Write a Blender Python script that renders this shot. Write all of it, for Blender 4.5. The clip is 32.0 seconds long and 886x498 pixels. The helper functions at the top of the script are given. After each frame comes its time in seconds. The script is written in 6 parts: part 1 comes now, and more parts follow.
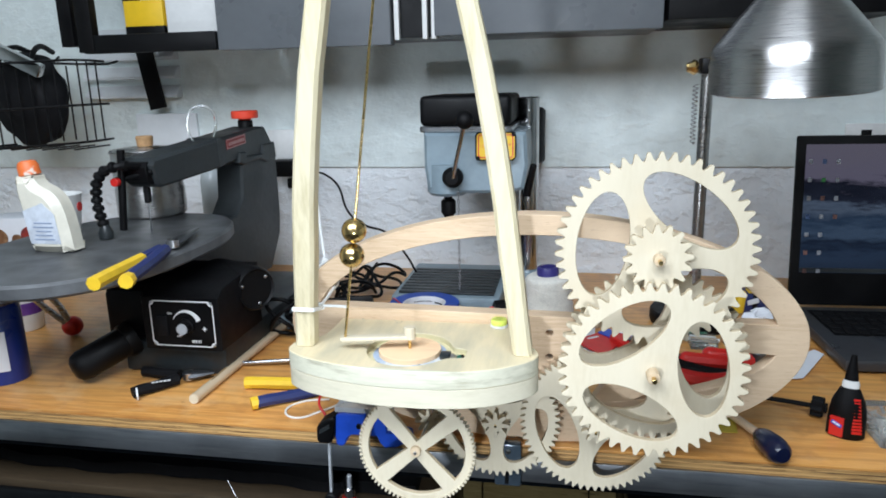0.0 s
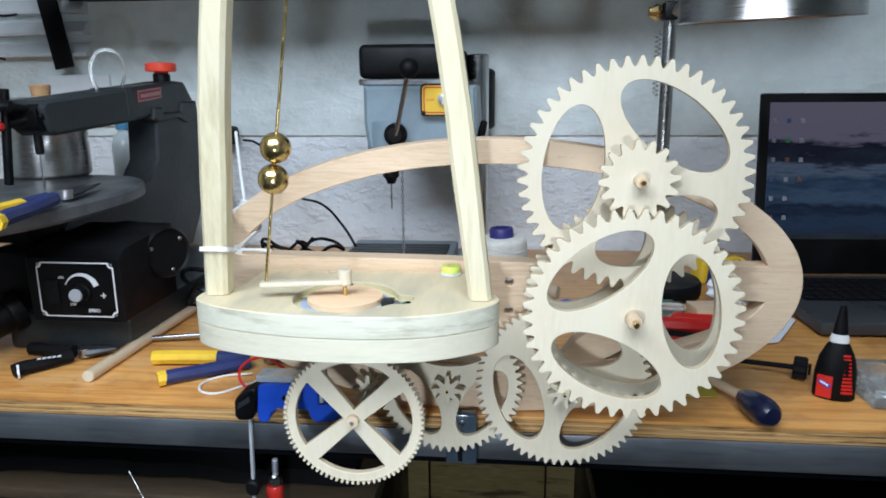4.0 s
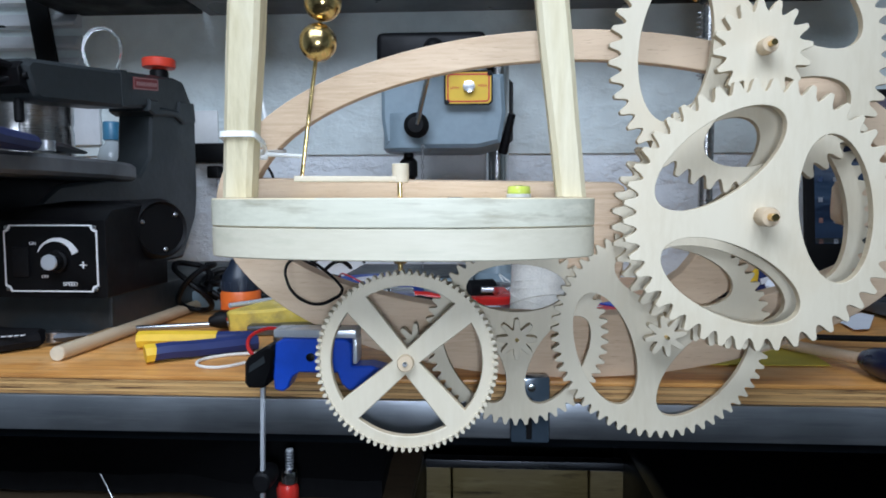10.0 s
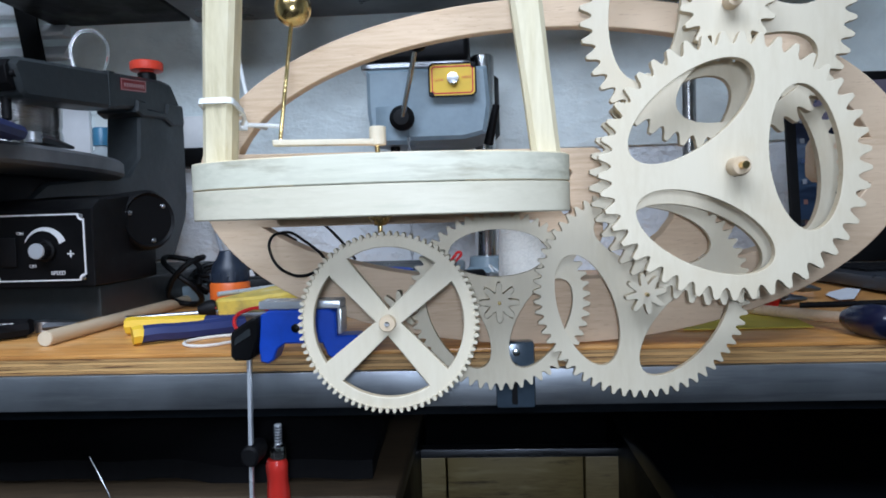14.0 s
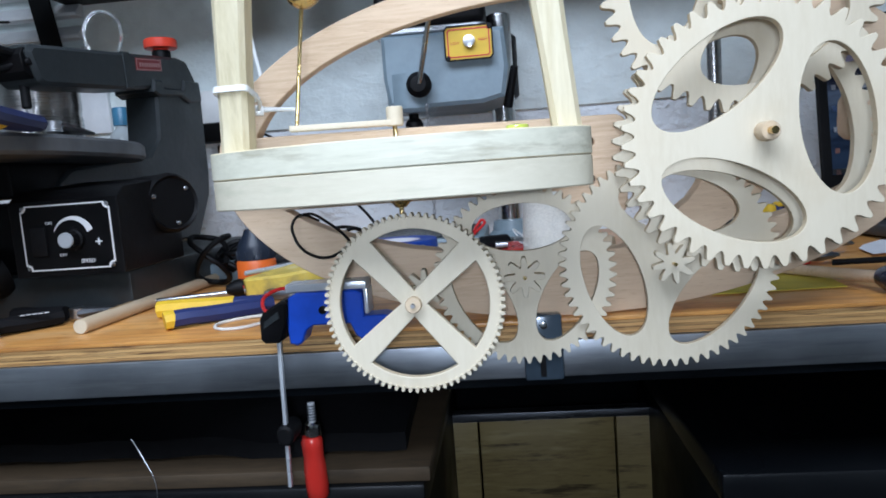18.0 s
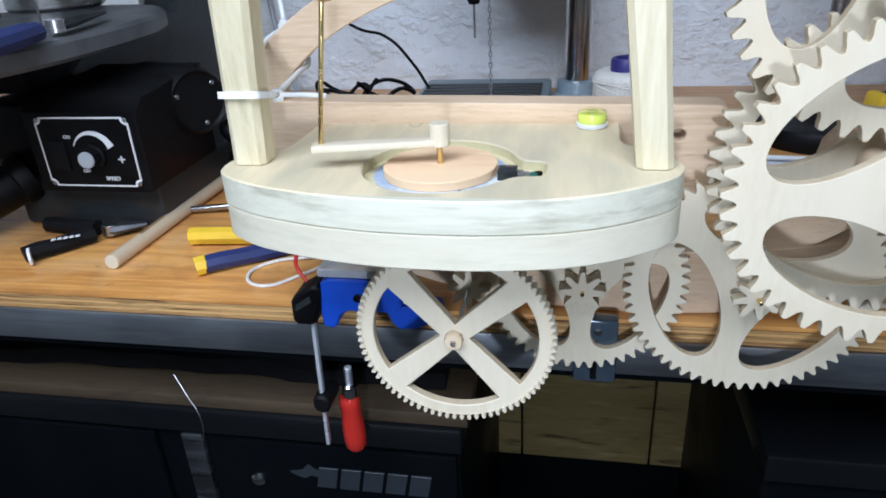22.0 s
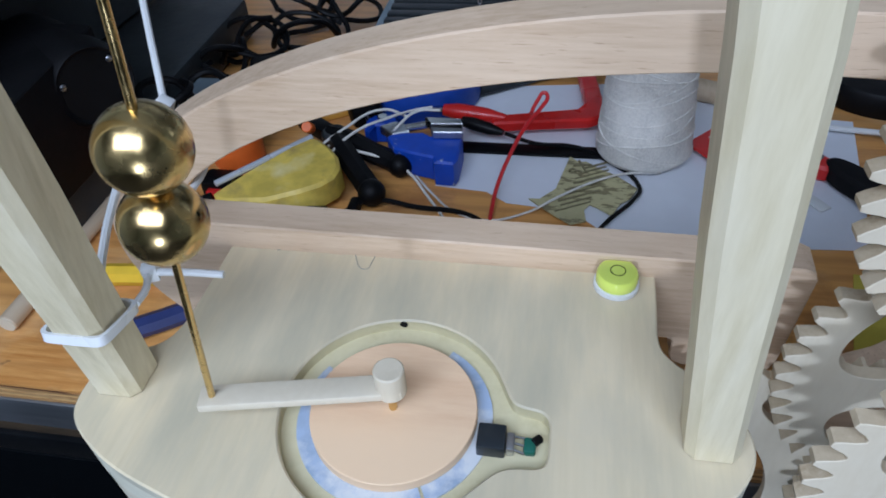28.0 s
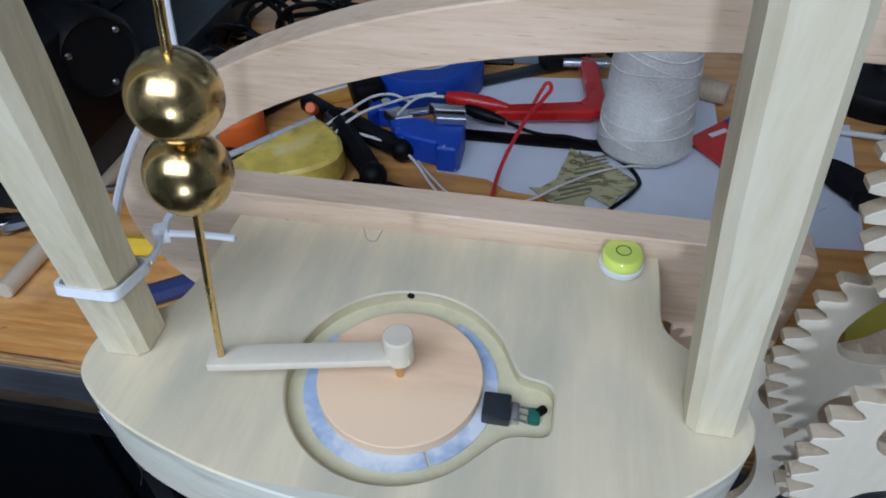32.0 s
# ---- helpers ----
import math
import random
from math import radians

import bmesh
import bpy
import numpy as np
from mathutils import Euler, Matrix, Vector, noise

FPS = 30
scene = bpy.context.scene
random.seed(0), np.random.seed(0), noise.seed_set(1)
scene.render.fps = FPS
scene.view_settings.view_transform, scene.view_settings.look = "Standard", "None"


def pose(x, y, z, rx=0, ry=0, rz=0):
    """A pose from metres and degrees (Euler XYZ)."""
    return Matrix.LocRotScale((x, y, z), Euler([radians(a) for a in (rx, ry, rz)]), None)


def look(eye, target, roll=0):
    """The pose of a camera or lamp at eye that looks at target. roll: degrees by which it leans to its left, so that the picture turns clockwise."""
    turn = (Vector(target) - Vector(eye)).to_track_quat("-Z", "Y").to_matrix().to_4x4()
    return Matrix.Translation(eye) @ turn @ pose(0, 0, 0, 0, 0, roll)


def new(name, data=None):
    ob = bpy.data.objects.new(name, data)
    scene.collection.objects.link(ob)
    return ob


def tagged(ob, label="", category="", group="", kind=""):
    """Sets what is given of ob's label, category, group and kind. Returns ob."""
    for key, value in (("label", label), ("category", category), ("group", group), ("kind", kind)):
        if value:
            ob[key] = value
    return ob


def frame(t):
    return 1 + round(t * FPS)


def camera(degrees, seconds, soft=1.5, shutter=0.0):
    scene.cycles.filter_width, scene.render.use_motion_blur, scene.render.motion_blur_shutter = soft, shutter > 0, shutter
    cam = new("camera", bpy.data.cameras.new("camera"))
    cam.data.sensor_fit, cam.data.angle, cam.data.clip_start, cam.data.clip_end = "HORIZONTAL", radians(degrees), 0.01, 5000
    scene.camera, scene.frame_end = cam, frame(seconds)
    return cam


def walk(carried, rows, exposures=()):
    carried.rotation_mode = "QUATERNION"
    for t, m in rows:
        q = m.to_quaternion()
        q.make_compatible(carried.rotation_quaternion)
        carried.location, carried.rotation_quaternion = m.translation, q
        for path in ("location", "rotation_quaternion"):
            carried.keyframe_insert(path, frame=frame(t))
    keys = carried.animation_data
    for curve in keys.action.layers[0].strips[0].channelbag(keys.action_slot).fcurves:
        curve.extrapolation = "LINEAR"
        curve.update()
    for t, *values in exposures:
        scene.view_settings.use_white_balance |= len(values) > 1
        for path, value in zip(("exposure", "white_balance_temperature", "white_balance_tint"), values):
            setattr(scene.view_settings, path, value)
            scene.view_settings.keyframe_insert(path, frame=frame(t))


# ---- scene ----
cam = camera(65.6, 32.0, 1.8)
PATH = [
    (0, (0.0726, -0.0094, 1.3770), (-0.2829, 1.9022, 0.9070), -1.3),
    (0.5, (0.0753, 0.0034, 1.3630), (-0.2509, 1.9205, 0.8960), -2.4),
    (1, (0.0708, 0.0127, 1.3450), (-0.2215, 1.9269, 0.8460), -2.2),
    (1.5, (0.0734, 0.0226, 1.3370), (-0.2424, 1.9290, 0.8200), -2.0),
    (2, (0.0727, 0.0286, 1.3290), (-0.2357, 1.9407, 0.8290), -2.0),
    (2.5, (0.0643, 0.0401, 1.3160), (-0.2134, 1.9635, 0.8410), -0.9),
    (3, (0.0551, 0.0546, 1.2990), (-0.1864, 1.9820, 0.8240), -0.5),
    (3.5, (0.0581, 0.0725, 1.2890), (-0.1519, 2.0071, 0.8290), -0.4),
    (5.5, (0.0182, 0.1288, 1.2120), (-0.1556, 2.0844, 0.8300), -0.4),
    (6, (0.0166, 0.1369, 1.2000), (-0.1629, 2.0969, 0.8430), -0.3),
    (6.5, (0.0121, 0.1462, 1.1890), (-0.1504, 2.1062, 0.8240), -0.2),
    (7, (0.0006, 0.1558, 1.1680), (-0.1294, 2.1231, 0.8300), 0.0),
    (7.5, (-0.0067, 0.1672, 1.1540), (-0.1194, 2.1415, 0.8550), -0.2),
    (8, (-0.0145, 0.1727, 1.1350), (-0.1359, 2.1505, 0.8660), 0.0),
    (8.5, (-0.0212, 0.1771, 1.1200), (-0.1405, 2.1577, 0.8720), 0.2),
    (9, (-0.0251, 0.1793, 1.1100), (-0.1423, 2.1628, 0.8820), -0.2),
    (9.5, (-0.0259, 0.1823, 1.0980), (-0.1298, 2.1701, 0.9000), -0.1),
    (10, (-0.0340, 0.1818, 1.0910), (-0.1557, 2.1726, 0.9470), -0.1),
    (10.5, (-0.0348, 0.1858, 1.0840), (-0.1434, 2.1779, 0.9500), 0.1),
    (11, (-0.0300, 0.1815, 1.0820), (-0.1375, 2.1756, 0.9700), -0.7),
    (11.5, (-0.0250, 0.1813, 1.0760), (-0.1335, 2.1754, 0.9800), -1.0),
    (12, (-0.0263, 0.1753, 1.0690), (-0.1318, 2.1713, 1.0010), -0.8),
    (12.5, (-0.0265, 0.1723, 1.0600), (-0.1420, 2.1678, 0.9930), -0.8),
    (13, (-0.0225, 0.1721, 1.0540), (-0.1460, 2.1670, 0.9750), -1.3),
    (13.5, (-0.0214, 0.1731, 1.0510), (-0.1309, 2.1682, 0.9650), -1.7),
    (14, (-0.0204, 0.1740, 1.0480), (-0.1349, 2.1684, 0.9570), -1.7),
    (14.5, (-0.0193, 0.1749, 1.0470), (-0.1419, 2.1698, 0.9620), -1.9),
    (16.5, (-0.0180, 0.1809, 1.0440), (-0.1638, 2.1720, 0.9370), -3.2),
    (17, (-0.0182, 0.1779, 1.0450), (-0.1719, 2.1695, 0.9320), -3.3),
    (17.5, (-0.0170, 0.1808, 1.0520), (-0.1933, 2.1637, 0.8620), -4.1),
    (18, (-0.0191, 0.1789, 1.0650), (-0.2096, 2.1586, 0.8510), -4.3),
    (18.5, (-0.0148, 0.1847, 1.0900), (-0.2311, 2.1497, 0.7830), -5.0),
    (19, (-0.0125, 0.1896, 1.1140), (-0.2083, 2.1465, 0.7480), -5.0),
    (19.5, (-0.0160, 0.1998, 1.1370), (-0.1953, 2.1457, 0.7130), -4.0),
    (20, (-0.0288, 0.2035, 1.1550), (-0.2286, 2.1416, 0.7040), -3.8),
    (20.5, (-0.0384, 0.2101, 1.1700), (-0.2327, 2.1037, 0.5580), -3.5),
    (21, (-0.0480, 0.2176, 1.2000), (-0.2784, 2.0732, 0.4920), -3.2),
    (21.5, (-0.0437, 0.2584, 1.2160), (-0.3408, 2.0677, 0.4180), -3.9),
    (22, (-0.0196, 0.2961, 1.2250), (-0.3741, 2.0645, 0.3600), -3.1),
    (22.5, (0.0057, 0.3188, 1.2510), (-0.4280, 2.0495, 0.3470), -1.8),
    (23, (0.0284, 0.3496, 1.2580), (-0.4949, 2.0162, 0.2840), -1.1),
    (23.5, (0.0201, 0.3981, 1.2650), (-0.4392, 2.0451, 0.2280), -0.9),
    (24, (-0.0314, 0.4440, 1.2910), (-0.3850, 2.0661, 0.1760), -2.7),
    (24.5, (-0.0387, 0.4575, 1.2880), (-0.3335, 2.0022, 0.0530), -2.5),
    (25, (-0.0374, 0.4814, 1.3030), (-0.4124, 1.9865, 0.0400), -3.9),
    (25.5, (-0.0446, 0.4948, 1.3010), (-0.4270, 1.9944, 0.0340), -3.4),
    (26, (-0.0432, 0.5028, 1.3110), (-0.4001, 2.0279, 0.0670), -3.8),
    (26.5, (-0.0409, 0.5077, 1.3140), (-0.3833, 2.0240, 0.0550), -3.7),
    (28.5, (-0.0375, 0.5325, 1.3310), (-0.3294, 1.9679, -0.0310), -3.8),
    (29, (-0.0384, 0.5346, 1.3290), (-0.3187, 1.9613, -0.0450), -3.3),
    (29.5, (-0.0384, 0.5346, 1.3290), (-0.3135, 1.9640, -0.0430), -3.3),
    (30, (-0.0375, 0.5335, 1.3290), (-0.2985, 1.9652, -0.0420), -2.8),
    (30.5, (-0.0436, 0.5308, 1.3280), (-0.3015, 1.9644, -0.0420), -2.3),
    (31, (-0.0485, 0.5331, 1.3240), (-0.2994, 1.9662, -0.0480), -2.0),
    (31.5, (-0.0476, 0.5311, 1.3250), (-0.3203, 1.9694, -0.0370), -2.5),
    (32, (-0.0455, 0.5159, 1.3230), (-0.3183, 1.9693, -0.0240), -1.0),
]
walk(cam, [(t, look(eye, target, roll)) for t, eye, target, roll in PATH],
     exposures=[(0, 0.60, 6650, 15), (6, 0.35, 6200, 15), (9, 0.25, 6150, 16), (12, 0.27, 6000, 18), (17, 0.40, 6050, 18), (20, 0.38, 6100, 18), (22, 0.43, 6100, 19), (24, 0.10, 5950, 19), (26, -0.15, 5800, 20), (29, -0.19, 5700, 20), (32, -0.31, 5700, 20)])

# ---- light and exposure ----
world = bpy.data.worlds.new("world")
scene.world = world
world.use_nodes = True
world.node_tree.nodes["Background"].inputs[0].default_value = (0.55, 0.62, 0.75, 1)
world.node_tree.nodes["Background"].inputs[1].default_value = 0.05


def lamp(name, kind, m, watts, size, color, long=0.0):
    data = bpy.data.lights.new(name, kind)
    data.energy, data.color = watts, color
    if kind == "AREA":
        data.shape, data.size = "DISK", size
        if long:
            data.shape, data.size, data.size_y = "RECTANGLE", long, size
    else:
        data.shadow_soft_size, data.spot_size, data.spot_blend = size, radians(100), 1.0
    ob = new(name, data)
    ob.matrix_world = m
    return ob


# fixed stand-ins: one for the viewer's hand-held light, a long unseen one overhead
lamp("viewer_light", "SPOT", look((-0.02, 0.09, 1.08), (-0.11, 0.9, 1.06)), 7.2, 0.022, (0.76, 0.89, 1.0))
lamp("overhead_stand_in", "AREA", look((-0.22, -0.12, 2.05), (-0.25, 1.1, 0.95)), 22.5, 0.60, (0.76, 0.89, 1.0), 1.25)


# ---- materials ----
def nodes_of(name, rough=0.6, metal=0.0):
    m = bpy.data.materials.new(name)
    m.use_nodes = True
    nt = m.node_tree
    b = nt.nodes["Principled BSDF"]
    b.inputs["Roughness"].default_value, b.inputs["Metallic"].default_value = rough, metal
    return m, nt, b


def mix_of(nt, fac, a, b):
    n = nt.nodes.new("ShaderNodeMix")
    n.data_type = "RGBA"
    nt.links.new(fac, n.inputs[0])
    for k, v in ((6, a), (7, b)):
        if isinstance(v, tuple):
            n.inputs[k].default_value = (*v, 1)
        else:
            nt.links.new(v, n.inputs[k])
    return n.outputs[2]


def noise_of(nt, co, scale, detail=4.0, rough=0.55, lo=0.35, hi=0.65):
    n = nt.nodes.new("ShaderNodeTexNoise")
    n.inputs["Scale"].default_value, n.inputs["Detail"].default_value, n.inputs["Roughness"].default_value = scale, detail, rough
    nt.links.new(co, n.inputs["Vector"])
    r = nt.nodes.new("ShaderNodeMapRange")
    r.inputs[1].default_value, r.inputs[2].default_value = lo, hi
    nt.links.new(n.outputs[0], r.inputs[0])
    return r.outputs[0]


def coords(nt, stretch=(1, 1, 1)):
    t = nt.nodes.new("ShaderNodeTexCoord")
    m = nt.nodes.new("ShaderNodeMapping")
    m.inputs["Scale"].default_value = stretch
    nt.links.new(t.outputs["Object"], m.inputs[0])
    return m.outputs[0]


def bump_of(nt, b, height, strength, dist=0.001):
    n = nt.nodes.new("ShaderNodeBump")
    n.inputs["Strength"].default_value, n.inputs["Distance"].default_value = strength, dist
    nt.links.new(height, n.inputs["Height"])
    nt.links.new(n.outputs[0], b.inputs["Normal"])


def plain(name, c, rough=0.5, metal=0.0, vary=0.25, scale=60, bump=0.15, coat=0.0, spec=0.5):
    m, nt, b = nodes_of(name, rough, metal)
    b.inputs["Specular IOR Level"].default_value = spec
    co = coords(nt)
    fine, broad = noise_of(nt, co, scale), noise_of(nt, co, scale / 9)
    dark, light = tuple(v * (1 - vary) for v in c), tuple(min(1, v * (1 + vary * 0.5)) for v in c)
    col = mix_of(nt, fine, mix_of(nt, broad, dark, c), mix_of(nt, broad, c, light))
    nt.links.new(col, b.inputs["Base Color"])
    r = nt.nodes.new("ShaderNodeMapRange")
    r.inputs[3].default_value, r.inputs[4].default_value = max(0.03, rough - 0.1), min(1, rough + 0.12)
    nt.links.new(broad, r.inputs[0])
    nt.links.new(r.outputs[0], b.inputs["Roughness"])
    b.inputs["Coat Weight"].default_value = coat
    if bump:
        bump_of(nt, b, fine, bump, 0.0006)
    return m


def timber(name, dark, light, stretch=(6, 60, 60), rough=0.6, bump=0.15, stain=None, bands=3.0):
    """Wood with long grain along the axis of least stretch, at two scales, with optional stains."""
    m, nt, b = nodes_of(name, rough)
    co = coords(nt, stretch)
    wide = coords(nt, tuple(s * 0.22 for s in stretch))
    grain, figure = noise_of(nt, co, 6.0, 6, 0.65, 0.3, 0.7), noise_of(nt, wide, bands, 3, 0.5, 0.3, 0.7)
    col = mix_of(nt, figure, mix_of(nt, grain, dark, light), light)
    if stain:
        blot = noise_of(nt, coords(nt), 14.0, 5, 0.6, 0.52, 0.75)
        col = mix_of(nt, blot, col, stain)
    rnd = nt.nodes.new("ShaderNodeObjectInfo")
    v = nt.nodes.new("ShaderNodeMapRange")
    v.inputs[3].default_value, v.inputs[4].default_value = 0.93, 1.05
    nt.links.new(rnd.outputs["Random"], v.inputs[0])
    hsv = nt.nodes.new("ShaderNodeHueSaturation")
    nt.links.new(v.outputs[0], hsv.inputs["Value"])
    nt.links.new(col, hsv.inputs["Color"])
    nt.links.new(hsv.outputs[0], b.inputs["Base Color"])
    if bump:
        bump_of(nt, b, grain, bump, 0.0004)
    return m


def brushed(name, c, rough=0.3, stretch=(2, 2, 200), vary=0.2):
    m, nt, b = nodes_of(name, rough, 1.0)
    g = noise_of(nt, coords(nt, stretch), 5.0, 4, 0.6)
    s = noise_of(nt, coords(nt), 12.0, 4, 0.6)
    nt.links.new(mix_of(nt, s, tuple(v * (1 - vary) for v in c), c), b.inputs["Base Color"])
    r = nt.nodes.new("ShaderNodeMapRange")
    r.inputs[3].default_value, r.inputs[4].default_value = rough * 0.7, rough * 1.5
    nt.links.new(g, r.inputs[0])
    nt.links.new(r.outputs[0], b.inputs["Roughness"])
    return m


def streaked(m, scale, stretch, lo, hi, color, second=None):
    """Lays dull streaks or blots of another colour over a finished wood."""
    nt = m.node_tree
    b = nt.nodes["Principled BSDF"]
    src = b.inputs["Base Color"].links[0].from_socket
    col = mix_of(nt, noise_of(nt, coords(nt, stretch), scale, 6, 0.6, lo, hi), src, color)
    if second:
        col = mix_of(nt, noise_of(nt, coords(nt, tuple(v * 1.7 for v in stretch)), scale * 0.8, 3, 0.5, 0.56, 0.74), col, second)
    nt.links.new(col, b.inputs["Base Color"])
    return m


BASS = streaked(timber("basswood", (0.58, 0.50, 0.355), (0.66, 0.585, 0.44), (40, 40, 8), 0.6, 0.08), 3.0, (4, 4, 4), 0.50, 0.80, (0.60, 0.50, 0.345))
# browner than the wheel faces: shadow along cut edges put into the colour
CUT_EDGE = timber("shade_brown_edge", (0.36, 0.27, 0.16), (0.55, 0.455, 0.31), (60, 60, 60), 0.65, 0.08)
POPLAR = streaked(timber("poplar", (0.64, 0.53, 0.325), (0.76, 0.645, 0.43), (40, 2.0, 40), 0.5, 0.06, (0.66, 0.575, 0.40), 1.6), 2.6, (2.6, 0.9, 2.6), 0.48, 0.68, (0.56, 0.515, 0.375), (0.81, 0.67, 0.44))
streaked(POPLAR, 7.0, (3.2, 0.7, 3.2), 0.46, 0.68, (0.53, 0.475, 0.33))
POPLAR_EDGE = streaked(timber("poplar_side", (0.57, 0.52, 0.385), (0.66, 0.61, 0.47), (5, 40, 60), 0.55, 0.12), 5.0, (2, 6, 12), 0.56, 0.72, (0.50, 0.475, 0.35))
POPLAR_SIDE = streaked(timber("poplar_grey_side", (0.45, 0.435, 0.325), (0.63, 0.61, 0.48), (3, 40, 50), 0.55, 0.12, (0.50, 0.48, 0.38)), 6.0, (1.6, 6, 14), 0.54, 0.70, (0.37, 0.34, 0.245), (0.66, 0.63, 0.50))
POST = streaked(timber("poplar_post", (0.51, 0.43, 0.25), (0.70, 0.62, 0.425), (34, 34, 3.5), 0.5, 0.1), 3.0, (5, 5, 1), 0.50, 0.70, (0.66, 0.60, 0.45))
streaked(POST, 9.0, (7, 7, 0.5), 0.56, 0.70, (0.47, 0.40, 0.245))
BIRCH = timber("pink_birch", (0.53, 0.355, 0.21), (0.74, 0.56, 0.385), (5, 50, 60), 0.6, 0.12)
streaked(BIRCH, 6.0, (14, 170, 170), 0.60, 0.72, (0.47, 0.30, 0.185))
DISC = timber("turned_birch", (0.72, 0.455, 0.265), (0.84, 0.60, 0.375), (5, 30, 30), 0.55, 0.06)
PLYTOP = timber("bench_plywood", (0.53, 0.203, 0.043), (0.82, 0.41, 0.118), (3, 40, 40), 0.34, 0.15, (0.42, 0.18, 0.055), 2.0)
# rotary-cut figure: long bowed bands, worn pale in places, with a few dark spills
pw = PLYTOP.node_tree.nodes.new("ShaderNodeTexWave")
pw.bands_direction = "Y"
for socket, v in (("Scale", 2.6), ("Distortion", 7.0), ("Detail", 3.0), ("Detail Scale", 1.1), ("Detail Roughness", 0.6)):
    pw.inputs[socket].default_value = v
PLYTOP.node_tree.links.new(coords(PLYTOP.node_tree, (1.1, 6.0, 6.0)), pw.inputs["Vector"])
pr = PLYTOP.node_tree.nodes.new("ShaderNodeMapRange")
pr.inputs[1].default_value, pr.inputs[2].default_value, pr.inputs[4].default_value = 0.45, 1.0, 0.30
PLYTOP.node_tree.links.new(pw.outputs["Fac"], pr.inputs[0])
pb = PLYTOP.node_tree.nodes["Principled BSDF"]
PLYTOP.node_tree.links.new(mix_of(PLYTOP.node_tree, pr.outputs[0], pb.inputs["Base Color"].links[0].from_socket, (0.33, 0.12, 0.03)), pb.inputs["Base Color"])
streaked(PLYTOP, 4.0, (2.0, 3.5, 3.5), 0.52, 0.74, (0.74, 0.45, 0.20))
streaked(PLYTOP, 16.0, (1.0, 1.6, 1.0), 0.70, 0.76, (0.12, 0.05, 0.02))
PLY_A = timber("ply_layer_light", (0.50, 0.27, 0.09), (0.68, 0.41, 0.16), (6, 60, 120), 0.6)
PLY_B = timber("ply_layer_dark", (0.13, 0.055, 0.02), (0.52, 0.30, 0.11), (22, 60, 90), 0.65)
PLY_C = timber("ply_layer_brown", (0.26, 0.125, 0.045), (0.48, 0.27, 0.095), (9, 60, 120), 0.65)
for layer in (PLY_A, PLY_B, PLY_C):
    streaked(layer, 5.0, (2.5, 30, 90), 0.55, 0.64, (0.11, 0.05, 0.02), (0.62, 0.40, 0.17))
PANEL = streaked(timber("brown_panel", (0.20, 0.135, 0.045), (0.38, 0.285, 0.115), (6, 40, 40), 0.45, 0.1), 4.0, (2.0, 8, 14), 0.56, 0.66, (0.09, 0.06, 0.025), (0.46, 0.36, 0.17))
DOWEL = timber("dowel_wood", (0.50, 0.36, 0.22), (0.66, 0.52, 0.35), (40, 8, 40), 0.6)
STEEL = brushed("grey_steel", (0.20, 0.21, 0.23), 0.38, (2, 30, 30))

CHROME = brushed("polished_steel", (0.62, 0.62, 0.62), 0.16)
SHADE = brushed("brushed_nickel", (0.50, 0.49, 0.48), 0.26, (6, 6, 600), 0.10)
BRASS = brushed("brass", (0.80, 0.58, 0.25), 0.2, (30, 30, 30), 0.25)
sn = SHADE.node_tree
sa = sn.nodes["Principled BSDF"]
sa.inputs["Anisotropic"].default_value, sa.inputs["Anisotropic Rotation"].default_value = 0.8, 0.25
st = sn.nodes.new("ShaderNodeTangent")
st.direction_type, st.axis = "RADIAL", "Z"
sn.links.new(st.outputs[0], sa.inputs["Tangent"])
SCREW = brushed("zinc", (0.55, 0.56, 0.58), 0.3)
RAIL = streaked(plain("galvanised_rail", (0.36, 0.385, 0.415), 0.40, 1.0, 0.25, 25, 0.0), 5.0, (1.5, 4, 20), 0.50, 0.66, (0.46, 0.485, 0.51), (0.27, 0.29, 0.315))
ZINC = plain("bright_zinc", (0.62, 0.65, 0.68), 0.3, 0.4, 0.1, 60, 0.05)
WALL = plain("grey_plaster", (0.78, 0.855, 0.84), 0.7, 0, 0.10, 30, 1.0)
PLASTER = plain("white_rough_plaster", (0.83, 0.86, 0.88), 0.7, 0, 0.06, 55, 1.0)
for wall_mat, amount in ((WALL, 0.35), (PLASTER, 0.8)):
    wnt = wall_mat.node_tree
    rough_bump = wnt.nodes.new("ShaderNodeBump")
    rough_bump.inputs["Strength"].default_value, rough_bump.inputs["Distance"].default_value = amount, 0.006
    wnt.links.new(noise_of(wnt, coords(wnt, (1.0, 1.0, 1.5)), 24.0, 5, 0.6, 0.45, 0.70), rough_bump.inputs["Height"])
    old = next(n for n in wnt.nodes if n.type == "BUMP" and n is not rough_bump and n.name != rough_bump.name)
    wnt.links.new(rough_bump.outputs[0], old.inputs["Normal"])
PAINT = plain("white_paint", (0.72, 0.74, 0.75), 0.6, 0, 0.08, 40, 0.5)
BLACK = plain("black_plastic", (0.0028, 0.0028, 0.0034), 0.5, 0, 0.3, 150, 0.1, 0, 0.2)
RUBBER = plain("black_rubber", (0.007, 0.007, 0.008), 0.65, 0, 0.3, 120, 0.2, 0, 0.15)
DKGREY = plain("saw_grey_enamel", (0.022, 0.027, 0.029), 0.42, 0, 0.25, 90, 0.25)
CASTGREY = plain("cast_table_grey", (0.13, 0.135, 0.14), 0.5, 0.4, 0.6, 22, 0.4)
CABINET = plain("slate_cabinet", (0.12, 0.13, 0.14), 0.35, 0, 0.08, 60, 0.05)
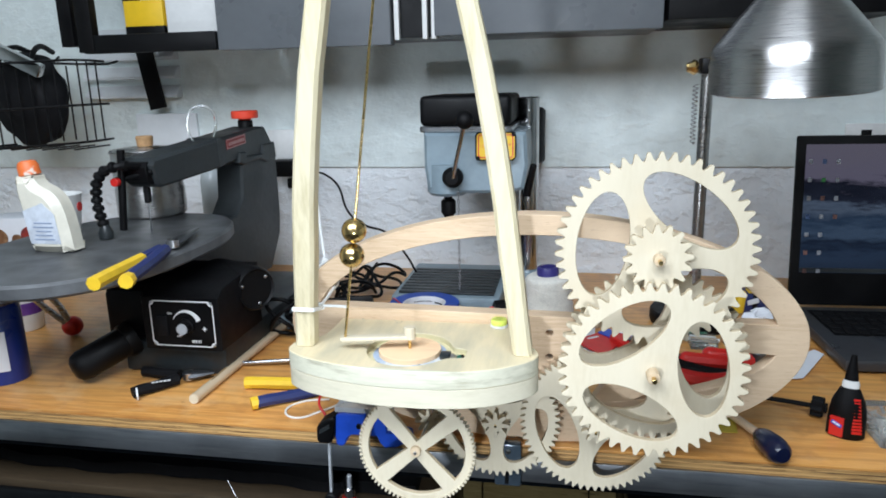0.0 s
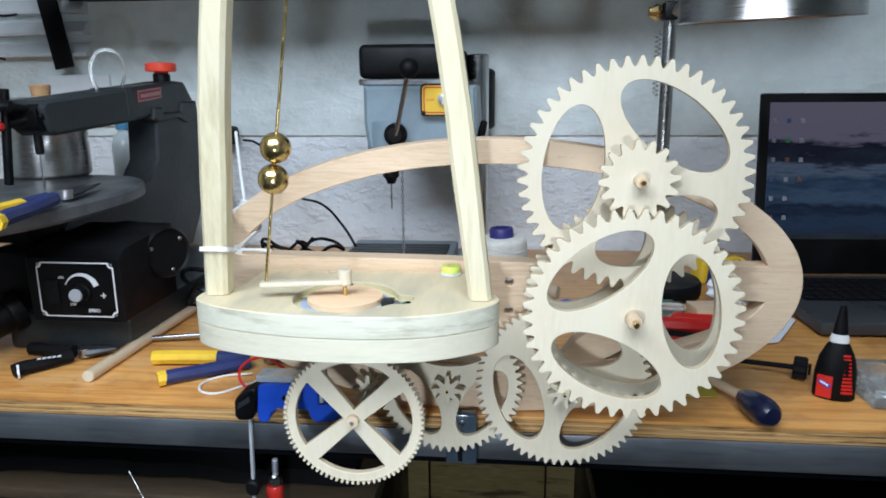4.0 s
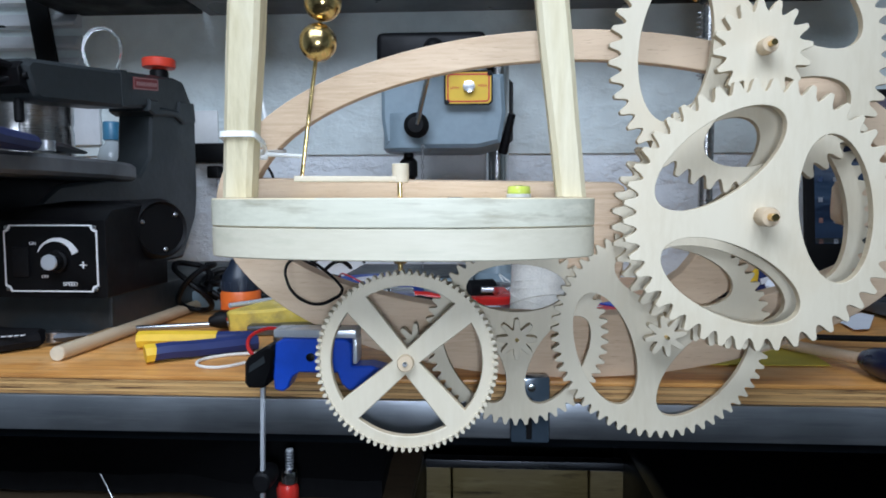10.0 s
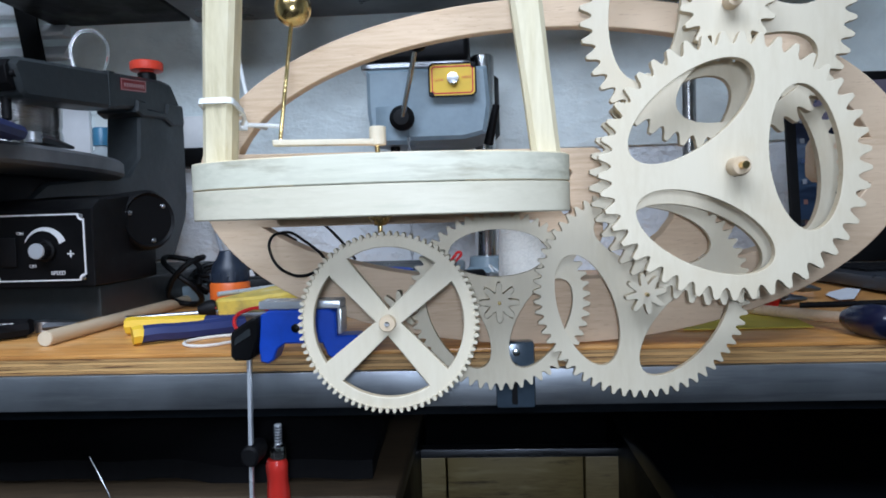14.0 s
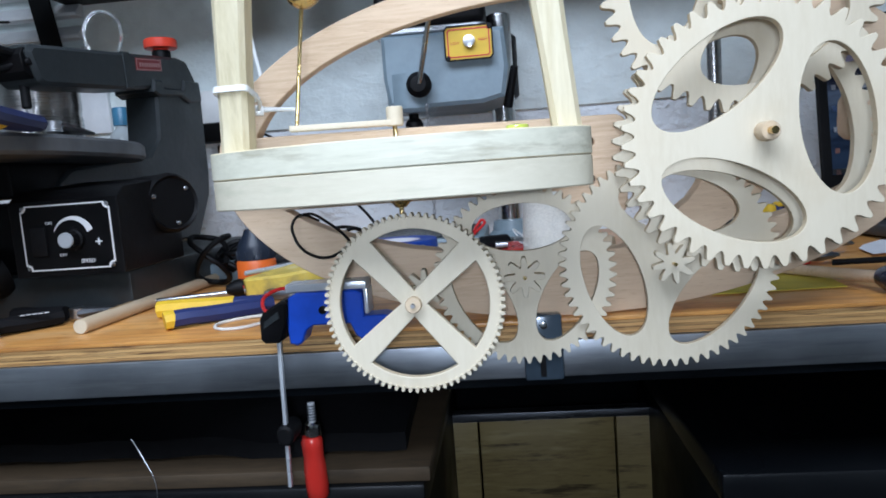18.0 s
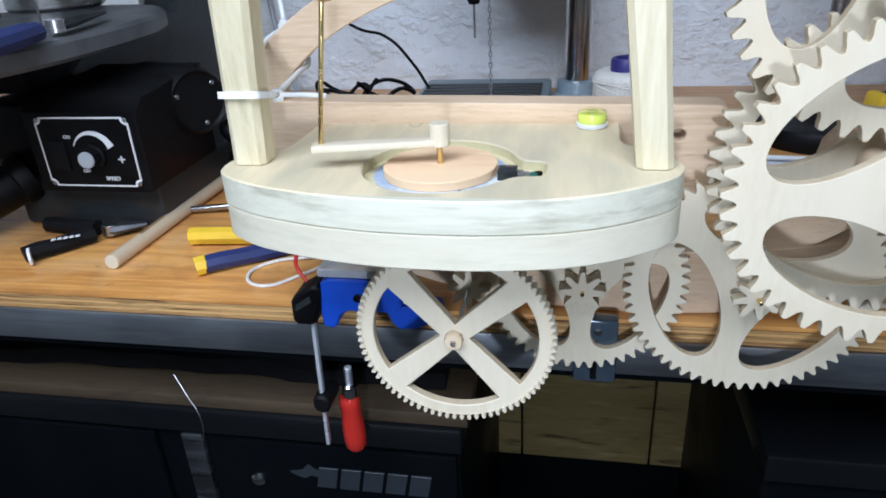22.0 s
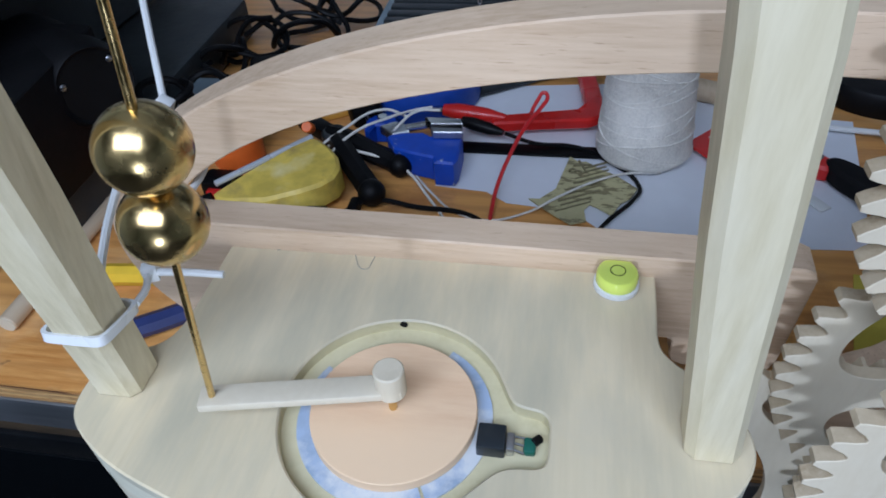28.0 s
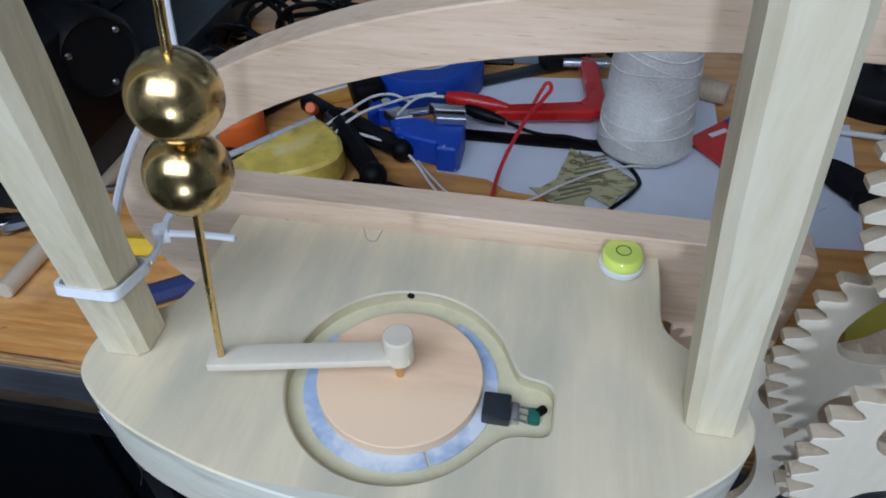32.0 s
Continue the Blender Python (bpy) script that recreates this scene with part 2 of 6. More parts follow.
LETTER = plain("raised_letter_grey", (0.035, 0.043, 0.052), 0.4, 0.2, 0.1, 60, 0)
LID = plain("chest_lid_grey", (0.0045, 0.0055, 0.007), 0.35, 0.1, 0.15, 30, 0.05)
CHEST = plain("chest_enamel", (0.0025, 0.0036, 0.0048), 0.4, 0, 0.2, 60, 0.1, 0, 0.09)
DRILLBLUE = plain("drill_blue_grey", (0.23, 0.30, 0.34), 0.4, 0, 0.12, 80, 0.15)
YELLOW = plain("yellow_label", (0.80, 0.50, 0.02), 0.4, 0, 0.08, 60, 0)
YELGRIP = plain("yellow_grip", (0.82, 0.52, 0.03), 0.5, 0, 0.12, 70, 0.1)
BLUEGRIP = plain("navy_grip", (0.016, 0.028, 0.12), 0.5, 0, 0.2, 70, 0.1)
NAVYGRIP = plain("dark_navy_grip", (0.004, 0.007, 0.03), 0.3, 0, 0.2, 70, 0.05, 0.5, 0.4)
BLUE = plain("bright_blue_plastic", (0.01, 0.07, 0.50), 0.4, 0, 0.2, 70, 0.1)
TAPEBLUE = plain("painters_tape_blue", (0.01, 0.06, 0.36), 0.55, 0, 0.15, 110, 0.15)
RED = plain("red_plastic", (0.62, 0.02, 0.015), 0.35, 0, 0.15, 70, 0.1)
REDLAQ = plain("red_lacquer", (0.58, 0.03, 0.02), 0.25, 0, 0.25, 25, 0.1, 0.4)
ORANGE = plain("orange_plastic", (0.80, 0.15, 0.02), 0.4, 0, 0.1, 70, 0.05)
WHITE = plain("white_plastic", (0.74, 0.74, 0.72), 0.4, 0, 0.08, 70, 0.05)
PAPER = plain("white_paper", (0.76, 0.78, 0.82), 0.8, 0, 0.05, 30, 0.1)
SANDP = streaked(plain("sandpaper_back", (0.50, 0.45, 0.24), 0.85, 0, 0.15, 80, 0.2), 55.0, (1.0, 3.0, 1.0), 0.52, 0.56, (0.24, 0.205, 0.105))
PRINT = plain("brown_print", (0.22, 0.19, 0.10), 0.85, 0, 0.1, 80, 0)
INK = plain("white_ink", (0.80, 0.80, 0.80), 0.5, 0, 0.05, 60, 0)
TWINE = plain("cotton_twine", (0.80, 0.77, 0.695), 0.9, 0, 0.2, 420, 0.8)
PURPLE = plain("violet_core", (0.035, 0.03, 0.17), 0.45, 0, 0.15, 60, 0.1)
NYLON = plain("white_nylon", (0.74, 0.75, 0.73), 0.35, 0, 0.06, 60, 0.05)
LIME = plain("lime_vial", (0.66, 0.77, 0.13), 0.15, 0, 0.05, 60, 0, 0.6)
BLUEFILM = streaked(plain("blue_film", (0.34, 0.43, 0.56), 0.3, 0, 0.35, 120, 0.1), 14.0, (3, 3, 3), 0.46, 0.60, (0.66, 0.69, 0.70), (0.27, 0.37, 0.53))
POCKET = timber("routed_poplar", (0.50, 0.44, 0.25), (0.63, 0.57, 0.36), (30, 30, 30), 0.6, 0.1)
SENSOR = plain("sensor_case", (0.017, 0.022, 0.026), 0.3, 0, 0.3, 120, 0.05)
PACKET = plain("orange_packet", (0.62, 0.30, 0.045), 0.45, 0, 0.3, 60, 0.05)
POTCAP = plain("navy_pot_cap", (0.016, 0.024, 0.040), 0.4, 0, 0.3, 70, 0.1)
GREENPCB = plain("green_board", (0.01, 0.12, 0.08), 0.4, 0, 0.2, 200, 0.1)
CORK = plain("cork", (0.45, 0.26, 0.12), 0.8, 0, 0.3, 120, 0.4)
CARD = plain("brown_card", (0.30, 0.19, 0.09), 0.85, 0, 0.2, 40, 0.2)
OLIVE = plain("dull_yellow_casing", (0.74, 0.54, 0.09), 0.5, 0, 0.3, 60, 0.15)
streaked(OLIVE, 5.0, (4, 4, 4), 0.56, 0.72, (0.36, 0.24, 0.08), (0.80, 0.66, 0.28))
BLUEWORN = streaked(plain("worn_blue_paint", (0.01, 0.065, 0.46), 0.4, 0, 0.25, 70, 0.2), 22.0, (3, 3, 3), 0.66, 0.72, (0.45, 0.50, 0.58))
NAVYCAN = plain("blue_can", (0.012, 0.035, 0.22), 0.3, 0, 0.1, 60, 0.05)
CONCRETE = plain("concrete", (0.075, 0.071, 0.067), 0.85, 0, 0.25, 20, 0.4)
SHELLWOOD = timber("dark_board", (0.022, 0.015, 0.008), (0.085, 0.055, 0.028), (6, 50, 50), 0.7)
REDWIRE = plain("red_wire", (0.60, 0.02, 0.02), 0.4, 0, 0.1, 60, 0)
LCD, lnt, lb = nodes_of("screen", 0.25)
lb.inputs["Base Color"].default_value = (0.002, 0.002, 0.003, 1)
lb.inputs["Specular IOR Level"].default_value = 0.15
# the desktop picture: a lilac sky over dark hills, pale water and dark rocks
lz = lnt.nodes.new("ShaderNodeSeparateXYZ")
lnt.links.new(lnt.nodes.new("ShaderNodeTexCoord").outputs["Object"], lz.inputs[0])
lw = lnt.nodes.new("ShaderNodeMath")
lw.operation = "MULTIPLY_ADD"
lnt.links.new(noise_of(lnt, coords(lnt, (9, 9, 40)), 1.6, 5, 0.65, 0.0, 1.0), lw.inputs[0])
lw.inputs[1].default_value = 0.09
lnt.links.new(lz.outputs[2], lw.inputs[2])
lr = lnt.nodes.new("ShaderNodeMapRange")
lr.inputs[1].default_value, lr.inputs[2].default_value = 1.055, 1.305
lnt.links.new(lw.outputs[0], lr.inputs[0])
ramp = lnt.nodes.new("ShaderNodeValToRGB")
lnt.links.new(lr.outputs[0], ramp.inputs[0])
stops = ramp.color_ramp.elements
stops[0].position, stops[0].color = 0.0, (0.010, 0.018, 0.036, 1)
stops[1].position, stops[1].color = 1.0, (0.085, 0.085, 0.115, 1)
for at, c in ((0.16, (0.014, 0.028, 0.055)), (0.24, (0.006, 0.012, 0.026)), (0.33, (0.030, 0.055, 0.095)), (0.42, (0.012, 0.026, 0.052)), (0.52, (0.050, 0.075, 0.115)), (0.58, (0.010, 0.014, 0.026)), (0.68, (0.005, 0.007, 0.014)), (0.74, (0.080, 0.080, 0.120))):
    e = stops.new(at)
    e.color = (*c, 1)
lnt.links.new(ramp.outputs[0], lb.inputs["Emission Color"])
lb.inputs["Emission Strength"].default_value = 0.60
GLASS, gnt, gb = nodes_of("clear_plastic", 0.12)
gb.inputs["Base Color"].default_value = (0.9, 0.93, 0.92, 1)
gb.inputs["Transmission Weight"].default_value = 0.9
gb.inputs["IOR"].default_value = 1.35


# ---- mesh helpers ----
def finish(bm, name, mat, smooth):
    me = bpy.data.meshes.new(name)
    bmesh.ops.recalc_face_normals(bm, faces=bm.faces)
    bm.to_mesh(me)
    bm.free()
    me.materials.append(mat)
    if smooth:
        me.polygons.foreach_set("use_smooth", [True] * len(me.polygons))
        me.set_sharp_from_angle(angle=radians(38))
    return me


def thing(name, loc, label, category, group="", kind=""):
    ob = new(name)
    ob.empty_display_size = 0.02
    ob.location = loc
    return tagged(ob, label, category, group, kind)


def part(name, shape, mat, parent=None, label="", smooth=True):
    """Links a bmesh or mesh, modelled in world metres, as one mesh object under a thing or a part."""
    if isinstance(shape, bmesh.types.BMesh):
        shape = finish(shape, name, mat, smooth)
    elif not shape.materials:
        shape.materials.append(mat)
    ob = new(name, shape)
    if parent:
        ob.parent = parent
        ob.matrix_parent_inverse = Matrix.Translation(-parent.location)
    if label:
        ob["label"] = label
    return ob


def whole(name, shape, mat, label, category, group="", kind="", smooth=True):
    return tagged(part(name, shape, mat, None, "", smooth), label, category, group, kind)


def moved(bm, m):
    bmesh.ops.transform(bm, matrix=m, verts=bm.verts)
    return bm


def box(x0, x1, y0, y1, z0, z1, bevel=0.0, seg=2):
    bm = bmesh.new()
    bmesh.ops.create_cube(bm, size=1)
    moved(bm, Matrix.Translation(((x0 + x1) / 2, (y0 + y1) / 2, (z0 + z1) / 2)) @ Matrix.Diagonal((x1 - x0, y1 - y0, z1 - z0, 1)))
    if bevel:
        bmesh.ops.bevel(bm, geom=bm.edges[:], offset=bevel, segments=seg, affect="EDGES", profile=0.5)
    return bm


def slab(sx, sy, sz, m, bevel=0.0):
    """A bevelled block of that size, centred, at the pose m."""
    return moved(box(-sx / 2, sx / 2, -sy / 2, sy / 2, -sz / 2, sz / 2, bevel), m)


def lathe(profile, m=None, seg=32):
    """A solid of revolution about z from (radius, height) pairs."""
    bm = bmesh.new()
    rings = []
    for r, z in profile:
        if r < 1e-6:
            rings.append([bm.verts.new((0, 0, z))])
        else:
            rings.append([bm.verts.new((r * math.cos(2 * math.pi * i / seg), r * math.sin(2 * math.pi * i / seg), z)) for i in range(seg)])
    for a, b in zip(rings, rings[1:]):
        for i in range(seg):
            j = (i + 1) % seg
            if len(a) == 1 and len(b) == 1:
                continue
            if len(a) == 1:
                bm.faces.new((a[0], b[i], b[j]))
            elif len(b) == 1:
                bm.faces.new((a[i], a[j], b[0]))
            else:
                bm.faces.new((a[i], a[j], b[j], b[i]))
    return moved(bm, m) if m else bm


def rod(r, h, m=None, bevel=0.0, seg=24):
    c = bevel or min(r, h) * 0.06
    return lathe([(0, 0), (r - c, 0), (r, c), (r, h - c), (r - c, h), (0, h)], m, seg)


def between(a, b):
    """The pose whose z runs from a to b, and the length."""
    a, b = Vector(a), Vector(b)
    return Matrix.Translation(a) @ (b - a).to_track_quat("Z", "Y").to_matrix().to_4x4(), (b - a).length


def stick(a, b, r, r2=None, seg=16):
    m, n = between(a, b)
    r2 = r if r2 is None else r2
    c = min(r, r2) * 0.15
    return lathe([(0, 0), (r - c, 0), (r, c), (r2, n - c), (r2 - c, n), (0, n)], m, seg)


def from_curve(cu):
    ob = bpy.data.objects.new("tmp", cu)
    scene.collection.objects.link(ob)
    me = bpy.data.meshes.new_from_object(ob.evaluated_get(bpy.context.evaluated_depsgraph_get()))
    bpy.data.objects.remove(ob)
    bpy.data.curves.remove(cu)
    me.materials.clear()
    bm = bmesh.new()
    bm.from_mesh(me)
    bmesh.ops.remove_doubles(bm, verts=bm.verts, dist=1e-6)
    bm.to_mesh(me)
    bm.free()
    me.polygons.foreach_set("use_smooth", [True] * len(me.polygons))
    me.set_sharp_from_angle(angle=radians(38))
    return me


def cable(points, r, cyclic=False, res=6):
    """A round cord through the points."""
    cu = bpy.data.curves.new("tmp", "CURVE")
    cu.dimensions, cu.bevel_depth, cu.bevel_resolution, cu.use_fill_caps = "3D", r, 2, True
    s = cu.splines.new("BEZIER")
    s.bezier_points.add(len(points) - 1)
    s.use_cyclic_u, s.resolution_u = cyclic, res
    for p, co in zip(s.bezier_points, points):
        p.co, p.handle_left_type, p.handle_right_type = co, "AUTO", "AUTO"
    return from_curve(cu)


def cut(outlines, depth, m, bevel=0.0):
    """A flat board from closed outlines in x and y (the inner ones are holes), that thick about z = 0, at the pose m."""
    cu = bpy.data.curves.new("tmp", "CURVE")
    cu.dimensions, cu.fill_mode, cu.extrude = "2D", "BOTH", depth / 2 - bevel
    cu.bevel_depth, cu.bevel_resolution, cu.offset = bevel, 0, -bevel
    for pts in outlines:
        s = cu.splines.new("POLY")
        s.points.add(len(pts) - 1)
        s.use_cyclic_u = True
        for p, (x, y) in zip(s.points, pts):
            p.co = (x, y, 0, 1)
    me = from_curve(cu)
    me.transform(m)
    return me


def oval(cx, cy, a, b, turn=0.0, n=40, power=2.0, flip=False):
    out = []
    for i in range(n):
        t = 2 * math.pi * i / n * (-1 if flip else 1)
        c, s = math.cos(t), math.sin(t)
        x, y = a * math.copysign(abs(c) ** (2 / power), c), b * math.copysign(abs(s) ** (2 / power), s)
        out.append((cx + x * math.cos(turn) - y * math.sin(turn), cy + x * math.sin(turn) + y * math.cos(turn)))
    return out


def smooth_loop(pts, n=6):
    """A closed Catmull-Rom line through the points."""
    out, k = [], len(pts)
    for i in range(k):
        p0, p1, p2, p3 = (Vector(pts[(i + d) % k]) for d in (-1, 0, 1, 2))
        for j in range(n):
            t = j / n
            out.append(tuple(0.5 * (2 * p1 + (p2 - p0) * t + (2 * p0 - 5 * p1 + 4 * p2 - p3) * t * t + (3 * p1 - p0 - 3 * p2 + p3) * t ** 3)))
    return out


UPRIGHT = Matrix.Rotation(radians(90), 4, "X")  # the board's x, y become world x, z; its face looks to -y


def facing(x, y, z, turn=0.0):
    return Matrix.Translation((x, y, z)) @ UPRIGHT @ Matrix.Rotation(radians(turn), 4, "Z")


def letters(text, size, m, depth=0.0006, bold=0.0):
    cu = bpy.data.curves.new("tmp", "FONT")
    cu.body, cu.size, cu.extrude, cu.align_x, cu.align_y, cu.offset = text, size, depth, "CENTER", "CENTER", bold
    me = from_curve(cu)
    me.transform(m)
    return me


# ---- room ----
BENCH = 0.932
WALL_Y = 1.60
whole("floor", box(-2.2, 2.2, -2.2, WALL_Y, -0.05, 0.0), CONCRETE, "bare dark grey concrete workshop floor", "floor", kind="structure")
whole("wall_back", box(-2.2, 2.2, WALL_Y, WALL_Y + 0.12, 0, 2.5), PLASTER, "white painted rough plaster workshop wall", "wall", kind="structure")
whole("wall_left", box(-2.32, -2.2, -2.2, WALL_Y + 0.12, 0, 2.5), WALL, "grey painted plaster side wall", "wall", kind="structure")
whole("wall_right", box(2.2, 2.32, -2.2, WALL_Y + 0.12, 0, 2.5), WALL, "grey painted plaster side wall", "wall", kind="structure")
whole("wall_front", box(-2.2, 2.2, -2.32, -2.2, 0, 2.5), WALL, "grey painted plaster wall behind the viewer", "wall", kind="structure")
whole("ceiling", box(-2.32, 2.32, -2.32, WALL_Y + 0.12, 2.5, 2.6), PAINT, "white painted ceiling", "ceiling", kind="structure")
whole("wall_upper", box(-2.2, 2.2, WALL_Y - 0.0085, WALL_Y - 0.0002, 1.183, 2.4995, 0.002), WALL, "grey painted upper wall sheet, standing proud", "wall", kind="structure")

# ---- workbench ----
bench = thing("workbench", (0, 1.15, 0.86), "plywood-topped workbench with a grey steel edge rail", "workbench")
part("worktop", box(-1.5, 1.3, 0.7785, WALL_Y - 0.004, BENCH - 0.004, BENCH, 0.001), PLYTOP, bench, "worn amber plywood top")
for i in range(5):
    z0 = BENCH - 0.004 - (i + 1) * 0.0028
    part("ply_layer", box(-1.5, 1.3, 0.778 + 0.0005 * (i % 2), 1.5, z0 + 0.0002, z0 + 0.0028), (PLY_C, PLY_A, PLY_B, PLY_A, PLY_C)[i], bench)
part("steel_rail", box(-1.5, 1.3, 0.776, 0.80, 0.8805, 0.9135, 0.0015), RAIL, bench, "scuffed grey steel edge rail")
part("rail_lip", box(-1.5, 1.3, 0.782, 1.55, 0.872, 0.8800), CHEST, bench)
for x in (-1.42, 1.22):
    part("leg", box(x, x + 0.05, 0.80, 0.85, 0, 0.872, 0.002), STEEL, bench)
    part("leg", box(x, x + 0.05, 1.5, 1.55, 0, 0.872, 0.002), STEEL, bench)

# ---- under the bench ----
def tool_chest(x0, x1, front, mirror=False):
    c = thing("tool_chest", ((x0 + x1) / 2, front + 0.25, 0), "black enamelled steel tool chest under the bench", "tool chest", "tool chests")
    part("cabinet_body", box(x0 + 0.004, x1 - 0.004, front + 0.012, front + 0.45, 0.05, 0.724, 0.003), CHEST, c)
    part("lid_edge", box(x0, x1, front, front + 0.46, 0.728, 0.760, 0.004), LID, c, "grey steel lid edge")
    return c


chest = tool_chest(-1.3, -0.118, 0.83)
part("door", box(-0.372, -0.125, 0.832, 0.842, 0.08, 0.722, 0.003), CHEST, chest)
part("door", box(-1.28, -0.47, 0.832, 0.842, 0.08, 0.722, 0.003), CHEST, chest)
part("hinge_strip", box(-0.438, -0.412, 0.834, 0.843, 0.08, 0.722, 0.002), STEEL, chest)
part("lock_button", lathe([(0, 0), (0.009, 0), (0.008, 0.004), (0.004, 0.007), (0, 0.0075)], Matrix.Translation((-0.352, 0.8335, 0.668)) @ Matrix.Rotation(radians(90), 4, "X")), CHROME, chest)
for k in range(5):
    x0 = -0.064 + k * 0.0258
    part("name_bar", cut([[(x0 - 0.0026, -0.0140), (x0 + 0.0194, -0.0140), (x0 + 0.0246, 0.0140), (x0 + 0.0026, 0.0140)]], 0.0024, facing(-0.216, 0.8312, 0.680), 0.0004), LETTER, chest, "raised grey bar of the name mark")
part("emblem", cut([smooth_loop([(-0.022, 0.0), (-0.008, 0.004), (0.0, 0.012), (0.008, 0.006), (0.018, 0.003), (0.010, -0.004), (0.002, -0.003), (-0.006, -0.007)])], 0.001, facing(-0.29, 0.8315, 0.684)), LETTER, chest)
chest2 = tool_chest(0.17, 1.3, 0.83)
part("door", box(0.20, 0.72, 0.832, 0.842, 0.08, 0.70, 0.003), CHEST, chest2)
whole("brown_board", box(-1.2, -0.112, 0.835, 1.25, 0.7605, 0.776, 0.002), SHELLWOOD, "rough brown board lying on the tool chest", "board")
pan = thing("panel_screen", (0.03, 1.2, 0.0), "dark brown wooden boards standing under the bench", "wood panel")
for x0, x1 in ((-0.20, -0.085), (-0.082, 0.122), (0.125, 0.30)):
    part("board", box(x0, x1, 1.20, 1.218, 0.40, 0.684, 0.002), PANEL, pan)
part("top_strip", box(-0.20, 0.30, 1.197, 1.22, 0.6845, 0.697, 0.001), STEEL, pan, "grey metal strip along the top")
part("plinth", box(-0.20, 0.30, 1.205, 1.22, 0.0, 0.3995, 0.002), CHEST, pan, "black base")
# black sheet added to hide the lit wall, where deep shade lies below
whole("under_bench_dark", box(-1.45, 1.25, 1.56, 1.575, 0.0, 0.871), CHEST, "added black sheet standing in for the dark under the bench", "wall", kind="structure")
bag = bmesh.new()
bmesh.ops.create_grid(bag, x_segments=40, y_segments=14, size=1)
for v in bag.verts:
    x, y = v.co.x, v.co.y
    v.co = (-0.52 + x * 0.38, 1.02 + y * 0.15, 0.80 + 0.05 * math.exp(-((x - 0.6) / 0.4) ** 2) * (1 - y * y) + 0.012 * noise.noise(Vector((x * 4, y * 3, 0))))
bmesh.ops.solidify(bag, geom=bag.faces[:], thickness=0.02)
whole("dark_cloth", bag, RUBBER, "crumpled black cloth lying on the board", "cloth")
whole("stray_wire", cable([(-0.40, 0.80, 0.83), (-0.385, 0.79, 0.815), (-0.372, 0.785, 0.79), (-0.376, 0.785, 0.76), (-0.385, 0.785, 0.735)], 0.0005), SCREW, "thin bent steel wire hanging off the board", "wire")

# ---- the wooden clock ----
clock = thing("wooden_clock", (0.038, 0.80, BENCH), "unfinished wooden gear clock with a conical pendulum", "clock")


def outline():
    """The plate's edge: a wide bowed front with rounded cheeks, and a narrower square back."""
    rim = [(0.0135, 0.788), (0.0130, 0.758), (0.0125, 0.734), (0.0180, 0.7235), (0.0290, 0.7150), (0.0395, 0.7030), (0.0445, 0.6890), (0.0435, 0.6780), (0.0370, 0.6665), (0.0250, 0.6555),
           (0.0050, 0.6425), (-0.0150, 0.6340), (-0.0350, 0.6288), (-0.0640, 0.6250), (-0.0850, 0.6242), (-0.1180, 0.6255), (-0.1410, 0.6285), (-0.1670, 0.6340), (-0.1990, 0.6445),
           (-0.2190, 0.6555), (-0.2305, 0.6665), (-0.2335, 0.6790), (-0.2315, 0.6900), (-0.2240, 0.7000), (-0.2110, 0.7080), (-0.2060, 0.7180), (-0.2045, 0.7340), (-0.2040, 0.758), (-0.2035, 0.788)]
    loop = smooth_loop(rim, 5)
    return loop[5:5 * (len(rim) - 2) + 1] + [(-0.2035, 0.788), (0.0135, 0.788)]


PC = (-0.0965, 0.686)
arc = [(PC[0] + 0.0472 * math.cos(radians(a)), PC[1] + (0.0478 if a < 180 else 0.0496) * math.sin(radians(a))) for a in range(22, 319, 8)]
lobe = [(0.0440, -0.0238), (0.0510, -0.0208), (0.0595, -0.0200), (0.0632, -0.0165), (0.0638, -0.006), (0.0634, 0.0015), (0.0600, 0.0052), (0.0540, 0.0064), (0.0485, 0.0088)]
top_hole = smooth_loop(arc + [(PC[0] + x, PC[1] + y) for x, y in lobe], 3)
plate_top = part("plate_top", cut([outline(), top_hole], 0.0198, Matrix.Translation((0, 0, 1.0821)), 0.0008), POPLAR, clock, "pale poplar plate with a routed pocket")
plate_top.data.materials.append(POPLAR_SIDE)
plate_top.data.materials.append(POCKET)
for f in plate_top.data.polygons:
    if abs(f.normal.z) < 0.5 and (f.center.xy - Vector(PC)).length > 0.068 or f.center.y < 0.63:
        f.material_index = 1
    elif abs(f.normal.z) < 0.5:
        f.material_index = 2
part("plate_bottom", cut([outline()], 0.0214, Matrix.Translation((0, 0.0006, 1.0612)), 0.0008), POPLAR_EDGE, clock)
part("pocket_floor", cut([top_hole], 0.006, Matrix.Translation((0, 0, 1.0825))), POCKET, clock)
part("peg_hole", rod(0.0018, 0.0006, Matrix.Translation((-0.1020, 0.7336, 1.0895)) @ Matrix.Rotation(radians(90), 4, "X"), 0, 12), RUBBER, clock, "small drilled hole")
for a0, a1 in ((-61, 62), (148, 297)):
    sweep = [radians(a0 + (a1 - a0) * i / 30) for i in range(31)]
    film = [(PC[0] + 0.0408 * math.cos(a), PC[1] + 0.0412 * math.sin(a)) for a in sweep] + [(PC[0] + 0.030 * math.cos(a), PC[1] + 0.030 * math.sin(a)) for a in reversed(sweep)]
    part("film_ring", cut([film], 0.0008, Matrix.Translation((0, 0, 1.0861))), BLUEFILM, clock, "piece of a ring of scuffed bluish film")
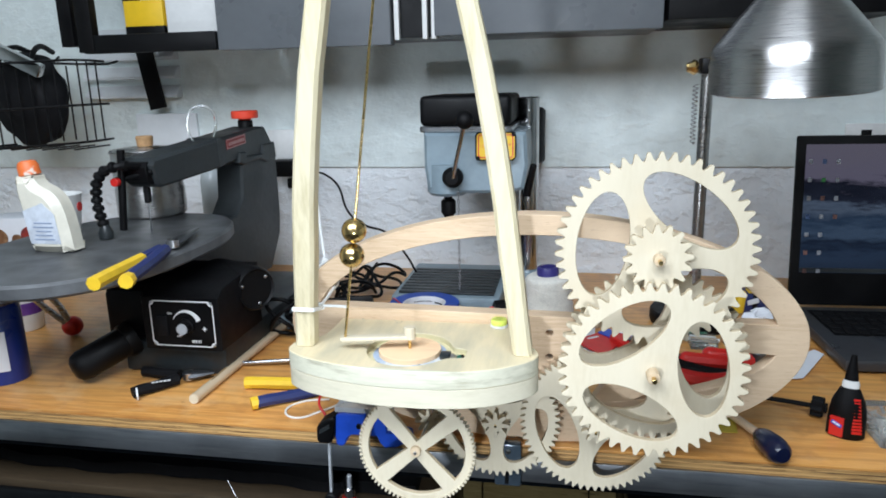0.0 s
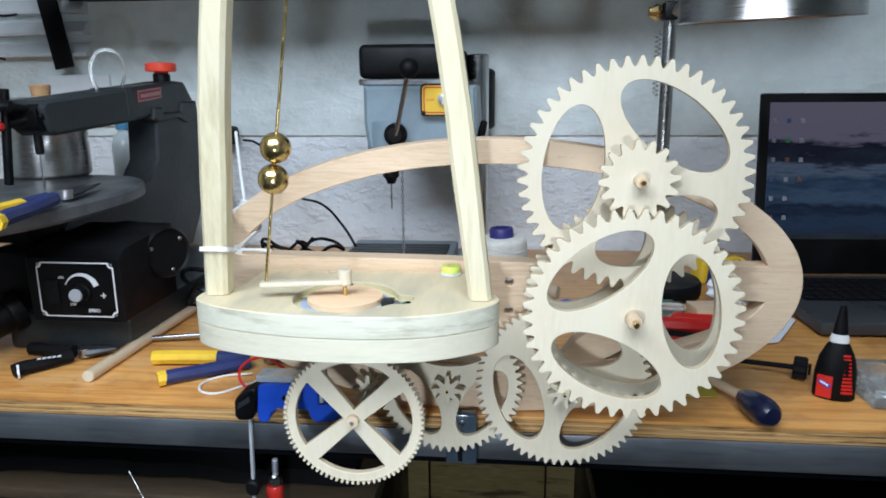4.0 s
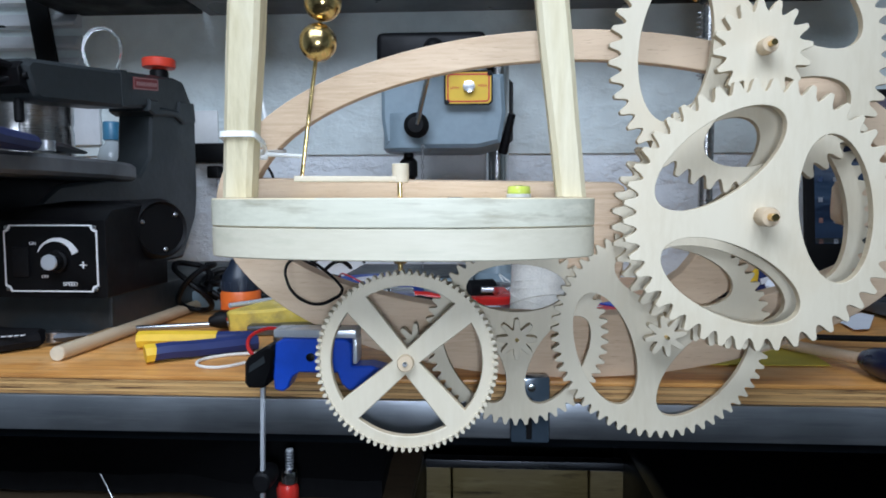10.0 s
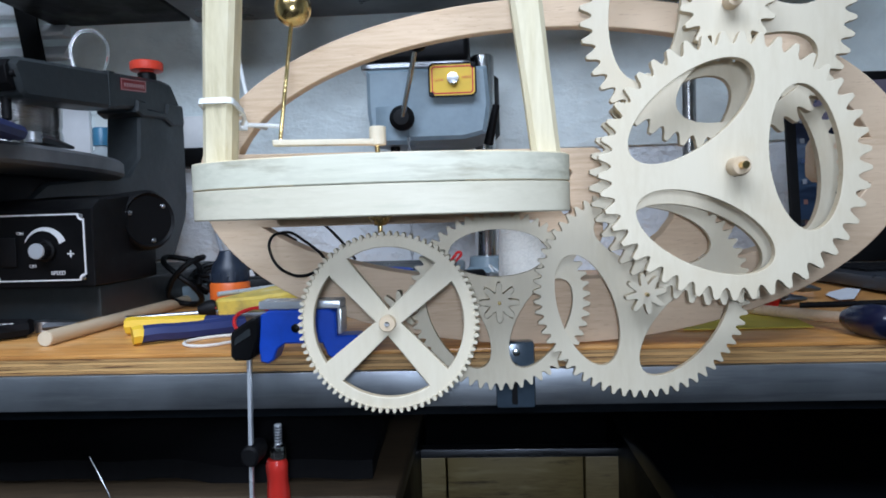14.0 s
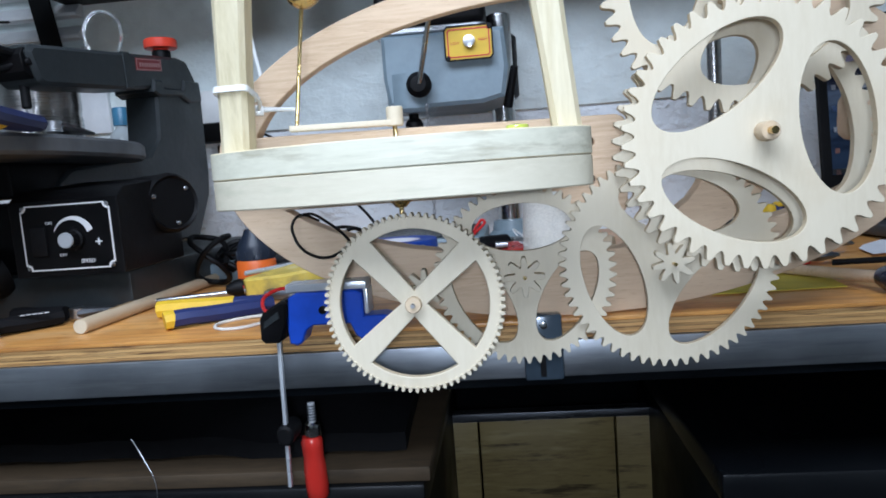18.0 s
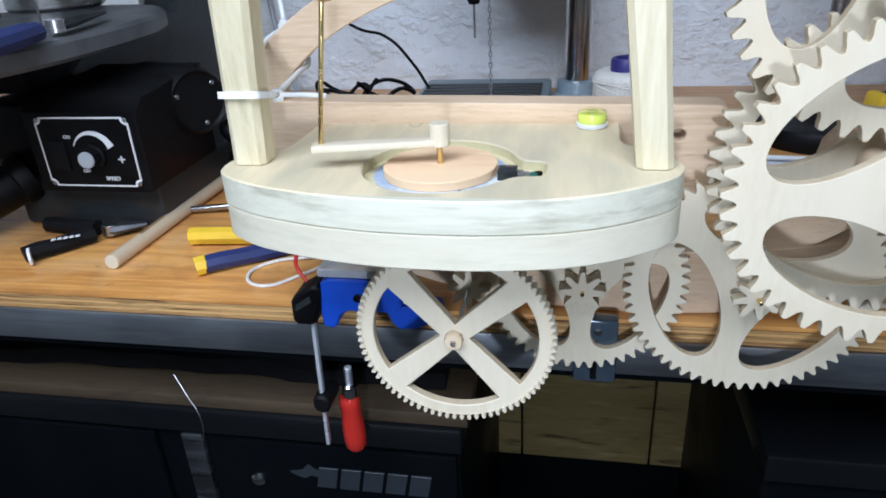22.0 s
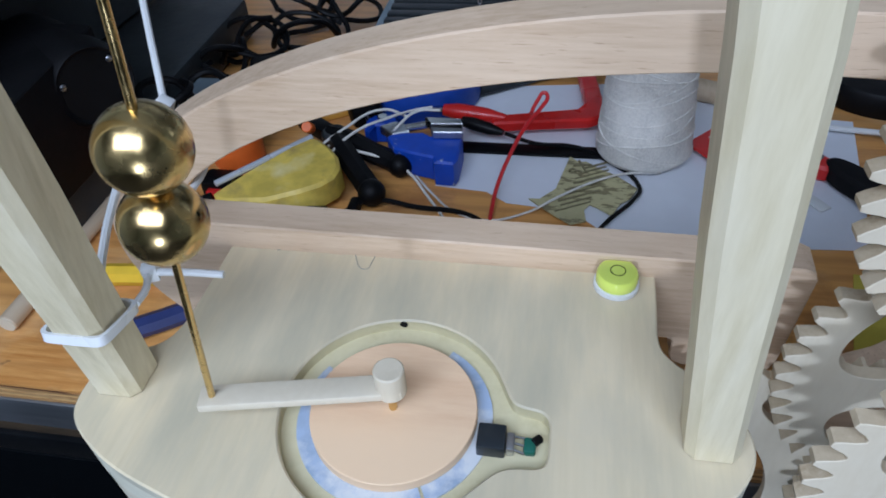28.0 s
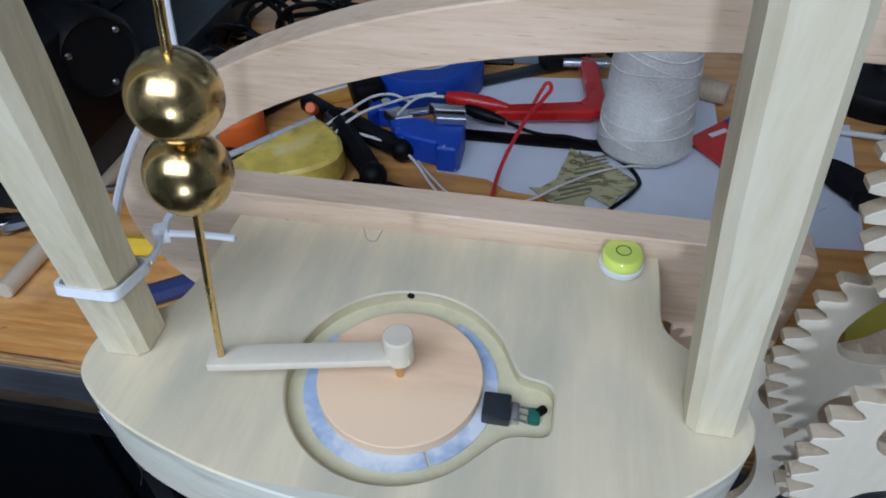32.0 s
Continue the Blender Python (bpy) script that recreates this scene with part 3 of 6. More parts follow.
part("disc", lathe([(0, 0), (0.0342, 0), (0.0346, 0.0004), (0.0346, 0.0051), (0.0342, 0.0055), (0, 0.0055)], Matrix.Translation((PC[0], PC[1], 1.0866)), 64), DISC, clock, "turned birch disc")
sens = part("sensor", box(PC[0] + 0.0358, PC[0] + 0.0470, PC[1] - 0.0140, PC[1] - 0.0025, 1.0857, 1.0925, 0.0008), SENSOR, clock, "black optical sensor")
part("lead_block", box(PC[0] + 0.0472, PC[0] + 0.0505, PC[1] - 0.0125, PC[1] - 0.0045, 1.0857, 1.0905, 0.0006), SCREW, sens)
for k in range(3):
    part("pin", stick((PC[0] + 0.0500, PC[1] - 0.0115 + k * 0.003, 1.089), (PC[0] + 0.0545, PC[1] - 0.0125 + k * 0.0035, 1.0885), 0.0006, seg=8), CHROME, sens)
part("solder_board", box(PC[0] + 0.0540, PC[0] + 0.0590, PC[1] - 0.0120, PC[1] - 0.0050, 1.0857, 1.0895, 0.0012), GREENPCB, sens)
part("heat_sleeve", stick((PC[0] + 0.0575, PC[1] - 0.0075, 1.0885), (PC[0] + 0.0605, PC[1] - 0.0040, 1.0875), 0.0018), BLACK, sens)
PENCIL = plain("pencil_grey", (0.36, 0.335, 0.27), 0.7, 0, 0.3, 200, 0)
for pts in ([(-0.141, 0.785), (-0.136, 0.775), (-0.128, 0.765), (-0.126, 0.771), (-0.125, 0.778)], [(-0.181, 0.777), (-0.1765, 0.7745), (-0.174, 0.778)]):
    part("pencil_mark", cable([(x, y, 1.0921) for x, y in pts], 0.00028), PENCIL, clock, "faint pencil mark")


def post(side, base_x, stations, name="post"):
    bm = bmesh.new()
    rings = []
    for z, x, y, w, d in stations:
        c = 0.0035
        ring = [(-w + c, -d), (w - c, -d), (w, -d + c), (w, d - c), (w - c, d), (-w + c, d), (-w, d - c), (-w, -d + c)]
        rings.append([bm.verts.new((x + a, y + b, z)) for a, b in ring])
    for a, b in zip(rings, rings[1:]):
        for i in range(8):
            bm.faces.new((a[i], a[(i + 1) % 8], b[(i + 1) % 8], b[i]))
    bm.faces.new(list(reversed(rings[0])))
    bm.faces.new(rings[-1])
    return part(name, bm, POST, clock, "curved poplar post")


LEFT = [(1.0925, -0.2165, 0.6875, 0.0108, 0.0108), (1.15, -0.2108, 0.680, 0.0112, 0.0108), (1.20, -0.2050, 0.673, 0.012, 0.011), (1.26, -0.1985, 0.665, 0.0118, 0.0107), (1.32, -0.190, 0.659, 0.0115, 0.0105),
        (1.39, -0.178, 0.651, 0.011, 0.010), (1.46, -0.163, 0.645, 0.0108, 0.0098), (1.52, -0.143, 0.642, 0.0105, 0.0095), (1.57, -0.112, 0.640, 0.010, 0.0095)]
post(-1, 0, LEFT)
post(1, 0, [(z, -0.196 - x + (0.0065 if z > 1.1 else 0.0075), 0.688 + (y - 0.688) * 0.45, w * 0.95, d) for z, x, y, w, d in LEFT])
part("crown_block", box(-0.128, -0.066, 0.628, 0.66, 1.565, 1.60, 0.004), POST, clock)

# oval frame with its crossbar
OX, OZ = 0.036, 1.0815
outer = oval(0, 0, 0.307, 0.1495, 0, 120)
upper_arc = [(0.276 * math.cos(radians(a)), 0.125 * math.sin(radians(a))) for a in range(11, 170, 3)]
lower_arc = [(0.276 * math.cos(radians(a)), 0.092 * math.sin(radians(a))) for a in range(204, 352, 3)]
tongue = [(0.042, 0.0235), (0.047, 0.021), (0.049, 0.016), (0.049, -0.052), (0.047, -0.058), (0.041, -0.061), (0.002, -0.061), (-0.004, -0.058), (-0.006, -0.052), (-0.006, -0.040), (-0.010, -0.0375)]
stub = [(0.262, -0.0135), (0.232, -0.0130), (0.227, -0.008), (0.226, 0.0), (0.226, 0.018), (0.229, 0.0235)]
inner = upper_arc + tongue + lower_arc + stub
holes = [oval(0.018, 0.002, 0.0045, 0.0045, 0, 20), oval(0.018, -0.030, 0.0045, 0.0045, 0, 20)]
part("oval_frame", cut([outer, inner] + holes, 0.018, Matrix.Translation((0, 0.799, BENCH)) @ Matrix.Rotation(radians(5.5), 4, "X") @ facing(OX, 0, OZ - BENCH + 0.001), 0.0008), BIRCH, clock, "pink birch plywood oval frame")
strut = [(0.066, -0.093), (0.085, -0.0640), (0.100, -0.0525), (0.109, -0.0400), (0.1125, -0.022), (0.1150, -0.006), (0.124, 0.006), (0.138, 0.010), (0.153, 0.005), (0.163, -0.008), (0.168, -0.026), (0.165, -0.044), (0.155, -0.0560), (0.138, -0.0705), (0.117, -0.0850), (0.108, -0.094)]
part("strut", cut([strut], 0.0172, Matrix.Translation((0, 0.799, BENCH)) @ Matrix.Rotation(radians(5.5), 4, "X") @ facing(OX, 0, OZ - BENCH + 0.001), 0.0008), BIRCH, clock, "slanting birch strut behind the great wheel")


def gear_outline(r_tip, depth, teeth, n_hole=3, turn=0.0, hole=(0.525, 0.545, 0.262), bore=0.0, sharp=0.30):
    out = []
    p = 2 * math.pi / teeth
    for i in range(teeth):
        a = radians(turn) + i * p
        for f, r in ((-0.5 + 0.06, r_tip - depth), (-0.30, r_tip - depth * 0.72), (-0.20, r_tip - depth * 0.30), (-0.10, r_tip), (0.10, r_tip), (0.20, r_tip - depth * 0.30), (0.30, r_tip - depth * 0.72), (0.5 - 0.06, r_tip - depth)):
            out.append((r * math.cos(a + f * p), r * math.sin(a + f * p)))
    loops = [out]
    for k in range(n_hole):
        a = radians(turn) + 2 * math.pi * k / n_hole
        loops.append(oval(hole[0] * r_tip * math.cos(a), hole[0] * r_tip * math.sin(a), hole[2] * r_tip, hole[1] * r_tip, a, 44))
    return loops


def shade_edged(ob):
    """Colours a wheel's sawn edges browner than its faces, for the shadow lines along them."""
    ob.data.materials.append(CUT_EDGE)
    for f in ob.data.polygons:
        if abs(f.normal.y) < 0.3:
            f.material_index = 1
    return ob


def gear(name, x, y, z, r_tip, depth, teeth, turn, thick=0.0065, n_hole=3, hole=(0.525, 0.545, 0.262), label="", parent=None):
    return shade_edged(part(name, cut(gear_outline(r_tip, depth, teeth, n_hole, turn, hole), thick, facing(x, y, z), 0.0003), BASS, parent or clock, label))


def axle(x, z, y0, y1, r, parent, mat=None, name="axle"):
    return part(name, stick((x, y0, z), (x, y1, z), r), mat or BRASS, parent)


def hub(x, z, y0, y1, r, parent):
    return part("hub", lathe([(0, 0), (r * 0.8, 0), (r, 0.002), (r, abs(y1 - y0) - 0.001), (r * 0.9, abs(y1 - y0)), (0, abs(y1 - y0))], Matrix.Translation((x, y1, z)) @ Matrix.Rotation(radians(90), 4, "X"), 24), DOWEL, parent)


g1 = gear("great_wheel", 0.1625, 0.687, 1.0784, 0.0971, 0.0090, 45, 6, 0.0072, label="pale basswood great wheel")
hub(0.1625, 1.0784, 0.668, 0.6833, 0.0068, g1)
axle(0.1625, 1.0784, 0.660, 0.792, 0.0027, g1)
g1b = gear("drum_wheel", 0.1698, 0.7435, 1.0727, 0.1022, 0.0090, 48, 10, 0.0072, label="basswood wheel behind the great wheel")
hub(0.1625, 1.0784, 0.691, 0.7395, 0.0090, g1b)
gear("upper_wheel", 0.1642, 0.7235, 1.1993, 0.1046, 0.0090, 50, 53, 0.0072, label="pale basswood upper wheel")
p2 = gear("pinion", 0.1642, 0.699, 1.1985, 0.0350, 0.0085, 16, 4, 0.0078, 0, parent=clock)
hub(0.1642, 1.1985, 0.682, 0.695, 0.0058, p2)
axle(0.1642, 1.1985, 0.675, 0.792, 0.0023, p2)
gear("third_wheel", 0.1096, 0.7515, 0.982, 0.0886, 0.0060, 62, -42, 0.0060, label="basswood third wheel with fine teeth")
p3 = gear("pinion", 0.1096, 0.7345, 0.982, 0.0165, 0.0085, 8, 10, 0.008, 0)
axle(0.1096, 0.982, 0.724, 0.792, 0.0015, p3)
gear("fourth_wheel", -0.0077, 0.758, 0.9765, 0.0768, 0.0060, 54, 90, 0.0060, label="basswood fourth wheel")
p4 = gear("pinion", -0.0077, 0.744, 0.9765, 0.0168, 0.0085, 8, 0, 0.010, 0)
axle(-0.0077, 0.9765, 0.736, 0.792, 0.0015, p4)

# contrate wheel: a ring with four spokes and pegs of teeth round its rim
EX, EY, EZ = -0.092, 0.684, 0.971
esc = []
for k in range(4):
    a0 = radians(90 * k + 41)
    q = []
    for s in range(13):
        t = a0 + radians(9.5) + radians(71) * s / 12
        q.append((0.0565 * math.cos(t), 0.0565 * math.sin(t)))
    c = a0 + radians(45)
    q.append((0.0098 * math.cos(c), 0.0098 * math.sin(c)))
    esc.append(q)
crown = shade_edged(part("contrate_wheel", cut([oval(0, 0, 0.0655, 0.0655, 0, 90)] + esc, 0.007, facing(EX, EY, EZ), 0.0006), BASS, clock, "four-spoked basswood contrate wheel"))
teeth = bmesh.new()
for i in range(78):
    a = 2 * math.pi * i / 78
    m = facing(EX, EY - 0.0012, EZ) @ Matrix.Rotation(a, 4, "Z") @ Matrix.Translation((0.0660, 0, 0)) @ Matrix.Diagonal((1.25, 0.85, 1, 1))
    bmesh.ops.create_cone(teeth, cap_ends=True, segments=8, radius1=0.0021, radius2=0.0017, depth=0.0082, matrix=m)
tagged(part("tooth_ring", teeth, BASS, crown, smooth=False), kind="stuff")
hub(EX, EZ, EY - 0.010, EY - 0.003, 0.0062, crown)
axle(EX, EZ, EY - 0.0125, 0.792, 0.0018, crown, SCREW)
gear("pinion", EX, 0.752, EZ, 0.0165, 0.0085, 8, 0, 0.010, 0)

# drive shaft, arm and pendulum
part("drive_shaft", stick((PC[0], PC[1], 1.038), (PC[0], PC[1], 1.110), 0.0018), BRASS, clock)
part("shaft_collar", lathe([(0, 0), (0.004, 0), (0.009, 0.006), (0.009, 0.008), (0, 0.008)], Matrix.Translation((PC[0], PC[1], 1.0435))), BRASS, clock)
tip = (-0.166, 0.672, 1.1055)
top = (-0.097, 0.655, 1.568)
am, al = between((PC[0], PC[1], 1.1055), tip)
ang = math.degrees(math.atan2(tip[1] - PC[1], tip[0] - PC[0]))
arm = part("arm", slab(al + 0.010, 0.0105, 0.0042, pose((PC[0] + tip[0]) / 2, (PC[1] + tip[1]) / 2, 1.1058, 0, 0, ang), 0.0008), BASS, clock, "thin whitewood driving arm")
part("cap", rod(0.0062, 0.014, Matrix.Translation((PC[0] + 0.0005, PC[1], 1.1032)), 0.0006), BASS, arm)
d = (Vector(top) - Vector(tip)).normalized()
pend = part("pendulum_rod", stick(tuple(Vector(tip) - d * 0.002), top, 0.0014), BRASS, clock, "thin brass pendulum rod")
for s, r in ((0.097, 0.0133), (0.1245, 0.0133)):
    c = Vector(tip) + d * s
    prof = [(r * math.sin(math.pi * i / 16), -r * math.cos(math.pi * i / 16)) for i in range(17)]
    part("bob", lathe(prof, between(c, c + d)[0], 32), BRASS, pend, "polished brass bob")

# ---- on the clock ----
OLIVEMARK = plain("olive_mark", (0.12, 0.16, 0.01), 0.4, 0, 0.1, 60, 0)
lvl = thing("bubble_level", (-0.005, 0.768, 1.0921), "round lime-green bubble level on the clock plate", "bubble level")
LV = Matrix.Translation((-0.0055, 0.7665, 1.0922)) @ Matrix.Diagonal((0.88, 0.88, 0.86, 1))
part("case", lathe([(0, 0), (0.0112, 0), (0.0120, 0.0006), (0.0120, 0.0034), (0.0114, 0.0038), (0, 0.0038)], LV, 40), NYLON, lvl)
part("vial", lathe([(0, 0.0039), (0.0108, 0.0039), (0.0112, 0.0050), (0.0110, 0.0100), (0.0102, 0.0112), (0.0085, 0.0116), (0.004, 0.0118), (0, 0.0118)], LV, 40), LIME, lvl, "lime liquid under a clear dome")
part("ring_mark", lathe([(0.0036, 0.0117), (0.0042, 0.0117), (0.0042, 0.0120), (0.0036, 0.0120), (0.0036, 0.0117)], LV, 32), OLIVEMARK, lvl)
tie = thing("cable_tie", (-0.207, 0.70, 1.135), "white nylon cable tie round the clock post", "cable tie")
PX, PY = -0.2123, 0.6820
part("strap", cut([oval(0, 0, 0.0136, 0.0136, 0, 32, 7), oval(0, 0, 0.0122, 0.0122, 0, 32, 7)], 0.0042, pose(PX, PY, 1.1352, -13, 0, 0)), NYLON, tie)
part("strap_end", cable([(-0.2005, 0.694, 1.1330), (-0.2030, 0.705, 1.1300), (-0.2085, 0.7155, 1.1270)], 0.0016), NYLON, tie)
part("tie_head", slab(0.0070, 0.0060, 0.0080, pose(-0.2090, 0.7188, 1.1264, 0, 0, 20), 0.001), NYLON, tie)
part("tail", cable([(-0.2060, 0.7188, 1.1266), (-0.1920, 0.7205, 1.1262), (-0.1765, 0.7220, 1.1250)], 0.0017), NYLON, tie)
for pts, lab in (([(-0.2088, 0.7215, 1.1280), (-0.2100, 0.745, 1.1300), (-0.2114, 0.770, 1.1322), (-0.2118, 0.786, 1.1330), (-0.2160, 0.800, 1.1350)], "white nylon cable tie from post to frame"),
                 ([(-0.2320, 0.802, 1.1575), (-0.2338, 0.780, 1.1552), (-0.2333, 0.758, 1.1510), (-0.2290, 0.735, 1.1462), (-0.2225, 0.713, 1.1415), (-0.2180, 0.7005, 1.1385)], "white nylon cable tie round the oval frame")):
    whole("cable_tie", cable(pts, 0.0019), NYLON, lab, "cable tie", "cable ties")
up = thing("cable_tie", (-0.2322, 0.8025, 1.158), "white nylon cable tie with its long end sticking up", "cable tie", "cable ties")
part("tie_head", slab(0.0080, 0.0070, 0.0080, pose(-0.2322, 0.8025, 1.1590, 0, 30, 0), 0.001), NYLON, up)
part("tail", cable([(-0.2330, 0.804, 1.1600), (-0.2510, 0.842, 1.1950), (-0.2680, 0.88, 1.2300)], 0.0019), NYLON, up)

# ---- bar clamp on the bench edge ----
cl = thing("bar_clamp", (-0.20, 0.77, 0.94), "bar clamp with blue jaws and a red wooden handle", "clamp")
part("bar", moved(box(-0.0016, 0.0016, -0.0028, 0.0028, -0.080, 0.080, 0.0005), pose(-0.2285, 0.762, 0.874, 0, 1.2, 0)), ZINC, cl, "bright zinc-plated bar")
part("grip_head", cut([[(-0.2385, 0.9345), (-0.2380, 0.9520), (-0.2350, 0.9570), (-0.2190, 0.9670), (-0.2150, 0.9670), (-0.2125, 0.9640), (-0.2140, 0.9480), (-0.2190, 0.9330), (-0.2230, 0.9305), (-0.2350, 0.9305)]], 0.026, facing(0, 0.760, 0), 0.002), BLACK, cl, "boxy black plastic grip head")
part("grip_inlay", cut([[(-0.2345, 0.9440), (-0.2335, 0.9500), (-0.2210, 0.9585), (-0.2200, 0.9530)]], 0.0008, facing(0, 0.7466, 0)), DKGREY, cl)
part("blue_jaw", cut([[(-0.2135, 0.929), (-0.2145, 0.940), (-0.2120, 0.969), (-0.205, 0.973), (-0.152, 0.973), (-0.147, 0.970), (-0.1465, 0.950), (-0.130, 0.9505), (-0.118, 0.9475), (-0.1165, 0.941), (-0.134, 0.931), (-0.149, 0.929), (-0.155, 0.934), (-0.159, 0.944), (-0.192, 0.944), (-0.198, 0.940), (-0.202, 0.930), (-0.207, 0.927)]], 0.024, facing(0, 0.762, 0), 0.0014), BLUE, cl, "bright blue plastic jaw")
part("jaw_bolt", lathe([(0, 0), (0.0036, 0), (0.0036, 0.002), (0.002, 0.0025), (0, 0.0025)], Matrix.Translation((-0.1815, 0.7500, 0.9575)) @ UPRIGHT, 14), BLACK, cl)
part("jaw_plate", box(-0.214, -0.143, 0.752, 0.776, 0.9735, 0.9805, 0.001), ZINC, cl, "worn grey metal jaw plate")
part("jaw_plate", box(-0.1462, -0.1425, 0.7535, 0.776, 0.9512, 0.9732, 0.0008), ZINC, cl)
part("slide_block", cut([smooth_loop([(-0.2350, 0.839), (-0.2355, 0.849), (-0.230, 0.853), (-0.2225, 0.851), (-0.2205, 0.843), (-0.2235, 0.836), (-0.231, 0.8355)], 4)], 0.030, facing(0, 0.768, 0), 0.002), BLACK, cl)
part("spindle", stick((-0.2125, 0.785, 0.800), (-0.2115, 0.785, 0.864), 0.0034), ZINC, cl)
for k in range(6):
    part("thread", lathe([(0.0030, 0), (0.0044, 0.0011), (0.0030, 0.0022)], Matrix.Translation((-0.2117, 0.785, 0.8470 + k * 0.0026)), 14), STEEL, cl)
part("ferrule", lathe([(0.0075, 0), (0.0080, 0.001), (0.0072, 0.011), (0.0050, 0.013), (0.0030, 0.013)], Matrix.Translation((-0.2120, 0.785, 0.8330)), 20), CHROME, cl, "polished steel ferrule")
part("handle", lathe([(0, 0), (0.0080, 0.001), (0.0104, 0.005), (0.0110, 0.016), (0.0108, 0.032), (0.0098, 0.044), (0.0102, 0.052), (0.0104, 0.058), (0.0085, 0.062), (0, 0.0625)], Matrix.Translation((-0.2125, 0.785, 0.7700)) @ Matrix.Rotation(radians(-1.5), 4, "Y"), 10), REDLAQ, cl, "red lacquered wooden handle with paint chips")
tb = thing("edge_bracket", (0.006, 0.772, 0.915), "small blue-grey clear bracket on the bench edge", "bracket")
part("block", box(-0.012, 0.022, 0.761, 0.7755, 0.882, 0.940, 0.003), plain("blue_grey_clear", (0.05, 0.072, 0.095), 0.15, 0.2, 0.2, 60, 0.05, 0.5), tb)
part("slot", box(0.0015, 0.0065, 0.7602, 0.7608, 0.886, 0.922), BLACK, tb, "dark slot down the middle")
part("bolt", lathe([(0, 0), (0.0032, 0), (0.0032, 0.002), (0, 0.003)], Matrix.Translation((0.006, 0.7608, 0.931)) @ Matrix.Rotation(radians(90), 4, "X"), 12), CHROME, tb)


whole("black_wire_loop", cable([(-0.196, 0.815, 1.031), (-0.205, 0.784, 1.038), (-0.2085, 0.772, 1.030), (-0.206, 0.768, 1.020), (-0.200, 0.764, 1.011), (-0.190, 0.762, 1.004), (-0.178, 0.762, 1.001), (-0.165, 0.762, 1.005), (-0.157, 0.764, 1.012), (-0.161, 0.770, 1.018), (-0.170, 0.776, 1.025), (-0.179, 0.780, 1.031), (-0.192, 0.784, 1.0385), (-0.203, 0.790, 1.0385), (-0.212, 0.815, 1.034)], 0.0013), BLACK, "thin black wire looped round the foot of the oval frame", "wire")

BADGELINE = plain("badge_lettering", (0.42, 0.24, 0.23), 0.4, 0, 0.1, 60, 0)
SHADES_TEXT = plain("faded_blue_print", (0.28, 0.34, 0.46), 0.6, 0, 0.1, 60, 0)

# ---- scroll saw ----
saw = thing("scroll_saw", (-0.56, 1.1, BENCH), "dark grey bench scroll saw with a round table", "scroll saw")
part("base", box(-0.63, -0.452, 0.925, 1.36, BENCH + 0.0005, 0.984, 0.006), DKGREY, saw)
part("control_box", cut([[(0.898, 0.985), (0.898, 1.069), (0.915, 1.080), (1.04, 1.090), (1.04, 0.985)]], 0.128, Matrix(((0, 0, 1, -0.506), (1, 0, 0, 0), (0, 1, 0, 0), (0, 0, 0, 1))), 0.001), BLACK, saw, "black speed control box")


def plaque(w, h, r):
    """A plate's outline with its corners scooped out, about the middle."""
    out = []
    for sx, sy, a0 in ((1, 1, 270), (-1, 1, 0), (-1, -1, 90), (1, -1, 180)):
        for k in range(7):
            a = radians(a0 - 15 * k)
            out.append((sx * w / 2 + r * math.cos(a), sy * h / 2 + r * math.sin(a)))
    return out


plate = part("dial_plate", cut([plaque(0.103, 0.071, 0.0058)], 0.001, facing(-0.503, 0.8968, 1.028)), BLACK, saw)
part("border_line", cut([plaque(0.105, 0.073, 0.0060), plaque(0.102, 0.070, 0.0064)], 0.0014, facing(-0.503, 0.8965, 1.028)), INK, plate)
arc = [(0.0245 * math.cos(radians(a)), 0.0245 * math.sin(radians(a))) for a in range(160, 19, -6)] + [((0.0238 - 0.0070 * (160 - a) / 140) * math.cos(radians(a)), (0.0238 - 0.0070 * (160 - a) / 140) * math.sin(radians(a))) for a in range(20, 161, 6)]
part("scale_arc", cut([arc], 0.0014, facing(-0.495, 0.8962, 1.026)), INK, plate, "white speed scale")
kn = part("dial_knob", lathe([(0, 0), (0.0125, 0), (0.0122, 0.004), (0.0098, 0.005), (0.0092, 0.015), (0, 0.015)], Matrix.Translation((-0.4950, 0.896, 1.0250)) @ Matrix.Rotation(radians(90), 4, "X"), 28), BLACK, saw)
part("knob_face", lathe([(0, 0), (0.0086, 0), (0.0082, 0.0022), (0.006, 0.0026), (0, 0.0012)], Matrix.Translation((-0.4950, 0.8810, 1.0250)) @ Matrix.Rotation(radians(90), 4, "X"), 24), ZINC, kn, "bright turned knob face")
for k in range(12):
    a = 2 * math.pi * k / 12
    part("grip_rib", box(-0.4950 + 0.0092 * math.cos(a) - 0.0008, -0.4950 + 0.0092 * math.cos(a) + 0.0008, 0.8815, 0.8905, 1.0250 + 0.0092 * math.sin(a) - 0.0008, 1.0250 + 0.0092 * math.sin(a) + 0.0008), RUBBER, kn)
part("rocker_switch", box(-0.545, -0.527, 0.8935, 0.8962, 1.008, 1.040, 0.001), RUBBER, plate, "black rocker switch")
part("word_speed", letters("SPEED", 0.006, facing(-0.482, 0.8960, 1.000), 0.0003), INK, plate)
part("word_on", letters("ON", 0.005, facing(-0.523, 0.8960, 1.044), 0.0003), INK, plate)
part("word_off", letters("OFF", 0.005, facing(-0.510, 0.8960, 1.008), 0.0003), INK, plate)
part("plus_sign", letters("+", 0.016, facing(-0.467, 0.8960, 1.020), 0.0003), INK, plate)
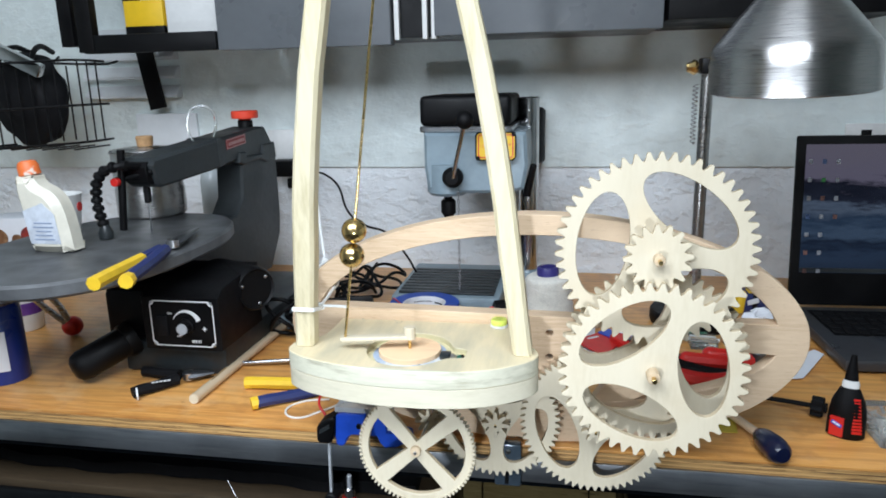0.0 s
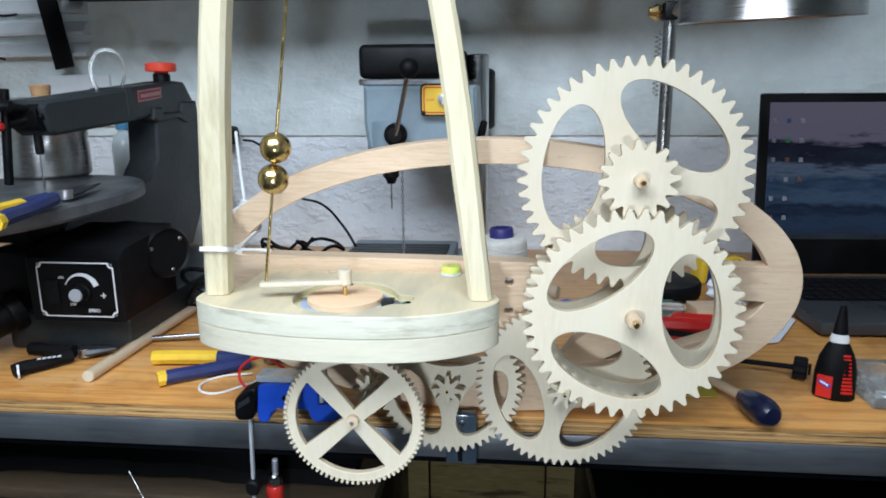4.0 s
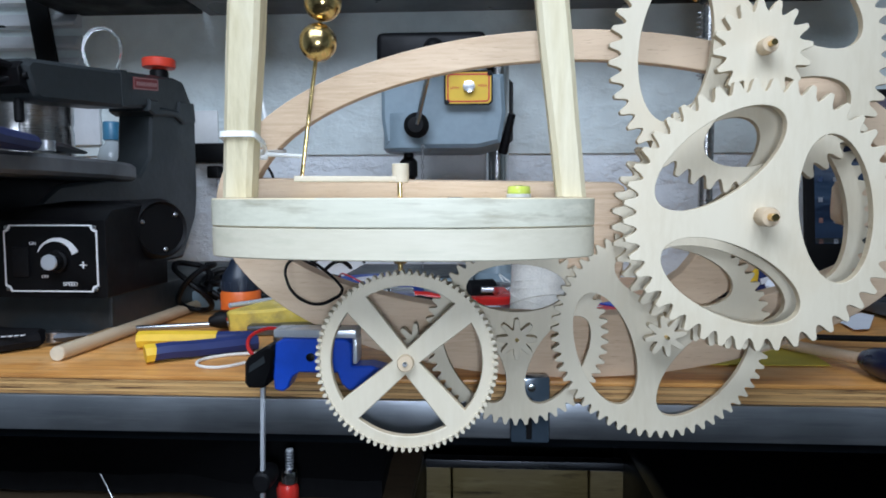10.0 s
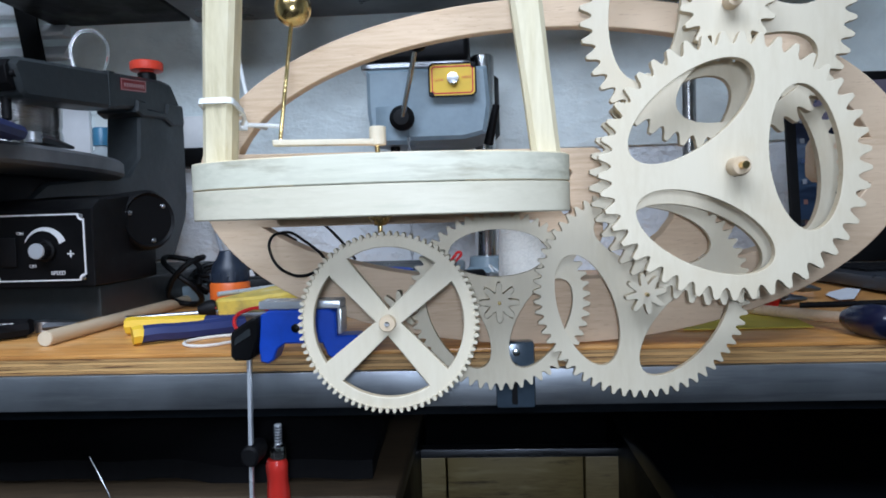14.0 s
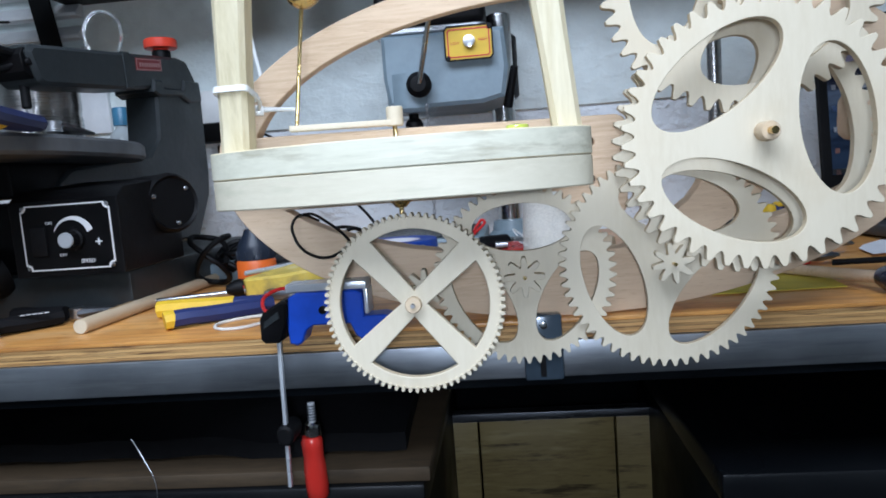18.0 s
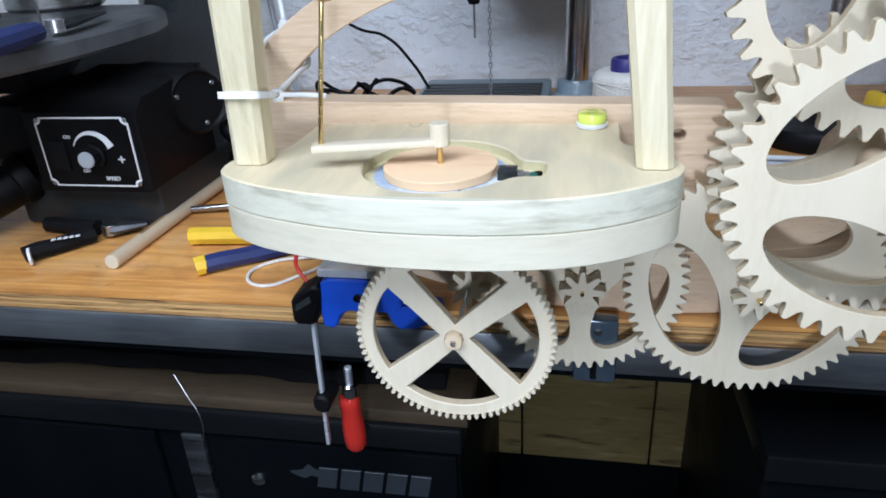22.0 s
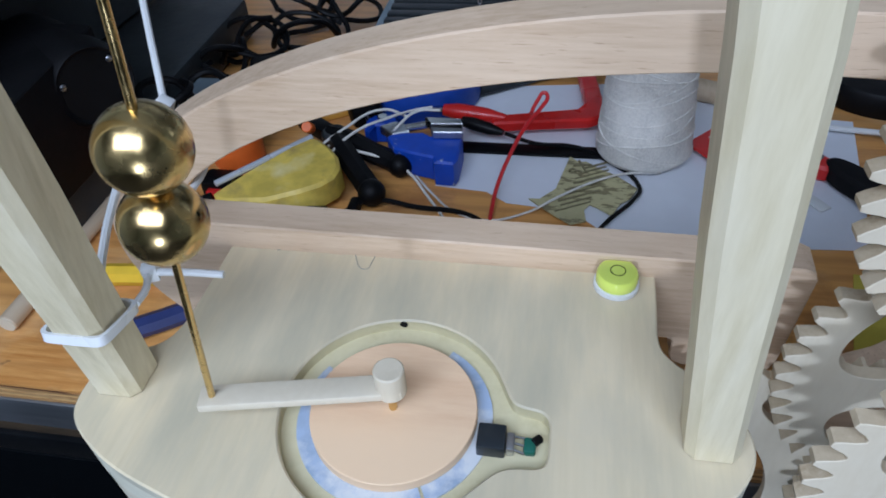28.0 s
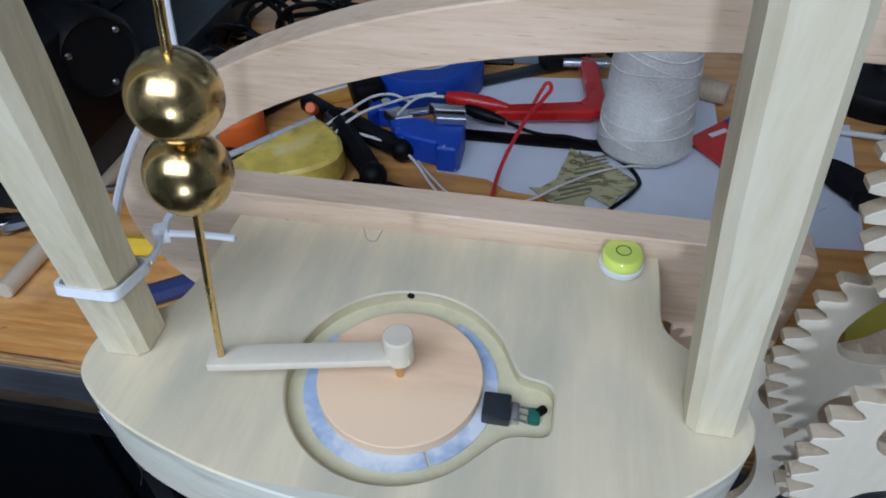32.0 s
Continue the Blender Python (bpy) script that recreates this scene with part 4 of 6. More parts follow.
for sx in (-1, 1):
    for sz in (-1, 1):
        part("corner_screw", lathe([(0, 0), (0.0024, 0), (0.0018, 0.001), (0, 0.0012)], Matrix.Translation((-0.503 + sx * 0.0495, 0.8962, 1.028 + sz * 0.0335)) @ Matrix.Rotation(radians(90), 4, "X"), 12), SCREW, plate)
mot, ml = between((-0.53, 1.06, 1.052), (-0.425, 0.995, 1.056))
part("motor", lathe([(0, 0), (0.036, 0), (0.037, 0.01), (0.037, ml - 0.006), (0.033, ml), (0.030, ml - 0.003), (0, ml - 0.003)], mot, 36), BLACK, saw, "round black motor housing")
for a in (40, 160, 280):
    part("motor_screw", lathe([(0, 0), (0.003, 0), (0.002, 0.0015), (0, 0.002)], mot @ Matrix.Translation((0.026 * math.cos(radians(a)), 0.026 * math.sin(radians(a)), ml - 0.0025)), 10), SCREW, saw)
KNOBRED = plain("orange_red_plastic", (0.80, 0.065, 0.03), 0.45, 0, 0.12, 70, 0.1)
YZ = Matrix(((0, 0, 1, 0), (1, 0, 0, 0), (0, 1, 0, 0), (0, 0, 0, 1)))
lean = Matrix.Translation((-0.590, 1.38, 0)) @ Matrix.Rotation(radians(-6), 4, "Z") @ Matrix.Translation((0, -1.38, 0))
part("frame", cut([[(1.36, 0.99), (1.405, 1.06), (1.412, 1.10), (1.412, 1.238), (1.275, 1.238), (1.268, 1.16), (1.24, 1.130), (1.06, 1.110), (1.02, 1.085), (1.04, 1.03), (1.22, 0.985)]], 0.060, lean @ YZ, 0.004), DKGREY, saw, "dark grey cast saw frame")
armo = part("upper_arm", cut([[(1.402, 1.238), (1.398, 1.262), (1.372, 1.296), (1.345, 1.298), (1.018, 1.267), (1.008, 1.257), (1.022, 1.223), (1.032, 1.217), (1.20, 1.229), (1.27, 1.238)]], 0.064, lean @ YZ, 0.005), DKGREY, saw, "dark grey upper arm")
part("side_rib", cut([[(1.262, 1.252), (1.285, 1.252), (1.290, 1.241), (1.345, 1.243), (1.350, 1.260), (1.398, 1.262), (1.402, 1.228), (1.365, 1.222), (1.340, 1.232), (1.275, 1.226), (1.258, 1.232)]], 0.074, lean @ YZ, 0.003), DKGREY, armo)
# solid black slab on the arm tip, drawn for the shade inside the hollow
part("front_opening", cut([[(1.009, 1.232), (1.0055, 1.253), (1.012, 1.262), (1.030, 1.262), (1.032, 1.226), (1.022, 1.2245)]], 0.050, lean @ YZ @ Matrix.Translation((-0.003, 0, 0)), 0.001), BLACK, armo, "black slab standing in for the dark inside the open arm end")
part("arm_band", cut([[(1.196, 1.2310), (1.212, 1.2325), (1.210, 1.2862), (1.194, 1.2848)]], 0.0664, lean @ YZ, 0.0008), DKGREY, armo)
badge = part("name_badge", cut([[(1.225, 1.261), (1.292, 1.268), (1.292, 1.287), (1.225, 1.280)]], 0.0658, lean @ YZ), plain("dark_red_badge", (0.22, 0.016, 0.016), 0.4), armo, "small dark red name badge with a paler border")
part("badge_border", cut([[(1.2256, 1.2617), (1.2914, 1.2687), (1.2914, 1.2863), (1.2256, 1.2793)], [(1.2270, 1.2632), (1.2900, 1.2699), (1.2900, 1.2848), (1.2270, 1.2781)]], 0.0662, lean @ YZ), BADGELINE, armo)
for k in range(9):
    y0 = 1.233 + k * 0.0062
    part("badge_bar", cut([[(y0, 1.2680 + (y0 - 1.233) * 0.105), (y0 + 0.0042, 1.2684 + (y0 - 1.233) * 0.105), (y0 + 0.0042, 1.2744 + (y0 - 1.233) * 0.105), (y0, 1.2740 + (y0 - 1.233) * 0.105)]], 0.0663, lean @ YZ), BADGELINE, armo)
part("tension_knob", lathe([(0, 0.018), (0.012, 0.018), (0.012, 0.022), (0.026, 0.023), (0.027, 0.026), (0.027, 0.036), (0.025, 0.038), (0, 0.038)], Matrix.Translation((-0.589, 1.340, 1.292)), 28), KNOBRED, armo, "bright orange-red tension knob")
part("knob_stem", rod(0.015, 0.0215, Matrix.Translation((-0.589, 1.340, 1.290)), 0.002), BLACK, armo)
part("saw_table", cut([oval(-0.662, 0.957, 0.168, 0.254, 0, 64, 2.4)], 0.022, Matrix.Translation((0, 0, 1.129)), 0.004), CASTGREY, saw, "grey metal saw table, scuffed")
part("table_bracket", box(-0.70, -0.60, 0.95, 1.15, 1.075, 1.1178, 0.006), BLACK, saw)
part("dust_nozzle", lathe([(0, 0), (0.014, 0.001), (0.021, 0.006), (0.0245, 0.016), (0.0250, 0.082), (0.0275, 0.083), (0.0285, 0.088), (0.0285, 0.100), (0.022, 0.101), (0.020, 0.095), (0, 0.095)], between((-0.668, 0.852, 0.9605), (-0.610, 0.940, 0.992))[0], 36), BLACK, saw, "black rubber dust nozzle")
part("guard_screw", rod(0.007, 0.010, Matrix.Translation((-0.650, 0.992, 1.232)) @ Matrix.Rotation(radians(90), 4, "X"), 0.001, 14), RED, saw, "small red screw knob")
part("guard_arm", cable([(-0.606, 1.045, 1.245), (-0.622, 1.00, 1.257), (-0.640, 0.975, 1.258), (-0.662, 0.97, 1.248), (-0.674, 0.97, 1.224), (-0.675, 0.97, 1.191), (-0.668, 0.97, 1.160)], 0.0058), BLACK, saw)
for k, (x, y, z, dx, dz) in enumerate(((-0.630, 0.988, 1.258, 1, 0), (-0.643, 0.974, 1.2575, 1, 0.1), (-0.656, 0.971, 1.252, 1, 0.5), (-0.666, 0.970, 1.243, 0.8, 0.8), (-0.6725, 0.970, 1.231, 0.4, 1), (-0.675, 0.970, 1.218, 0.1, 1), (-0.6755, 0.970, 1.205, 0, 1), (-0.675, 0.970, 1.192, 0, 1), (-0.673, 0.970, 1.179, -0.1, 1), (-0.670, 0.970, 1.167, -0.2, 1))):
    part("hose_bead", lathe([(0.004, -0.006), (0.0085, -0.0035), (0.0095, 0.0), (0.0085, 0.0035), (0.004, 0.006)], between((x, y, z), (x + dx * 0.01, y, z + dz * 0.01))[0], 14), BLACK, saw)
part("guard_rod", stick((-0.643, 1.0, 1.283), (-0.656, 1.0, 1.150), 0.0062), BLACK, saw)
part("guard_bar", stick((-0.600, 1.015, 1.246), (-0.662, 1.0, 1.232), 0.0052), BLACK, saw)
part("nozzle", lathe([(0, 0), (0.011, 0), (0.012, 0.01), (0.007, 0.022), (0, 0.022)], Matrix.Translation((-0.6675, 0.970, 1.1425)), 16), DKGREY, saw)
part("blade_clamp", rod(0.006, 0.07, Matrix.Translation((-0.628, 1.035, 1.190)), 0.002), BLACK, saw)
part("blade", box(-0.6285, -0.6275, 1.033, 1.036, 1.14, 1.19), SCREW, saw)
part("air_tube", cable([(-0.611, 1.175, 1.276), (-0.622, 1.175, 1.300), (-0.624, 1.18, 1.325), (-0.608, 1.19, 1.345), (-0.588, 1.20, 1.338), (-0.582, 1.205, 1.312), (-0.592, 1.21, 1.290), (-0.600, 1.215, 1.279)], 0.0024), GLASS, saw, "clear plastic air tube loop")
part("lower_shroud", box(-0.66, -0.535, 0.93, 1.10, 0.985, 1.07, 0.012), BLACK, saw)

# ---- on and round the saw table ----
pot = thing("steel_pot", (-0.724, 1.19, 1.1405), "brushed steel pot with a cork knob on its lid", "pot")
PT = Matrix.Translation((-0.724, 1.19, 1.1405))
part("pot_body", lathe([(0, 0), (0.059, 0), (0.063, 0.004), (0.063, 0.052), (0.061, 0.060), (0.063, 0.068), (0.064, 0.120), (0.067, 0.122), (0.063, 0.124)], PT, 48), SHADE, pot)
part("lid", lathe([(0.065, 0.1245), (0.063, 0.127), (0.040, 0.130), (0, 0.131)], PT, 48), SHADE, pot)
part("cork_knob", lathe([(0, 0.1315), (0.014, 0.1315), (0.016, 0.148), (0.014, 0.151), (0, 0.151)], PT, 20), CORK, pot)
ORANGECAP = streaked(plain("glue_stained_cap", (0.78, 0.17, 0.04), 0.4, 0, 0.1, 70, 0.05), 30.0, (2, 2, 2), 0.52, 0.60, (0.78, 0.62, 0.52))
CREAM = plain("cream_plastic", (0.72, 0.68, 0.57), 0.4, 0, 0.12, 50, 0.1)
gl = thing("glue_bottle", (-0.70, 0.895, 1.1402), "white plastic glue bottle with an orange cap", "bottle")
part("bottle_body", cut([smooth_loop([(-0.722, 1.1412), (-0.664, 1.1412), (-0.660, 1.150), (-0.664, 1.185), (-0.671, 1.214), (-0.684, 1.232), (-0.702, 1.242), (-0.709, 1.250), (-0.712, 1.256), (-0.737, 1.256), (-0.742, 1.245), (-0.741, 1.225), (-0.735, 1.190), (-0.728, 1.150)], 4)], 0.044, facing(0, 0.895, 0), 0.011), CREAM, gl, "white squeeze bottle with a sloping shoulder")
part("cap", lathe([(0, 0), (0.0155, 0), (0.0150, 0.014), (0.0120, 0.020), (0.007, 0.022), (0, 0.022)], Matrix.Translation((-0.7245, 0.895, 1.2563)) @ Matrix.Rotation(radians(-8), 4, "Y"), 20), ORANGECAP, gl, "orange screw cap with dried white glue")
part("label_sticker", cut([[(-0.722, 1.155), (-0.671, 1.155), (-0.676, 1.200), (-0.694, 1.217), (-0.728, 1.205)]], 0.0006, facing(0, 0.8726, 0)), plain("pale_blue_label", (0.58, 0.62, 0.68), 0.5, 0, 0.25, 90, 0), gl, "pale blue printed label")
for k in range(5):
    part("print_bar", slab(0.034 - 0.004 * (k % 3), 0.0006, 0.0022, pose(-0.697, 0.8720, 1.162 + k * 0.0062)), SHADES_TEXT, gl)
ctn = thing("printed_carton", (-1.13, 1.30, BENCH), "white carton printed with brown and red balls", "box")
CT = Matrix.Translation((-1.135, 1.32, BENCH + 0.0005)) @ Matrix.Rotation(radians(10), 4, "Z")
part("carton", moved(box(-0.062, 0.062, -0.04, 0.04, 0, 0.176, 0.002), CT), PAPER, ctn)
BALLS = [streaked(plain(n, c, 0.6, 0, 0.4, 60, 0), 25.0, (2, 2, 2), 0.5, 0.7, e) for n, c, e in (("brown_ball_print", (0.20, 0.09, 0.04), (0.42, 0.26, 0.14)), ("red_ball_print", (0.40, 0.04, 0.03), (0.12, 0.03, 0.04)), ("tan_ball_print", (0.42, 0.25, 0.12), (0.24, 0.12, 0.05)))]
for x, z, r, k in ((0.034, 0.136, 0.021, 1), (0.004, 0.128, 0.012, 0), (-0.036, 0.132, 0.020, 0), (-0.030, 0.080, 0.022, 2), (0.030, 0.082, 0.019, 0)):
    part("ball_print", cut([oval(x, z, r, r, 0, 32)], 0.0006, CT @ Matrix.Translation((0, -0.0404, 0)) @ UPRIGHT), BALLS[k], ctn)
cup = thing("paper_cup", (-0.80, 1.02, 1.1405), "white paper cup printed with red and brown dots", "cup")
CU = Matrix.Translation((-0.795, 1.03, 1.1405))
part("cup_wall", lathe([(0, 0), (0.028, 0), (0.036, 0.062), (0.037, 0.064), (0.034, 0.062), (0.026, 0.004), (0, 0.004)], CU, 36), WHITE, cup)
for i, (a, z) in enumerate(((-60, 0.035), (-95, 0.022), (-25, 0.024), (-130, 0.040), (10, 0.042))):
    m = CU @ Matrix.Rotation(radians(a), 4, "Z") @ Matrix.Translation((0.0285 + z * 0.125, 0, z)) @ Matrix.Rotation(radians(90), 4, "Y")
    part("dot", lathe([(0, 0), (0.008, 0), (0.0075, 0.0012), (0, 0.0014)], m, 18), (RED, CORK)[i % 2], cup)


JAWSTEEL = plain("blackened_steel", (0.075, 0.078, 0.083), 0.38, 0.7, 0.4, 60, 0.1)


def pliers(name, a, b, c, z, grip, tipmat, label, spread=0.0):
    """Two-handled pliers lying flat: handle ends a and b, jaw tip c."""
    t = thing(name, ((a[0] + b[0]) / 2, (a[1] + b[1]) / 2, z), label, "pliers", "pliers")
    mid = Vector((0.66 * c[0] + 0.17 * (a[0] + b[0]), 0.66 * c[1] + 0.17 * (a[1] + b[1])))
    for k, e in enumerate((a, b)):
        e = Vector(e)
        side = Vector((e.x - mid.x, e.y - mid.y)).normalized()
        q = e.lerp(mid, 0.30)
        h = part("handle", cable([(e.x, e.y, z), (e.lerp(mid, 0.15).x, e.lerp(mid, 0.15).y, z + 0.001), (q.x, q.y, z), (e.lerp(mid, 0.8).x, e.lerp(mid, 0.8).y, z)], 0.0088), grip, t)
        if tipmat:
            s = e.lerp(mid, 0.55 if k == 0 else 0.06)
            part("grip_tip", cable([(e.x - side.x * -0.0005, e.y - side.y * -0.0005, z), (e.lerp(mid, 0.04).x, e.lerp(mid, 0.04).y, z + 0.0005), (s.x, s.y, z)], 0.0094), tipmat, h)
    part("pivot", rod(0.009, 0.012, Matrix.Translation((mid.x, mid.y, z - 0.006))), SCREW, t)
    m, n = between((mid.x, mid.y, z), (c[0], c[1], z))
    part("jaw", moved(lathe([(0, 0), (0.011, 0.0), (0.012, n * 0.2), (0.008, n * 0.6), (0.004, n), (0, n)], None, 8), m @ Matrix.Diagonal((1, 0.55, 1, 1))), JAWSTEEL, t, "dark steel jaws")
    return t


pliers("pliers", (-0.402, 0.886), (-0.362, 0.820), (-0.185, 0.925), BENCH + 0.0098, BLUEGRIP, YELGRIP, "pliers with navy and yellow grips on the bench")
pliers("pliers", (-0.490, 0.700), (-0.455, 0.712), (-0.535, 1.02), 1.1502, BLUEGRIP, YELGRIP, "pliers with navy and yellow grips on the saw table")
blackpl = pliers("pliers", (-0.585, 0.905), (-0.555, 0.830), (-0.470, 0.915), BENCH + 0.0098, RUBBER, None, "black-handled pliers beside the scroll saw")
part("white_band", cable([(-0.547, 0.827, BENCH + 0.0098), (-0.545, 0.8285, BENCH + 0.0098)], 0.0093), INK, blackpl)
for k in range(5):
    part("grip_bar", slab(0.0042, 0.0058, 0.0004, pose(-0.523, 0.8545, BENCH + 0.0190, 0, 0, 28) @ Matrix.Translation((-0.0112 + k * 0.0056, 0, 0)), 0.0001), INK, blackpl, "white printed bar")
dw = thing("dowel", (-0.46, 1.0, BENCH), "pale wooden dowel rod lying on the bench", "dowel")
part("rod", stick((-0.455, 0.826, BENCH + 0.0078), (-0.447, 1.15, BENCH + 0.0078), 0.0076, seg=28), DOWEL, dw)
part("sawn_end", lathe([(0, 0), (0.0070, 0), (0.0070, 0.0006), (0, 0.0007)], Matrix.Translation((-0.45498, 0.8262, BENCH + 0.0078)) @ Matrix.Rotation(radians(90), 4, "X"), 24), BASS, dw, "pale sawn end")
part("stamp_bar", slab(0.0035, 0.045, 0.0004, pose(-0.4535, 0.90, BENCH + 0.0155)), CARD, dw)
whole("string_loop", cable([(-0.262, 0.862, BENCH + 0.003), (-0.300, 0.850, BENCH + 0.002), (-0.312, 0.822, BENCH + 0.002), (-0.290, 0.803, BENCH + 0.002), (-0.262, 0.826, BENCH + 0.002), (-0.238, 0.856, BENCH + 0.003)], 0.0016), TWINE, "loop of white cotton string on the bench", "string")
whole("red_wire", cable([(-0.245, 0.80, BENCH + 0.010), (-0.258, 0.812, BENCH + 0.022), (-0.256, 0.835, BENCH + 0.030), (-0.240, 0.85, BENCH + 0.030), (-0.22, 0.86, BENCH + 0.012)], 0.0018), REDWIRE, "bent red insulated wire by the clamp", "wire")
sd = thing("screwdriver", (-0.35, 0.98, BENCH), "screwdriver with a clear blue handle on the bench", "screwdriver")
part("shaft", stick((-0.445, 0.962, BENCH + 0.0075), (-0.335, 0.985, BENCH + 0.0105), 0.0035), SCREW, sd)
part("handle", lathe([(0, 0), (0.007, 0.001), (0.010, 0.010), (0.0125, 0.02), (0.0125, 0.065), (0.009, 0.075), (0, 0.076)], between((-0.338, 0.984, BENCH + 0.0127), (-0.260, 1.00, BENCH + 0.0127))[0], 10), BLUEGRIP, sd)
mk = thing("marker_cap", (-0.345, 1.02, BENCH), "black and red plug connector on the bench", "connector")
part("plug", box(-0.37, -0.335, 1.005, 1.03, BENCH + 0.0005, BENCH + 0.02, 0.004), BLACK, mk)
part("red_tab", box(-0.362, -0.348, 0.998, 1.006, BENCH + 0.004, BENCH + 0.014, 0.002), RED, mk)
whole("grey_block", box(-0.47, -0.41, 1.135, 1.19, BENCH + 0.0005, BENCH + 0.028, 0.003), DRILLBLUE, "small blue-grey metal block on the bench", "block")

sbt = thing("small_bottle", (-0.742, 1.46, BENCH), "clear plastic bottle with a blue cap behind the saw", "bottle")
SBT = Matrix.Translation((-0.742, 1.46, BENCH + 0.0005)) @ Matrix.Diagonal((0.8, 0.8, 1.21, 1))
part("bottle_body", lathe([(0, 0), (0.032, 0), (0.034, 0.004), (0.034, 0.195), (0.028, 0.212), (0.016, 0.220), (0.016, 0.224), (0, 0.224)], SBT, 32), plain("milky_plastic", (0.50, 0.55, 0.56), 0.25, 0, 0.1, 40, 0.05), sbt)
part("cap", lathe([(0, 0.2245), (0.020, 0.2245), (0.020, 0.250), (0.018, 0.253), (0, 0.253)], SBT, 24), plain("cap_blue", (0.06, 0.22, 0.36), 0.4), sbt, "blue screw cap")

# ---- drill press ----
dp = thing("drill_press", (-0.11, 1.40, BENCH), "small blue-grey bench drill press with a black belt cover", "drill press")
part("base", box(-0.275, -0.055, 1.272, 1.53, BENCH + 0.0005, 0.964, 0.006), DRILLBLUE, dp)
for i in range(9):
    part("base_slat", box(-0.262, -0.068, 1.286 + i * 0.021, 1.300 + i * 0.021, 0.9642, 0.9695, 0.0015), DKGREY, dp)
part("column", rod(0.0215, 0.40, Matrix.Translation((-0.012, 1.468, 0.945)), 0.002, 36), CHROME, dp, "polished steel column")
part("column_foot", lathe([(0, 0), (0.045, 0), (0.045, 0.012), (0.034, 0.022), (0.032, 0.040), (0.0225, 0.042), (0, 0.042)], Matrix.Translation((-0.012, 1.468, BENCH + 0.001)), 32), DRILLBLUE, dp)
part("head", cut([[(-0.192, 1.178), (-0.198, 1.22), (-0.198, 1.286), (-0.006, 1.286), (-0.002, 1.225), (-0.010, 1.180), (-0.045, 1.172), (-0.150, 1.172)]], 0.19, facing(0, 1.365, 0), 0.006), DRILLBLUE, dp, "blue-grey cast head")
part("nose", lathe([(0, 0), (0.034, 0), (0.040, 0.006), (0.040, 0.06), (0, 0.06)], Matrix.Translation((-0.158, 1.300, 1.166)), 32), DRILLBLUE, dp)
part("cover_rim", cut([oval(-0.1195, 1.3875, 0.090, 0.116, 0, 40, 14)], 0.010, Matrix.Translation((0, 0, 1.2915)), 0.002), SCREW, dp)
part("belt_cover", box(-0.206, -0.033, 1.275, 1.50, 1.2975, 1.354, 0.010, 3), BLACK, dp, "black belt cover")
part("motor", rod(0.05, 0.12, Matrix.Translation((-0.03, 1.535, 1.20)), 0.006, 32), BLACK, dp)
dpl = part("switch_plate", cut([[(-0.036, -0.020), (-0.031, -0.025), (0.031, -0.025), (0.036, -0.020), (0.036, 0.020), (0.031, 0.025), (-0.031, 0.025), (-0.036, 0.020)]], 0.004, facing(-0.060, 1.256, 1.262), 0.0006), YELLOW, dp, "yellow speed label with red border")
part("red_border", cut([[(-0.0325, -0.018), (-0.029, -0.0215), (0.029, -0.0215), (0.0325, -0.018), (0.0325, 0.018), (0.029, 0.0215), (-0.029, 0.0215), (-0.0325, 0.018)],
                        [(-0.0305, -0.0172), (-0.028, -0.0195), (0.028, -0.0195), (0.0305, -0.0172), (0.0305, 0.0172), (0.028, 0.0195), (-0.028, 0.0195), (-0.0305, 0.0172)]], 0.0008, facing(-0.060, 1.2536, 1.262)), RED, dpl)
part("black_border", cut([[(-0.0375, -0.021), (-0.0320, -0.0265), (0.0320, -0.0265), (0.0375, -0.021), (0.0375, 0.021), (0.0320, 0.0265), (-0.0320, 0.0265), (-0.0375, 0.021)],
                          [(-0.0350, -0.0200), (-0.0305, -0.0240), (0.0305, -0.0240), (0.0350, -0.0200), (0.0350, 0.0200), (0.0305, 0.0240), (-0.0305, 0.0240), (-0.0350, 0.0200)]], 0.0012, facing(-0.060, 1.2534, 1.262)), BLACK, dpl)
part("speed_knob", lathe([(0, 0), (0.0095, 0), (0.0088, 0.010), (0.003, 0.011), (0, 0.011)], Matrix.Translation((-0.059, 1.2535, 1.263)) @ Matrix.Rotation(radians(90), 4, "X"), 28), SCREW, dpl)
part("word_low", letters("LOW", 0.0058, facing(-0.081, 1.2534, 1.262), 0.0003), RED, dpl)
part("word_high", letters("HIGH", 0.0058, facing(-0.038, 1.2534, 1.265), 0.0003), RED, dpl)
for sx, sz in ((1, 1), (-1, -1)):
    part("label_screw", lathe([(0, 0), (0.0042, 0), (0.0035, 0.002), (0, 0.0022)], Matrix.Translation((-0.060 + sx * 0.033, 1.253, 1.262 + sz * 0.022)) @ Matrix.Rotation(radians(90), 4, "X"), 14), BLACK, dpl)
part("feed_hub", lathe([(0, 0), (0.019, 0), (0.0195, 0.012), (0.012, 0.022), (0, 0.023)], Matrix.Translation((-0.140, 1.258, 1.205)) @ Matrix.Rotation(radians(90), 4, "X"), 28), BLACK, dp)
fl = part("feed_lever", stick((-0.138, 1.238, 1.205), (-0.112, 1.212, 1.305), 0.0040), CHROME, dp)
part("lever_ball", lathe([(0.016 * math.sin(math.pi * i / 12), -0.016 * math.cos(math.pi * i / 12)) for i in range(13)], Matrix.Translation((-0.110, 1.210, 1.312)), 24), BLACK, fl)
